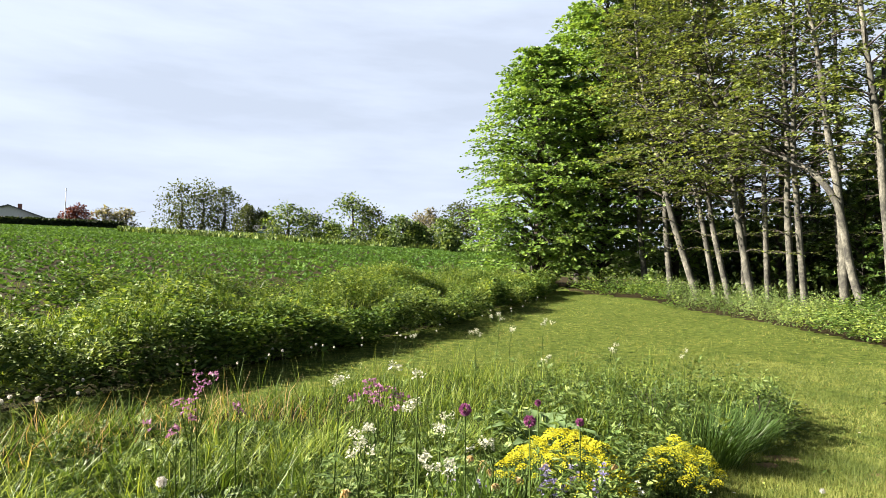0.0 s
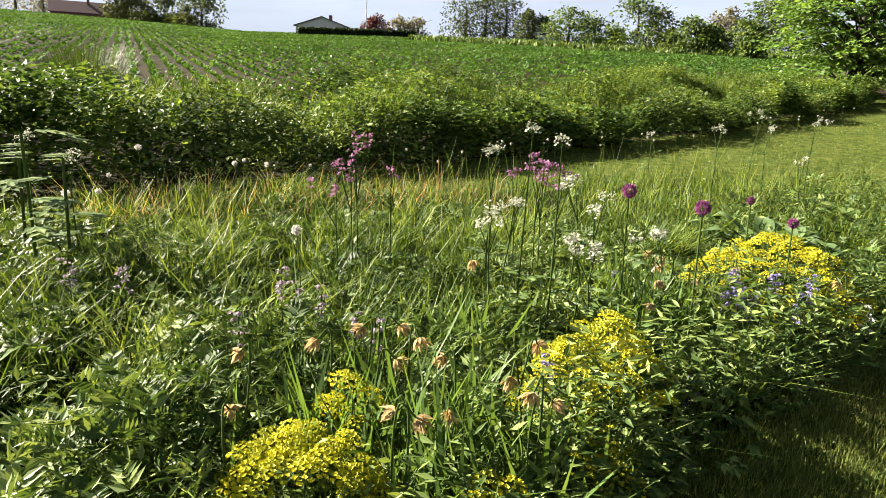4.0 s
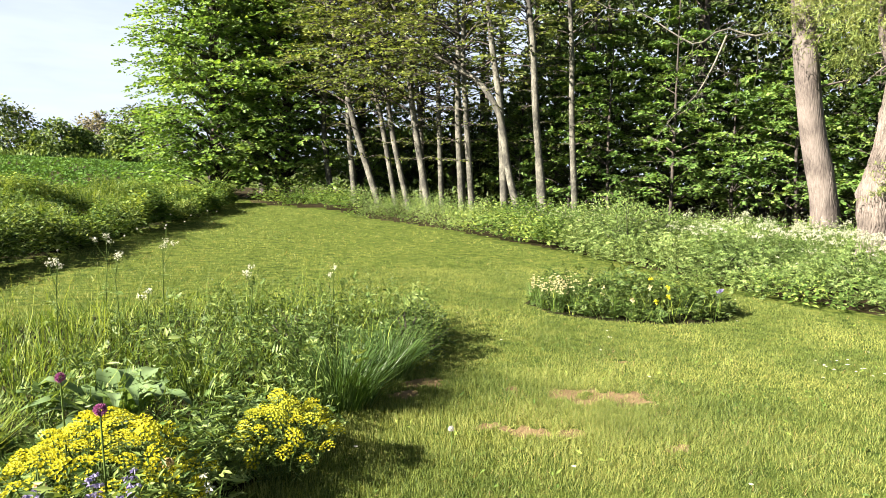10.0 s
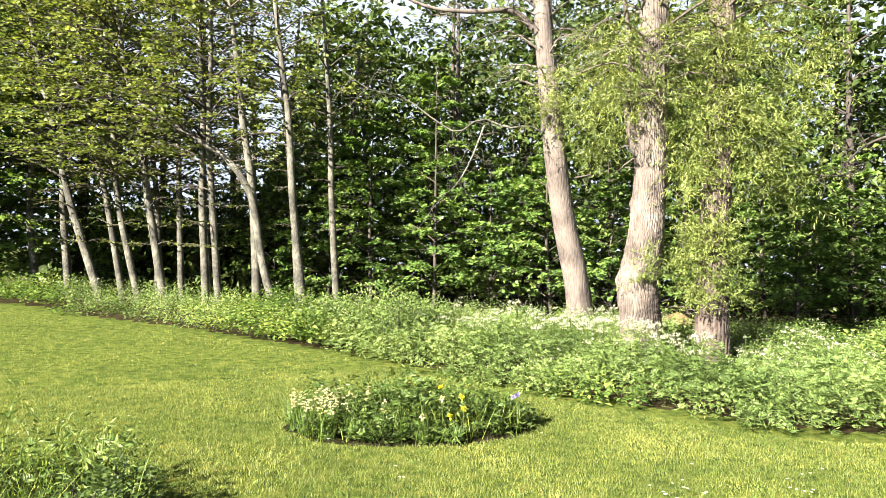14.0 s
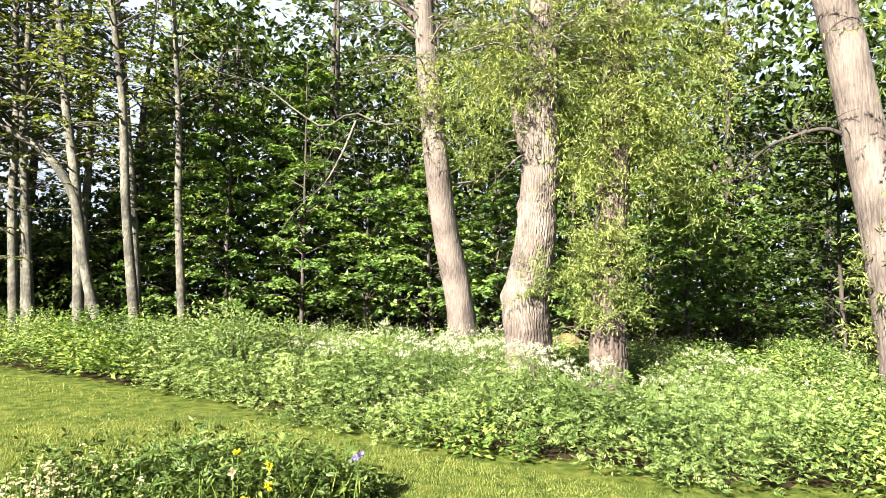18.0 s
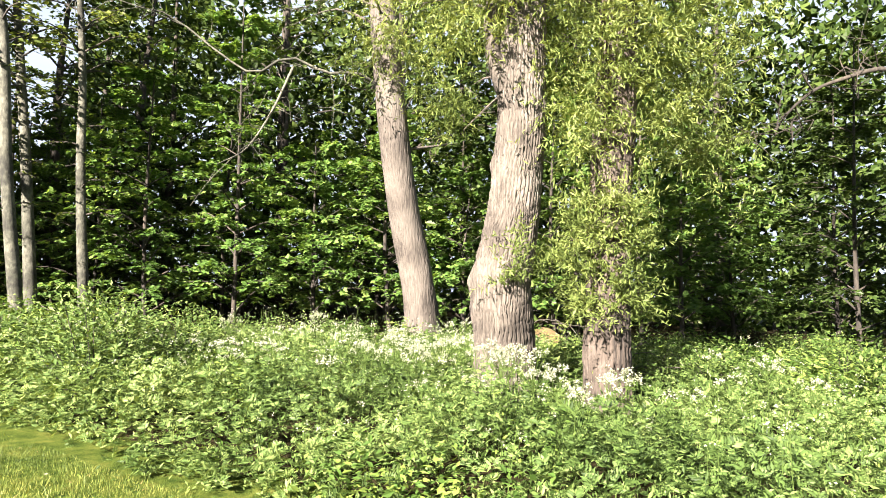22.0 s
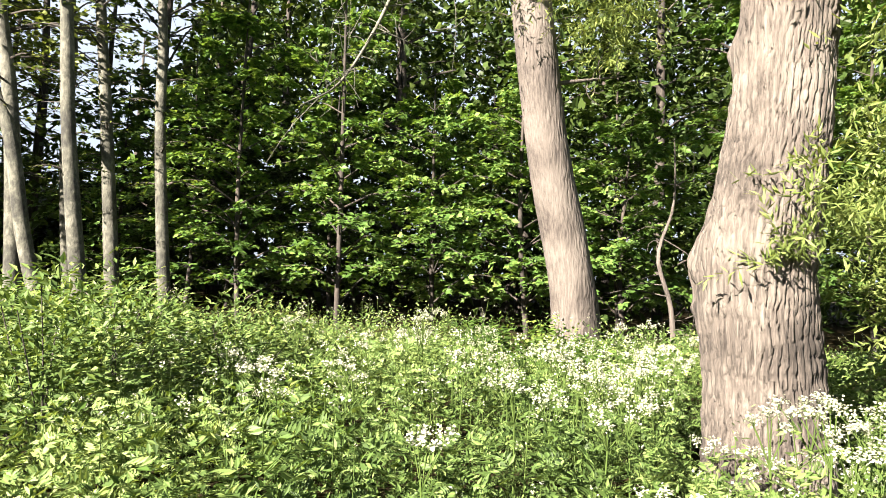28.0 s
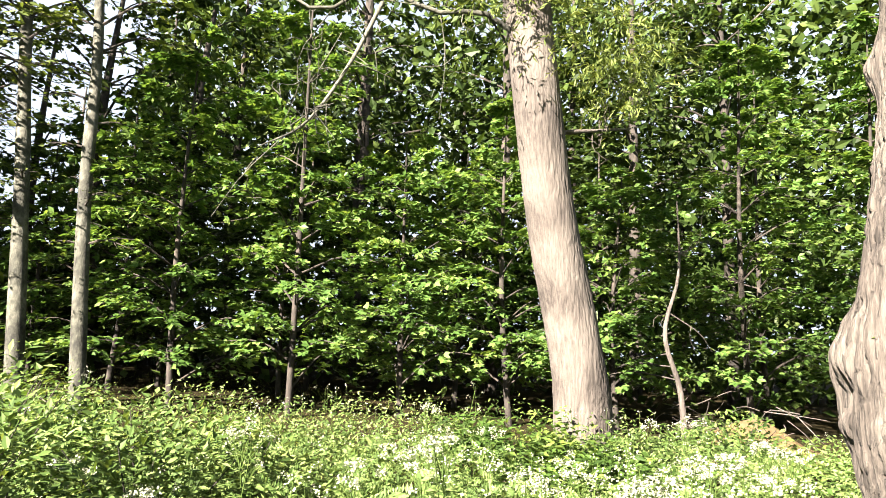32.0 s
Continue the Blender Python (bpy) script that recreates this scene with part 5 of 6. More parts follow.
spurge(1.02, 1.62, 0.14, 0.12, 0.26, 20, 0.7)
spurge(0.48, 1.62, 0.12, 0.10, 0.42, 9, 0.3)
spurge(1.38, 3.72, 0.12, 0.12, 0.30, 10, 0.3)


def allium(x, y, z, r):
    foot = foot_of(x, y)
    top = thing("allium", "purple allium head on a tall bare stem", "flower", "alliums", at=tuple(foot))
    tip = np.array([x, y, z])
    piece("stem", stem_mesh([foot + [0.02, 0.02, 0], (foot + tip) / 2 + [0.015, 0, 0], tip], 0.005), top)
    b = Batch()
    n = 260
    d = scatter(n)
    b.leaves(tip + d * r * 0.45, d, scatter(n), r * 0.6 * rng.uniform(0.8, 1.15, n), r * 0.28, 0.2)
    piece("head", b.mesh("head", PURPLE), top)


allium(0.674, 3.24, 0.83, 0.036)
allium(1.047, 3.10, 0.83, 0.034)
allium(1.29, 3.77, 0.70, 0.026)
allium(0.99, 4.26, 0.70, 0.024)


def umbel_plant(x, y, z, spread, heads, group="white umbels", white=None):
    """A branched stem with flat white heads."""
    foot = foot_of(x, y)
    top = thing("cow_parsley_plant", "cow parsley stem with flat white flower heads", "flower", group, at=tuple(foot))
    fork = foot + np.array([rng.normal(0, 0.02), rng.normal(0, 0.02), (z - foot[2]) * 0.72])
    piece("stem", stem_mesh([foot, (foot + fork) / 2 + rng.normal(0, 0.012, 3), fork], 0.006), top)
    for k in range(6):
        lb = Batch()
        s = foot + (fork - foot) * rng.uniform(0.15, 0.9)
        d = unit(scatter(1)[0] * [1, 1, 0.4])
        w = np.array([-d[1], d[0], 0.0])
        for q in (0.04, 0.07, 0.10, 0.125):
            c = np.tile(s + d * q, (2, 1))
            lb.leaves(c, np.stack([w + d * 0.7, -w + d * 0.7]), np.tile([[0, 0, 1.0]], (2, 1)) + rng.normal(0, 0.3, (2, 3)), 0.075 - 0.35 * q, 0.03 - 0.1 * q, 0.1)
        lb.stems(s[None], (s + d * 0.15)[None], 0.002)
        piece("leaf", lb.mesh("leaf", PARSLEY), top)
    for k in range(heads):
        a = 6.28 * k / heads + rng.uniform(0, 1)
        e = np.array([x, y, z]) + np.array([math.cos(a), math.sin(a), 0]) * spread * rng.uniform(0.3, 1) * (k > 0) + [0, 0, -0.05 * (k > 0) * rng.uniform(0, 1.5)]
        hb = Batch()
        hb.tube(smooth_line([fork, (fork + e) / 2 + [0, 0, -0.01], e - [0, 0, 0.03]], 6), np.linspace(0.0035, 0.002, 6), 5)
        m = 9
        aa, q = rng.uniform(0, 6.28, m), np.sqrt(rng.uniform(0.1, 1, m)) * 0.034
        ends = e + np.stack([np.cos(aa) * q, np.sin(aa) * q, -q * q * 3], 1)
        hb.stems(np.tile(e - [0, 0, 0.03], (m, 1)), ends, 0.001)
        rays = piece("umbel", hb.mesh("umbel", STEM), top)
        fb = Batch()
        umbels(fb, ends, 0.008, 5, 0)
        tagged(piece("florets", fb.mesh("florets", white or PETAL_WHITE), rays), "tiny white flowers", kind="stuff")


for ux, uy, uz, us, uh in [(0.394, 2.796, 1.11, 0.02, 1), (0.49, 2.885, 1.07, 0.02, 1), (-0.06, 3.25, 0.95, 0.05, 2), (0.38, 3.28, 0.85, 0.08, 3), (0.25, 2.74, 0.74, 0.08, 4), (0.58, 3.2, 0.8, 0.08, 3),
                           (0.51, 3.06, 0.6, 0.08, 4), (0.16, 3.12, 0.72, 0.1, 4), (0.78, 3.42, 0.62, 0.1, 4), (0.66, 2.96, 0.62, 0.1, 4), (0.07, 8.5, 1.03, 0.12, 4), (0.73, 8.11, 1.0, 0.12, 4), (0.01, 7.24, 0.9, 0.1, 3),
                           (0.35, 7.9, 0.9, 0.1, 3), (-2.6, 2.0, 0.85, 0.06, 2), (-2.15, 2.05, 0.78, 0.05, 2), (-1.0, 8.2, 0.7, 0.06, 2), (1.6, 7.6, 0.8, 0.08, 3), (2.4, 7.9, 0.75, 0.07, 2), (0.9, 6.5, 0.75, 0.06, 2)]:
    umbel_plant(ux, uy, uz, us, uh)

for cx, cy, k, wide in [(10.6, 9.6, 9, 0.35), (11.3, 10.2, 9, 0.4), (10.0, 10.7, 6, 0.35), (11.6, 11.7, 10, 0.35), (10.9, 12.6, 6, 0.5), (9.6, 12.3, 5, 0.4), (10.2, 8.6, 6, 0.4), (11.6, 8.9, 6, 0.4), (12.9, 8.4, 6, 0.4), (13.2, 12.9, 8, 0.6), (11.9, 13.8, 6, 0.6), (14.3, 13.4, 5, 0.4), (9.9, 14.2, 5, 0.5)]:
    for _ in range(k):
        ux, uy = cx + rng.normal(0, wide), cy + rng.normal(0, wide)
        if min(math.hypot(ux - 12.31, uy - 10.9), math.hypot(ux - 13.3, uy - 10.15), math.hypot(ux - 14.95, uy - 15.1)) > 0.6 and math.hypot(ux - 8.6, uy - 9.9) > 1.0:
            umbel_plant(ux, uy, float(ground_z(ux, uy)) + float(belt_height(np.array(ux), np.array(uy))) * 0.7 + rng.uniform(0.22, 0.4), 0.13, 5, "flowering cow parsley", UMBEL_WHITE)


def strap_leaves(top, foot, n, spread, short, tall, width):
    """Single upright strap leaves round a foot."""
    for k in range(n):
        b = Batch()
        p = foot + rng.normal(0, spread, (1, 3)) * [1, 1, 0]
        b.blades(p, unit(rng.normal(0, 0.16, (1, 3)) * [1, 1, 0] + [0, 0, 1]), rng.normal(0, 0.38, (1, 3)) * [1, 1, 0.4], rng.uniform(short, tall), width * rng.uniform(0.8, 1.2))
        piece("leaf", b.mesh("leaf", BLADE), top)


def narcissus(x, y, z, n_leaf=9):
    """A withered daffodil: a bowed stem, a hanging straw-coloured flower and strap leaves."""
    foot = foot_of(x + rng.normal(0, 0.04), y + rng.normal(0, 0.04))
    top = thing("withered_daffodil", "withered straw-coloured daffodil with strap leaves", "flower", "withered daffodils", at=tuple(foot))
    tip = np.array([x, y, z])
    side = unit(rng.normal(0, 1, 3) * [1, 1, 0])
    piece("stem", stem_mesh([foot, foot * 0.4 + tip * 0.6 - side * 0.04, tip - side * 0.03 + [0, 0, 0.025], tip + side * 0.015], 0.0042, None, 14), top)
    b = Batch()
    d0 = unit(side * 0.7 + [0, 0, -0.8])
    n = 12
    ring = unit(np.cross(np.tile(d0, (n, 1)), scatter(n)))
    b.leaves(np.tile(tip + side * 0.015, (n, 1)), unit(d0 * 0.75 + ring * 0.75), ring, 0.046 * rng.uniform(0.6, 1.25, n), 0.017, 0.4)
    flower = piece("flower", b.mesh("flower", STRAW), top)
    b = Batch()
    b.leaves(np.tile(tip + side * 0.02, (7, 1)), unit(d0 + ring[:7] * 0.3), ring[:7], 0.05, 0.016, 0.45)
    piece("trumpet", b.mesh("trumpet", STRAW), flower)
    strap_leaves(top, foot, n_leaf, 0.045, 0.28, 0.48, 0.014)


for nx, ny, nz in [(0.81, 1.48, 0.48), (0.86, 1.46, 0.5), (1.03, 1.8, 0.5), (1.05, 1.83, 0.46), (0.26, 1.72, 0.45), (0.22, 1.44, 0.48), (0.52, 1.9, 0.48), (0.41, 1.92, 0.48), (0.67, 1.87, 0.46), (0.89, 1.91, 0.46), (0.91, 2.0, 0.53),
                   (0.82, 1.72, 0.4), (0.36, 1.28, 0.4), (0.17, 2.72, 0.5), (0.64, 3.8, 0.42), (0.74, 3.72, 0.42), (0.3, 1.89, 0.45), (0.49, 1.81, 0.42), (1.08, 3.72, 0.45), (0.82, 3.3, 0.42), (0.76, 3.5, 0.44), (0.7, 3.62, 0.4),
                   (0.95, 3.0, 0.4), (1.52, 3.95, 0.42), (0.98, 3.5, 0.4)]:
    narcissus(nx, ny, nz)
for nx, ny in [(0.45, 1.55), (0.6, 1.62), (0.72, 1.72), (0.55, 1.8), (0.85, 1.82), (0.95, 1.7), (0.7, 1.95), (0.38, 1.75), (1.0, 1.95), (0.88, 1.58), (0.75, 3.35), (0.88, 3.45), (1.0, 3.62), (0.6, 3.5), (0.25, 2.6)]:
    foot = foot_of(nx, ny)
    strap_leaves(thing("daffodil_leaves", "clump of upright green daffodil strap leaves", "plant", "daffodil clumps", at=tuple(foot)), foot, 26, 0.09, 0.36, 0.58, 0.02)


def bluebell(x, y, z, mat=None, n=15):
    foot = foot_of(x, y)
    top = thing("bluebell", "blue bell flowers on a leafy stem" if mat is None else "pale lilac flower spike among grass", "flower", "bluebells" if mat is None else "lilac spikes", at=tuple(foot))
    tip = np.array([x, y, z])
    piece("stem", stem_mesh([foot, (foot + tip) / 2, tip], 0.004), top)
    for k in range(n):
        b = Batch()
        c = tip - np.array([0, 0, 0.13 * k / n]) + rng.normal(0, 0.012, 3)
        d = unit(rng.normal(0, 1, (6, 3)) * [1, 1, 0.2] + [0, 0, -0.6])
        b.leaves(np.tile(c, (6, 1)), d, scatter(6), 0.023, 0.012, 0.3)
        piece("bell", b.mesh("bell", mat or BLUE), top)
    strap_leaves(top, foot, 6, 0.02, 0.24, 0.34, 0.012)


for bx, by, bz in [(1.11, 3.63, 0.47), (1.15, 3.58, 0.40), (1.08, 3.6, 0.36), (1.26, 3.76, 0.45), (1.43, 3.61, 0.50), (1.40, 3.58, 0.43), (1.2, 3.62, 0.34), (0.86, 2.21, 0.40), (1.2, 2.75, 0.25), (-1.7, 1.35, 0.5), (0.75, 3.45, 0.38), (0.55, 3.5, 0.36)]:
    bluebell(bx, by, bz)
for bx, by, bz in [(-0.2, 1.93, 0.55), (-0.16, 1.97, 0.48), (0.03, 1.93, 0.5), (-0.14, 1.68, 0.45), (0.17, 1.97, 0.45), (0.22, 2.05, 0.42), (-1.3, 1.6, 0.42), (-1.1, 1.75, 0.4), (1.66, 3.93, 0.33)]:
    bluebell(bx, by, bz, LILAC if bx < 1.5 else PETAL_WHITE, 9)


def campion(x, y, z, heads):
    foot = foot_of(x, y)
    top = thing("pink_flower", "tall stem with loose heads of pink flowers", "flower", "pink flowers", at=tuple(foot))
    fork = foot * 0.35 + np.array([x, y, z]) * 0.65
    piece("stem", stem_mesh([foot, (foot + fork) / 2 + [0.01, 0, 0], fork], 0.005), top)
    for k in range(heads):
        e = np.array([x, y, z]) + rng.normal(0, 0.05, 3) * [1, 1, 0.9] * (k > 0)
        b = Batch()
        b.tube(smooth_line([fork, (fork + e) / 2, e], 5), np.linspace(0.003, 0.002, 5), 5, 1)
        for _ in range(7):
            c = e + rng.normal(0, 0.016, 3)
            d = unit(rng.normal(0, 1, (4, 3)) * [1, 1, 0.6])
            b.leaves(np.tile(c, (4, 1)), d, scatter(4), 0.017, 0.014, 0.1)
        piece("flower_head", b.mesh("flower_head", [PINK, STEM]), top)


for px, py, pz, ph in [(-0.856, 3.02, 0.87, 5), (-0.88, 3.0, 0.78, 4), (-0.62, 3.05, 0.78, 2), (0.08, 3.51, 0.85, 5), (-0.05, 3.45, 0.82, 4), (0.18, 3.5, 0.8, 4), (0.0, 3.6, 0.76, 3), (-0.9, 2.9, 0.66, 3)]:
    campion(px, py, pz, ph)


def clock(x, y, z, r):
    """A dandelion gone to seed."""
    foot = foot_of(x, y)
    top = thing("dandelion_clock", "white dandelion seed head on a thin stem", "flower", "dandelion clocks", at=tuple(foot))
    tip = np.array([x, y, z])
    piece("stem", stem_mesh([foot, (foot + tip) / 2 + [0.01, 0.01, 0], tip], 0.003), top)
    b = Batch()
    n = 170
    d = scatter(n)
    b.leaves(tip + d * r * 0.15, d, scatter(n), r * 0.85, r * 0.10, 0.1)
    b.leaves(tip + d * r * 0.8, scatter(n), d, r * 0.3, r * 0.2, 0.1)
    piece("seed_head", b.mesh("seed_head", SILK), top)


for cx, cy, cz, cr in [(-2.974, 4.046, 0.435, 0.026), (-3.029, 3.751, 0.464, 0.026), (-3.1, 3.9, 0.47, 0.02), (-0.577, 2.333, 0.565, 0.028), (-3.3, 3.05, 0.62, 0.028), (-2.9, 2.3, 0.4, 0.03), (-2.75, 2.45, 0.42, 0.022), (-3.2, 2.75, 0.44, 0.02), (2.94, 4.75, 0.16, 0.02)]:
    clock(cx, cy, cz, cr)
edge = smooth_line([(-3.7, 5.4, 0), (-3.0, 7.9, 0), (-2.4, 9.8, 0), (-1.5, 13.8, 0), (-0.4, 21, 0)], 34)
for k in range(34):
    gx, gy = edge[k, 0] + rng.normal(0.15, 0.25), edge[k, 1] + rng.normal(0, 0.4)
    clock(gx, gy, float(ground_z(gx, gy)) + rng.uniform(0.2, 0.38), 0.019)


def broad_plant(x, y, n, ln, wide, mat, name, label, rise, spread=1.0):
    """A rosette of broad leaves, each a bent sheet with a midrib."""
    foot = foot_of(x, y)
    top = thing(name, label, "plant", at=tuple(foot))
    for k in range(n):
        a = 6.28 * k / n + rng.normal(0, 0.25)
        out, side = np.array([math.cos(a), math.sin(a), 0]), np.array([-math.sin(a), math.cos(a), 0])
        l = ln * rng.uniform(0.7, 1.15)
        r = rise * rng.uniform(0.6, 1.15)
        u = np.linspace(0, 1, 9)
        mid = foot + out * (0.03 + u[:, None] * l * spread) + np.array([0, 0, 1.0]) * (r * (1.7 * u - 1.15 * u**2.2))[:, None]
        w = l * wide * np.sin(np.pi * np.clip(u, 0.02, 1) ** 0.75) ** 0.8 * 0.5 + 0.004
        rows = [mid + side * (w * s)[:, None] + np.array([0, 0, 1.0]) * (abs(s) * 0.25 * w + 0.012 * np.sin(u * 17 + k) * abs(s))[:, None] for s in (-1, -0.5, 0, 0.5, 1)]
        v = np.stack(rows, 1).reshape(-1, 3)
        i, j = np.meshgrid(np.arange(8), np.arange(4), indexing="ij")
        i, j = i.ravel(), j.ravel()
        q = np.stack([i * 5 + j, i * 5 + j + 1, (i + 1) * 5 + j + 1, (i + 1) * 5 + j], 1)
        piece("leaf", mesh_from("leaf", v, q, mat, True), top)


broad_plant(0.95, 5.3, 16, 0.5, 0.28, HOSTA, "hosta", "plant with long pale broad leaves", 0.52)
broad_plant(0.62, 4.25, 9, 0.30, 0.34, HOSTA, "hosta", "small plant with pale broad leaves", 0.36)
broad_plant(1.75, 5.3, 9, 0.30, 0.28, HOSTA, "hosta", "small plant with pale broad leaves", 0.34)
broad_plant(-0.95, 0.92, 9, 0.38, 0.75, BURDOCK, "burdock", "burdock with large round green leaves", 0.40)
broad_plant(-0.62, 0.82, 6, 0.24, 0.7, BURDOCK, "burdock", "low burdock with round green leaves", 0.22)
broad_plant(-1.5, 0.7, 8, 0.34, 0.75, BURDOCK, "burdock", "burdock with large round green leaves", 0.34)


def tuft(x, y, r, h, n, mat, name, label, bow=0.55):
    foot = foot_of(x, y)
    b = Batch()
    a, q = rng.uniform(0, 6.28, n), r * np.sqrt(rng.uniform(0, 1, n)) * 0.5
    o = np.stack([np.cos(a), np.sin(a), 0 * a], 1)
    p = foot + o * q[:, None]
    b.blades(p, unit(o * (0.55 * q / r + 0.1)[:, None] + rng.normal(0, 0.1, (n, 3)) + [0, 0, 1]), o * bow + rng.normal(0, 0.45 * bow, (n, 3)) * [1, 1, 0.2] - [0, 0, 0.2 * bow], h * rng.uniform(0.6, 1.15, n), 0.0075)
    stuff(name, b.mesh(name, mat), label, "grass")


REED = leafy("blue_green_blade", (0.01488, 0.03224, 0.00744), (0.02976, 0.05952, 0.0129), (0.05952, 0.09424, 0.0248), 0.2, 0.4, 3)
tuft(2.35, 5.75, 0.45, 0.55, 700, REED, "grass_tuft", "arching tuft of blue-green long grass")
tuft(2.75, 6.45, 0.40, 0.50, 500, REED, "grass_tuft", "arching tuft of blue-green long grass")
tuft(1.3, 6.2, 0.35, 0.45, 350, LONG_GRASS, "grass_tuft", "tuft of long green grass")
tuft(0.2, 4.9, 0.5, 0.4, 500, LONG_GRASS, "grass_tuft", "tuft of long green grass")
tuft(-10.8, 6.2, 0.8, 1.35, 1300, DEEP, "reed_clump", "tall dark clump of reedy grass beside the field", 0.18)
tuft(-9.5, 3.2, 0.7, 0.9, 600, LONG_GRASS, "reed_clump", "tall clump of green grass on the nettle bank")
tuft(-9.0, 1.9, 0.9, 0.9, 700, LONG_GRASS, "reed_clump", "tall clump of green grass on the nettle bank")


def shrub(x, y, r, h, n, mat, leaf, wide, name, label):
    foot = foot_of(x, y)
    top = thing(name, label, "shrub", at=tuple(foot))
    b = Batch()
    d = scatter(n)
    d[:, 2] = np.abs(d[:, 2])
    p = foot + d * (rng.uniform(0.25, 1.0, n) ** 0.5)[:, None] * [r, r, h]
    b.leaves(p, unit(d * [1, 1, 0.3] + rng.normal(0, 0.5, (n, 3)) * [1, 1, 0.5]), unit(d * 0.5 + [-0.2, -0.1, 1.0] + rng.normal(0, 0.3, (n, 3))), leaf * rng.uniform(0.6, 1.2, n), leaf * wide, 0.15)
    piece("leaves", b.mesh("leaves", mat), top)
    for k in range(9):
        b = Batch()
        e = foot + unit(rng.normal(0, 1, 3) * [1, 1, 0] + [0, 0, 1.2]) * [r, r, h * 0.9]
        b.tube(smooth_line([foot, (foot + e) / 2 + rng.normal(0, 0.02, 3), e], 5), np.linspace(0.008, 0.003, 5), 5)
        piece("stem", b.mesh("stem", BARK_DARK), top)


shrub(3.05, 6.95, 0.34, 0.52, 800, DEEP, 0.055, 0.5, "dark_bush", "small dark green bush at the end of the bed")
shrub(3.3, 7.5, 0.30, 0.42, 600, DEEP, 0.055, 0.5, "dark_bush", "small dark green bush at the end of the bed")
shrub(2.0, 7.3, 0.42, 0.42, 800, HERB, 0.055, 0.5, "green_bush", "low green leafy clump in the bed")
for sx, sy, sr, sh in [(16.2, 8.3, 0.8, 1.0), (14.6, 7.6, 0.7, 0.9), (17.3, 8.6, 0.9, 1.1), (18.2, 6.8, 0.9, 1.2), (15.2, 9.5, 0.7, 0.9), (9.6, 15.6, 0.9, 0.85), (8.7, 16.6, 0.8, 0.8), (12.6, 6.3, 0.7, 0.75), (13.6, 6.6, 0.8, 0.85), (16.9, 14.3, 0.7, 0.75), (10.6, 14.8, 0.8, 0.8)]:
    shrub(sx, sy, sr, sh, 1300, HERB, 0.085, 0.5, "elder_bush", "leafy green bush among the cow parsley")

for sx, sy, sr, sh in [(8.45, 13.1, 0.6, 1.3), (8.95, 13.6, 0.6, 1.15), (8.95, 14.7, 1.0, 1.35), (9.9, 14.3, 0.8, 1.05), (8.2, 15.2, 0.8, 1.0), (14.45, 14.5, 0.45, 0.5), (15.05, 14.5, 0.4, 0.5), (14.2, 14.9, 0.4, 0.5)]:
    shrub(sx, sy, sr, sh, 1900, PARSLEY, 0.08, 0.45, "elder_bush", "leafy green bush among the cow parsley")

# low leafy clumps with lobed leaves among the grass of the bed
for k in range(34):
    x, y = [(-0.3, 1.3), (-0.7, 1.9), (-1.2, 1.4), (-0.1, 2.5), (-0.6, 2.6), (-1.4, 2.3), (-1.9, 1.2), (-0.2, 0.75), (0.35, 2.3), (0.5, 2.7), (-1.9, 2.9), (-1.1, 3.2), (-0.4, 3.3), (0.2, 3.0), (1.25, 3.1), (1.32, 3.35), (1.22, 2.7),
            (1.0, 2.95), (1.4, 3.55), (0.9, 3.9), (0.2, 3.9), (-0.6, 4.1), (-1.5, 4.0), (-2.3, 3.6), (-2.6, 2.6), (0.45, 4.8), (1.6, 4.9), (2.1, 5.3), (0.0, 1.15), (0.25, 1.0), (1.1, 1.85), (1.17, 2.2), (-2.4, 1.7), (-3.0, 1.4)][k]
    foot = foot_of(x, y)
    top = thing("leafy_clump", "low clump of lobed green leaves in the flower bed", "plant", "leafy clumps", at=tuple(foot))
    rr = rng.uniform(0.16, 0.28)
    b = Batch()
    n = 120
    d = scatter(n)
    d[:, 2] = np.abs(d[:, 2])
    p = foot + d * (rng.uniform(0.5, 1.0, n) ** 0.5)[:, None] * [rr, rr, rr * 1.25]
    up = unit(d * 0.6 + [0, 0, 0.9] + rng.normal(0, 0.3, (n, 3)))
    out = unit(d * [1, 1, 0.2] + rng.normal(0, 0.4, (n, 3)))
    across = unit(np.cross(out, up))
    size = rng.uniform(0.035, 0.06, n)
    for turn, f in ((0, 1.0), (0.7, 0.85), (-0.7, 0.85), (1.5, 0.6), (-1.5, 0.6)):
        b.leaves(p, out * math.cos(turn) + across * math.sin(turn), up, size * f, size * f * 0.42, 0.12)
    tagged(piece("leaves", b.mesh("leaves", HERB if k % 3 else FERNY), top), kind="stuff")
    b = Batch()
    b.stems(np.tile(foot, (20, 1)), p[:20], 0.0025)
    tagged(piece("stalk_fan", b.mesh("stalk_fan", STEM), top), kind="stuff")

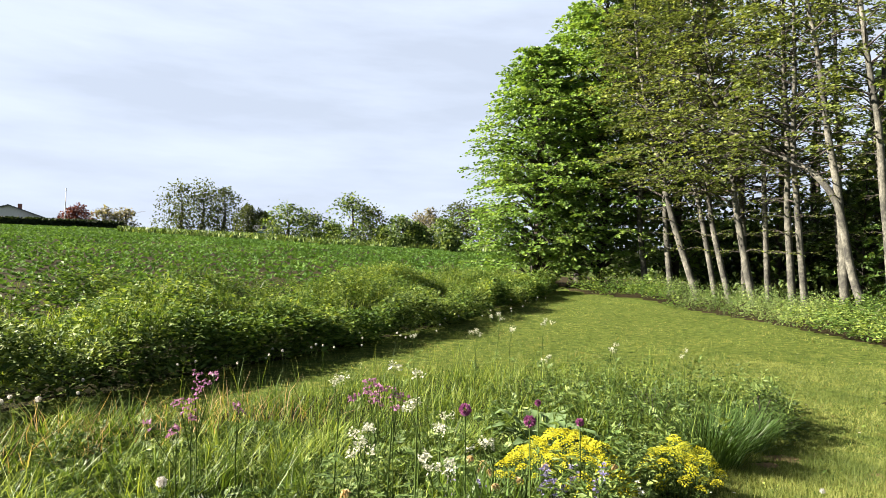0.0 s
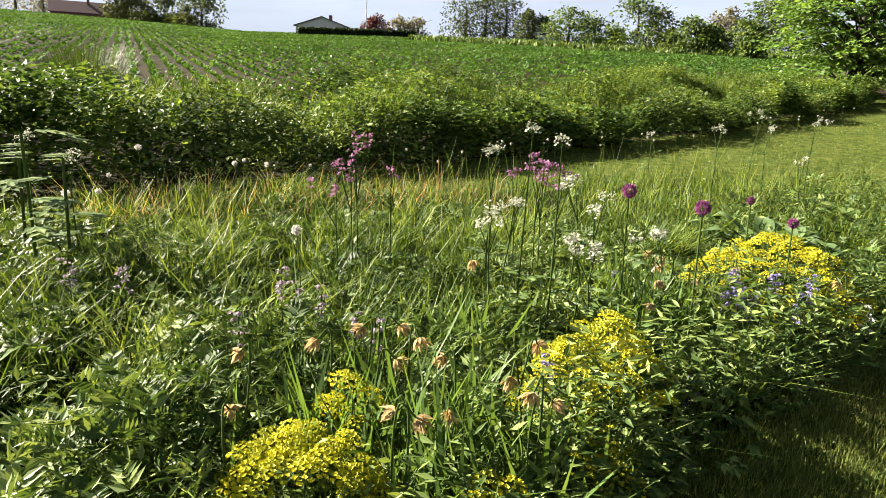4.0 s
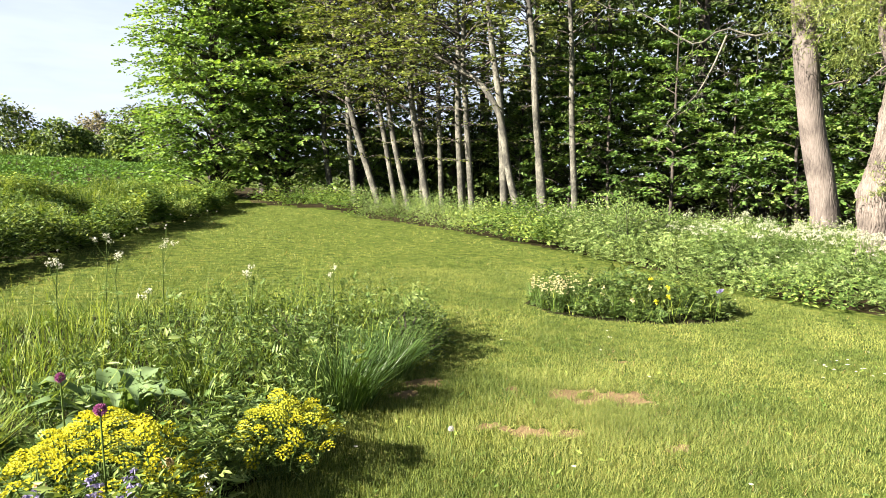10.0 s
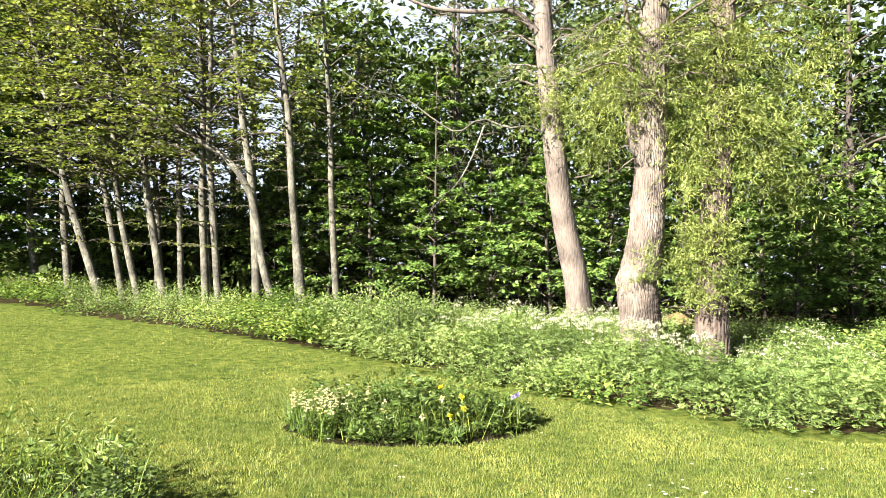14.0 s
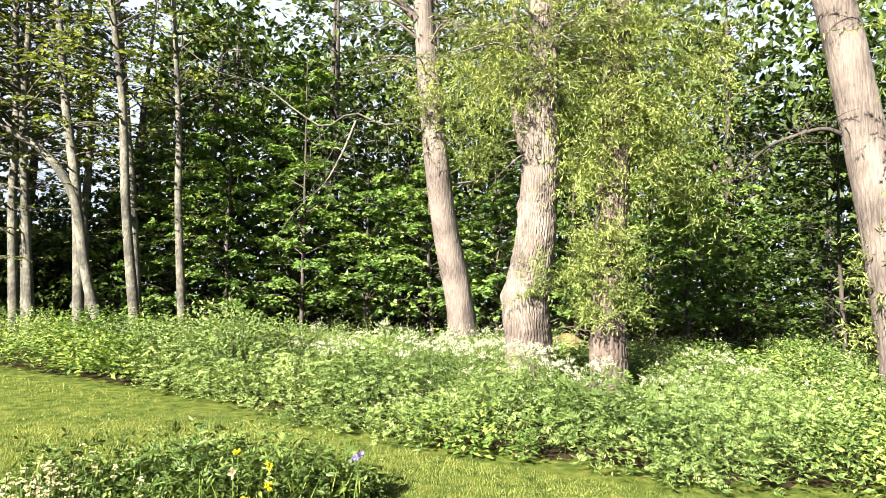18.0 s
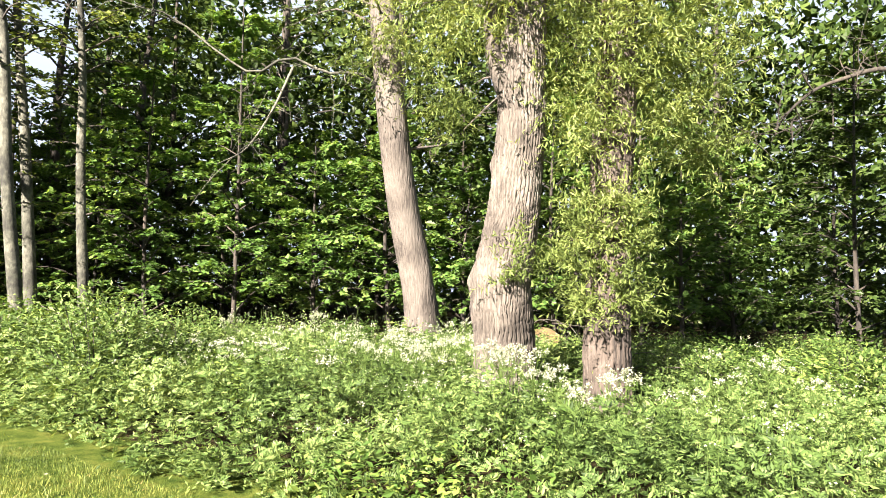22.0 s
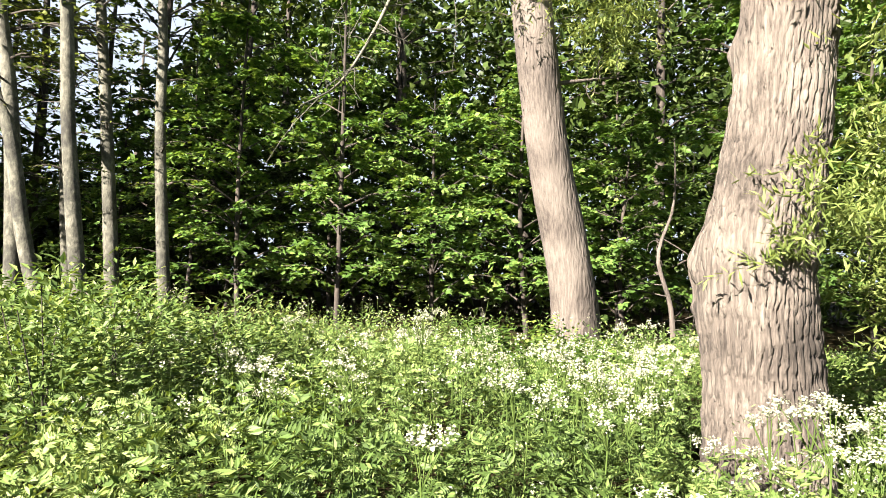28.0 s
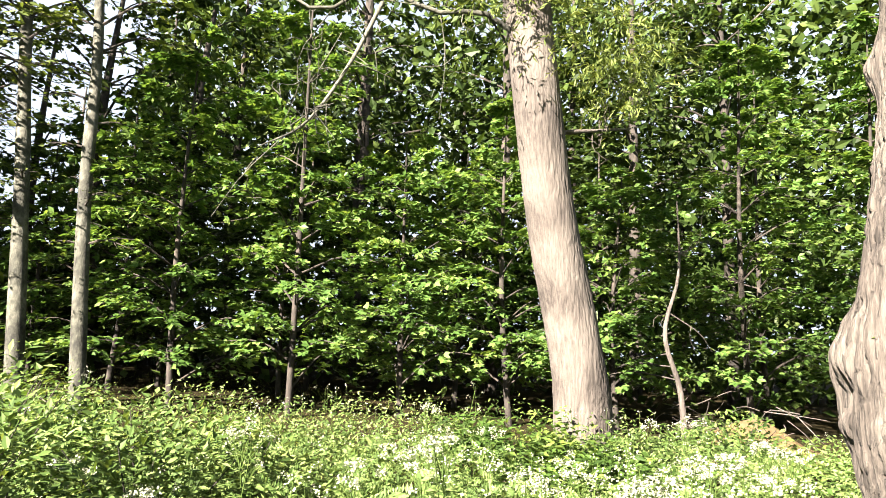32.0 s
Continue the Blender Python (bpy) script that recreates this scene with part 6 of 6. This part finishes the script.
# hogweed at the back of the bed
for hx, hy, hz in [(-2.05, 1.75, 0.92), (-1.9, 1.85, 0.8), (-2.6, 1.9, 0.78)]:
    foot = foot_of(hx, hy)
    top = thing("hogweed", "tall hogweed stem with pale divided leaves", "plant", "hogweeds", at=tuple(foot))
    tip = np.array([hx + rng.normal(0, 0.04), hy, hz])
    piece("stem", stem_mesh([foot, (foot + tip) / 2 + [0.01, 0, 0], tip], 0.011, None, 12, 8), top)
    for k in range(5):
        b = Batch()
        u = 0.45 + 0.55 * k / 4
        c = foot + (tip - foot) * u
        a = rng.uniform(0, 6.28)
        o = np.array([math.cos(a), math.sin(a), 0.25])
        for t in np.linspace(0.25, 1, 5):
            q = c + o * 0.24 * t + [0, 0, -0.1 * t * t]
            for s in (-1, 0, 1):
                b.leaves(q[None], np.array([[math.cos(a + s * 0.9), math.sin(a + s * 0.9), -0.1]]), np.array([[0, 0, 1.0]]), 0.10, 0.045, 0.1)
        piece("leaf", b.mesh("leaf", PARSLEY), top)

# small bed: cream, yellow and blue flowers
for k in range(46):
    u, w = rng.normal(0, 0.24), rng.normal(0, 0.20)
    p = (5.32 + u, 8.95 + w)
    if inside(np.array([p[0]]), np.array([p[1]]), SMALL_BED)[0]:
        bluebell(p[0], p[1], float(ground_z(*p)) + rng.uniform(0.28, 0.42), CREAM, 6)
for fx, fy, fz, mat in [(6.34, 8.43, 0.5, YELLOW), (6.2, 8.2, 0.44, CREAM), (5.95, 8.15, 0.3, CREAM), (6.25, 8.12, 0.28, YELLOW), (6.5, 8.3, 0.42, YELLOW), (6.42, 8.15, 0.33, YELLOW), (7.35, 8.45, 0.35, BLUE), (7.38, 8.55, 0.3, BLUE), (7.3, 8.5, 0.28, BLUE)]:
    foot = foot_of(fx, fy)
    top = thing("bed_flower", "single bright flower in the small bed", "flower", "small bed flowers", at=tuple(foot))
    tip = np.array([fx, fy, fz])
    piece("stem", stem_mesh([foot, (foot + tip) / 2 + [0.01, 0, 0], tip], 0.004), top)
    b = Batch()
    d = unit(rng.normal(0, 1, (16, 3)) + [-0.4, -0.5, 0.5])
    b.leaves(np.tile(tip, (16, 1)), d, scatter(16), 0.04, 0.03, 0.2)
    piece("petals", b.mesh("petals", mat), top)

# daisies and dandelions in the lawn
for k in range(60):
    if k < 26:
        x, y = [(6.94, 6.15), (6.77, 5.89), (7.6, 5.44), (8.17, 5.73), (5.17, 7.28), (7.0, 5.8), (7.7, 5.5), (6.85, 5.95)][k % 8]
        x, y = x + rng.normal(0, 0.1), y + rng.normal(0, 0.1)
    else:
        x, y = rng.uniform(1.8, 8.0), rng.uniform(2.5, 13)
    if inside(np.array([x]), np.array([y]), BED)[0] or inside(np.array([x]), np.array([y]), SMALL_BED)[0]:
        continue
    foot = foot_of(x, y)
    top = thing("daisy", "small white daisy in the mown lawn", "flower", "lawn daisies", at=tuple(foot))
    tip = foot + [0, 0, rng.uniform(0.05, 0.08)]
    piece("stem", stem_mesh([foot, (foot + tip) / 2, tip], 0.0015, None, 4, 4), top)
    b = Batch()
    a = np.linspace(0, 6.28, 14)[:-1]
    b.leaves(np.tile(tip, (13, 1)), np.stack([np.cos(a), np.sin(a), 0.3 + 0 * a], 1), np.tile([[0, 0, 1.0]], (13, 1)), 0.016, 0.007, 0.1)
    piece("petals", b.mesh("petals", PETAL_WHITE), top)

# ---------------------------------------------------------------- dead wood and small things at the wood's edge
def twig_heap(x, y, n, size, label):
    foot = foot_of(x, y)
    top = thing("brush_heap", label, "twigs", at=tuple(foot))
    for k in range(n):
        b = Batch()
        c = foot + rng.normal(0, size, 3) * [1, 1, 0] + [0, 0, abs(rng.normal(0.3, 0.15))]
        d = unit(rng.normal(0, 1, 3) * [1, 1, 0.3]) * rng.uniform(0.3, 0.9)
        b.tube(smooth_line([c - d / 2, c + rng.normal(0, 0.04, 3), c + d / 2], 5), np.linspace(0.008, 0.003, 5), 4)
        piece("twig", b.mesh("twig", BARK_LEAN), top)


foot = foot_of(18.5, 15.0)
v = []
for k in range(11):
    for i in range(28):
        a, q = i * 6.2832 / 28, k / 10
        px, py = foot[0] + math.cos(a) * q * 1.5, foot[1] + math.sin(a) * q * 1.1
        v.append((px, py, float(ground_z(px, py)) - 0.02 + 0.36 * (1 - q * q) ** 1.3 * (1 + 0.35 * float(lumps(px, py, 4.0, 81))) + 0.02 * float(lumps(px, py, 16.0, 82))))
q = [(k * 28 + i, k * 28 + (i + 1) % 28, (k + 1) * 28 + (i + 1) % 28, (k + 1) * 28 + i) for k in range(10) for i in range(28)]
tagged(new("earth_mound", mesh_from("earth_mound", v, q, BARE, True)), "low heap of bare brown earth at the edge of the wood", "earth")

twig_heap(8.6, 17.3, 90, 0.5, "heap of pale dead twigs among the weeds")
twig_heap(18.3, 15.2, 60, 0.6, "low heap of dead brown twigs on bare earth")
twig_heap(15.2, 10.6, 40, 0.5, "dead branches lying behind the willow")


def branch_thing(name, label, pts, r, twigs, mat, leaves=None):
    """A bare branch with side twigs, tied to a tree beside it."""
    top = thing(name, label, "branch", at=tuple(pts[0]))
    line = smooth_line(pts, 18)
    b = Batch()
    b.tube(line, np.linspace(r, r * 0.25, 18), 8)
    piece("limb", b.mesh("limb", mat, True), top)
    for k in range(twigs):
        s = line[int(rng.uniform(3, 17))]
        e = s + unit(rng.normal(0, 1, 3)) * rng.uniform(0.3, 1.2)
        b = Batch()
        b.tube(smooth_line([s, (s + e) / 2 + rng.normal(0, 0.1, 3), e], 6), np.linspace(r * 0.22, 0.003, 6), 5)
        for _ in range(2):
            q = (s + e) / 2
            w = q + unit(rng.normal(0, 1, 3)) * rng.uniform(0.15, 0.5)
            b.tube(smooth_line([q, (q + w) / 2 + rng.normal(0, 0.05, 3), w], 4), np.linspace(0.006, 0.003, 4), 4)
        piece("twig", b.mesh("twig", mat), top)


branch_thing("dead_branch", "bare crooked branch reaching out from the leaning tree", [(13.95, 15.1, 5.2), (13.4, 15.3, 5.5), (12.9, 15.6, 5.45), (12.3, 15.9, 5.65), (11.8, 16.2, 5.3), (11.3, 16.5, 5.6), (10.6, 17.0, 6.2), (9.9, 17.3, 6.3), (9.2, 17.8, 6.9)], 0.034, 20, BARK_ALDER)
branch_thing("dead_branch", "bare hooked branch hanging from the leaning tree", [(12.4, 15.9, 5.5), (12.0, 15.9, 4.6), (11.6, 16.0, 3.9), (11.2, 16.2, 3.6)], 0.028, 12, BARK_ALDER)
branch_thing("dead_branch", "short broken pale branch on the leaning tree", [(14.3, 15.0, 4.2), (14.9, 14.9, 4.35), (15.5, 14.8, 4.5)], 0.035, 3, BARK_LEAN)
branch_thing("dead_branch", "thick dark crooked branch of the pale willow", [(15.7, 7.3, 4.1), (15.45, 7.6, 4.3), (15.2, 8.0, 4.2), (15.0, 8.3, 4.05), (14.9, 8.6, 3.75), (14.95, 8.75, 3.5)], 0.036, 22, BARK_DARK)
branch_thing("willow_bough", "broken furrowed bough of the old willow", [(12.42, 10.82, 3.6), (12.2, 10.95, 4.1), (12.08, 11.02, 4.7), (12.12, 11.0, 5.6), (12.0, 11.1, 7.4)], 0.13, 8, BARK_WILLOW)
branch_thing("tree_bough", "long pale bough reaching out from the leaning tree", [(13.5, 15.2, 7.9), (12.9, 15.5, 8.4), (12.0, 15.9, 8.3), (11.0, 16.5, 8.4), (10.0, 17.0, 8.9)], 0.10, 12, BARK_LEAN)
branch_thing("sapling_stem", "thin bare crooked sapling behind the willow", [(17.4, 15.3, 0.3), (17.3, 15.3, 1.2), (17.1, 15.4, 2.0), (17.5, 15.4, 2.9), (17.5, 15.4, 4.0)], 0.05, 7, BARK_LEAN)

# ---------------------------------------------------------------- far things across the field
ROOF_GREY = plain("grey_roof", (0.07936, 0.07936, 0.08432), 0.8)
ROOF_RED = plain("red_tiles", (0.1091, 0.06944, 0.06448), 0.9)
WALL_WHITE = plain("white_render", (0.4284, 0.4284, 0.4165), 0.8, 0.06)
WALL_BRICK = plain("red_brick", (0.1488, 0.06944, 0.0496), 0.9)
GLASS_DARK = plain("dark_window", (0.01984, 0.0248, 0.02976), 0.15)
HEDGE_DARK = leafy("clipped_hedge", (0.00992, 0.01736, 0.00744), (0.01736, 0.02728, 0.01091), (0.02728, 0.03968, 0.01488), 0.2, 0.7, 0.5)
EYE0 = (1.7, 0.3)


def polar(az, d, lift=0.0):
    """A plan place by its bearing and distance from the start of the walk."""
    x, y = EYE0[0] + d * math.sin(radians(az)), EYE0[1] + d * math.cos(radians(az))
    return np.array([x, y, float(ground_z(x, y)) + lift])


def box_mesh(name, size, mat, at=(0, 0, 0), turn=0.0, bevel=0.0):
    bm = bmesh.new()
    bmesh.ops.create_cube(bm, size=1)
    bmesh.ops.scale(bm, vec=size, verts=bm.verts)
    if bevel:
        bmesh.ops.bevel(bm, geom=bm.edges, offset=bevel, segments=2, affect="EDGES")
    bmesh.ops.transform(bm, matrix=pose(*at, 0, 0, turn), verts=bm.verts)
    me = bpy.data.meshes.new(name)
    bm.to_mesh(me)
    bm.free()
    me.materials.append(mat)
    return me


def house(name, label, at, turn, long, deep, wall_h, roof_h, wall_mat, roof_mat, chimney=0.5):
    """A gabled house with windows and a chimney."""
    top = thing(name, label, "house", at=tuple(at))
    top.rotation_euler = (0, 0, radians(turn))

    def add(nm, me, parent=top):
        ob = new(nm, me)
        ob.parent = parent
        return ob

    v = [(-long / 2, -deep / 2, 0), (long / 2, -deep / 2, 0), (long / 2, deep / 2, 0), (-long / 2, deep / 2, 0)]
    v += [(a, b, wall_h) for a, b, _ in v] + [(-long / 2, 0, wall_h + roof_h), (long / 2, 0, wall_h + roof_h)]
    me = bpy.data.meshes.new("wall")
    me.from_pydata(v, [], [(0, 1, 5, 4), (1, 2, 6, 9, 5), (2, 3, 7, 6), (3, 0, 4, 8, 7)])
    me.materials.append(wall_mat)
    add("wall", me)
    o = 0.4
    for s in (-1, 1):
        t = 0.18
        e = deep / 2 + o
        drop = roof_h * o / (deep / 2)
        r = [(-long / 2 - o, s * e, wall_h - drop), (long / 2 + o, s * e, wall_h - drop), (long / 2 + o, 0, wall_h + roof_h), (-long / 2 - o, 0, wall_h + roof_h)]
        r += [(a, b, c + t) for a, b, c in r]
        me = bpy.data.meshes.new("roof")
        me.from_pydata(r, [], [(0, 1, 2, 3), (4, 5, 6, 7), (0, 1, 5, 4), (1, 2, 6, 5), (3, 0, 4, 7)])
        me.materials.append(roof_mat)
        add("roof", me)
    add("chimney", box_mesh("chimney", (0.6, 0.6, 1.2), WALL_BRICK, (long * (chimney - 0.5), -deep * 0.12, wall_h + roof_h)))
    n = max(2, int(long / 3.2))
    for k in range(n):
        x = (k + 0.5) / n * long - long / 2
        add("window", box_mesh("window", (1.2, 0.1, 1.1), GLASS_DARK, (x, -deep / 2, wall_h * 0.58)))
    return top


p = polar(-47.0, 140)
house("white_house", "white bungalow with a grey roof on the hill", p + [0, 0, -0.3], 128, 8.5, 10.0, 1.7, 1.7, WALL_WHITE, ROOF_GREY, 0.4)
p = polar(-64.3, 200)
house("farmhouse", "long red-roofed farm building beyond the field", p + [0, 0, -0.6], 64, 17, 8, 2.6, 2.6, WALL_BRICK, ROOF_RED, 0.5)

# clipped hedge before the house
a, c = polar(-49.2, 128), polar(-39.7, 128)
top = thing("clipped_hedge", "long dark clipped hedge before the house", "hedge", at=tuple((a + c) / 2))
b = Batch()
m = 5000
u = rng.uniform(0, 1, m)[:, None]
line = a + (c - a) * u
fwd = unit(np.array([a[1] - c[1], c[0] - a[0], 0.0]))
p = line + fwd * rng.uniform(-0.5, 0.5, m)[:, None]
p[:, 2] = ground_z(p[:, 0], p[:, 1]) + rng.uniform(0, 1.25, m)
b.leaves(p, scatter(m), scatter(m), 0.5, 0.4, 0.1)
piece("foliage", b.mesh("foliage", HEDGE_DARK), top)

# flagpole
p = polar(-43.7, 132)
top = thing("flagpole", "white flagpole with a small pennant", "flagpole", at=tuple(p))
b = Batch()
b.tube([p, p + [0, 0, 3], p + [0, 0, 6.6]], [0.09, 0.08, 0.05], 8)
piece("pole", b.mesh("pole", WALL_WHITE, True), top)
b = Batch()
b.tube([p + [0, 0, 6.6], p + [0, 0, 6.68], p + [0, 0, 6.75]], [0.1, 0.12, 0.03], 8)
piece("knob", b.mesh("knob", WALL_WHITE, True), top)


def far_tree(az, d, w, h, mat, name="far_tree", label="distant leafy tree beyond the field", n=56, bare=0.0, per=38, leaf=0.5):
    p = polar(az, d)
    top = thing(name, label, "tree", "trees beyond the field", at=tuple(p))
    b = Batch()
    b.tube(smooth_line([p - [0, 0, 0.2], p + [0.05 * w, 0, h * 0.4], p + [0, 0, h * 0.85]], 8), np.linspace(0.035 * w + 0.08, 0.03, 8), 7)
    for k in range(14 if bare > 0.3 else 0):
        s = p + [0, 0, h * rng.uniform(0.2, 0.6)]
        e = p + np.append(rng.normal(0, 0.3, 2) * w, h * rng.uniform(0.55, 1.0))
        b.tube(smooth_line([s, (s + e) / 2 + [0, 0, 0.1 * h], e], 5), np.linspace(0.07, 0.02, 5), 4)
    piece("trunk", b.mesh("trunk", BARK_DARK), top)
    b = Batch()
    for k in range(n):
        u = rng.uniform(0.04, 1.0)
        reach = w * 0.5 * math.sqrt(max(0.05, 1 - abs(2 * u - 0.85) ** 2.2)) * rng.uniform(0.3, 1.0)
        a2 = rng.uniform(0, 6.28)
        c = p + np.array([math.cos(a2) * reach, math.sin(a2) * reach, h * u])
        s = 0.19 * w * rng.uniform(0.6, 1.2)
        leaf_cluster(b, c, (s, s, s * 0.8), int(per * (1 - bare)), leaf, 0.6)
    piece("crown", b.mesh("crown", mat), top)


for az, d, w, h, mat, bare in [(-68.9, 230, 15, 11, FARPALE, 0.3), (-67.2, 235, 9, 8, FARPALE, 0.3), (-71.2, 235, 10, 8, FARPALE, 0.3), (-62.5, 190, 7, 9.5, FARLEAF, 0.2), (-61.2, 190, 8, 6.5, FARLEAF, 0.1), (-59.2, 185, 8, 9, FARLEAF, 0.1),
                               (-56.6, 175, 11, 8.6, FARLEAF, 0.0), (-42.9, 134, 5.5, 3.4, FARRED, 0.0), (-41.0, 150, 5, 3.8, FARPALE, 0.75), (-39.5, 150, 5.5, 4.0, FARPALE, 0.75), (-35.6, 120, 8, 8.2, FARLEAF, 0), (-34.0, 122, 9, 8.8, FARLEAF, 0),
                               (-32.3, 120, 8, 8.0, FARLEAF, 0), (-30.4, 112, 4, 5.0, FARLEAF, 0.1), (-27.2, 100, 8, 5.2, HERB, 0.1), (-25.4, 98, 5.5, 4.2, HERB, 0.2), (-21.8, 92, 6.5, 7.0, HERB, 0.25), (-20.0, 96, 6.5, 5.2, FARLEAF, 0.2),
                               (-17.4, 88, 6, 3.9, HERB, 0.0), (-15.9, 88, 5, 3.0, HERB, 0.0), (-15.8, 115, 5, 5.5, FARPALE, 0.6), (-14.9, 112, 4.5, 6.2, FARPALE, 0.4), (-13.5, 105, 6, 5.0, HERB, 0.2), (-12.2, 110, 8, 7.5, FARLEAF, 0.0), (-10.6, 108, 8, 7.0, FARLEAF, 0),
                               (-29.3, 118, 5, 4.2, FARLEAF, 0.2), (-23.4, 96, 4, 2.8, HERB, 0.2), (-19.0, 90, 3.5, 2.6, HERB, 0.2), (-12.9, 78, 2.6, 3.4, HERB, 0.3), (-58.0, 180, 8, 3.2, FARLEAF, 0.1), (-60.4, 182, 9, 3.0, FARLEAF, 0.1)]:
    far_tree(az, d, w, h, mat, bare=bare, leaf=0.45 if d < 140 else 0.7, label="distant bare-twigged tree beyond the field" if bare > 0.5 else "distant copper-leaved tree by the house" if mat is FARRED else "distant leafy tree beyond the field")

# rough grass strip at the far side of the field
b = Batch()
m = 8000
az = rng.uniform(-40, -7, m)
d = 84 + rng.uniform(0, 22, m) + np.clip(-az - 25, 0, 20) * 1.1
x, y = EYE0[0] + d * np.sin(np.radians(az)), EYE0[1] + d * np.cos(np.radians(az))
b.blades(at_ground(x, y), unit(rng.normal(0, 0.2, (m, 3)) + [0, 0, 1]), rng.normal(0, 0.5, (m, 3)) * [1, 1, 0.2], rng.uniform(0.4, 1.1, m), 0.32)
stuff("rough_grass", b.mesh("rough_grass", [FERNY]), "rough pale grass strip beyond the crop", "grass")

# van parked among the far bushes
p = polar(-28.8, 112)
top = thing("parked_van", "white and blue van parked among far bushes", "van", at=tuple(p))
VAN_BLUE = plain("blue_paint", (0.0496, 0.124, 0.2728), 0.3)
RUBBER = plain("rubber", (0.01488, 0.01488, 0.01488), 0.8)
for nm, me in (("body", box_mesh("body", (4.2, 1.8, 1.3), WALL_WHITE, (0, 0, 1.35), 0, 0.15)), ("stripe", box_mesh("stripe", (4.24, 1.84, 0.35), VAN_BLUE, (0, 0, 0.85))), ("window", box_mesh("window", (2.6, 1.84, 0.45), GLASS_DARK, (0.5, 0, 1.65)))):
    ob = new(nm, me)
    ob.parent = top
for wx in (-1.3, 1.3):
    for wy in (-0.85, 0.85):
        b = Batch()
        b.tube([(wx, wy - 0.1, 0.35), (wx, wy, 0.35), (wx, wy + 0.1, 0.35)], [0.34, 0.35, 0.34], 14)
        ob = new("wheel", b.mesh("wheel", RUBBER, True))
        ob.parent = top
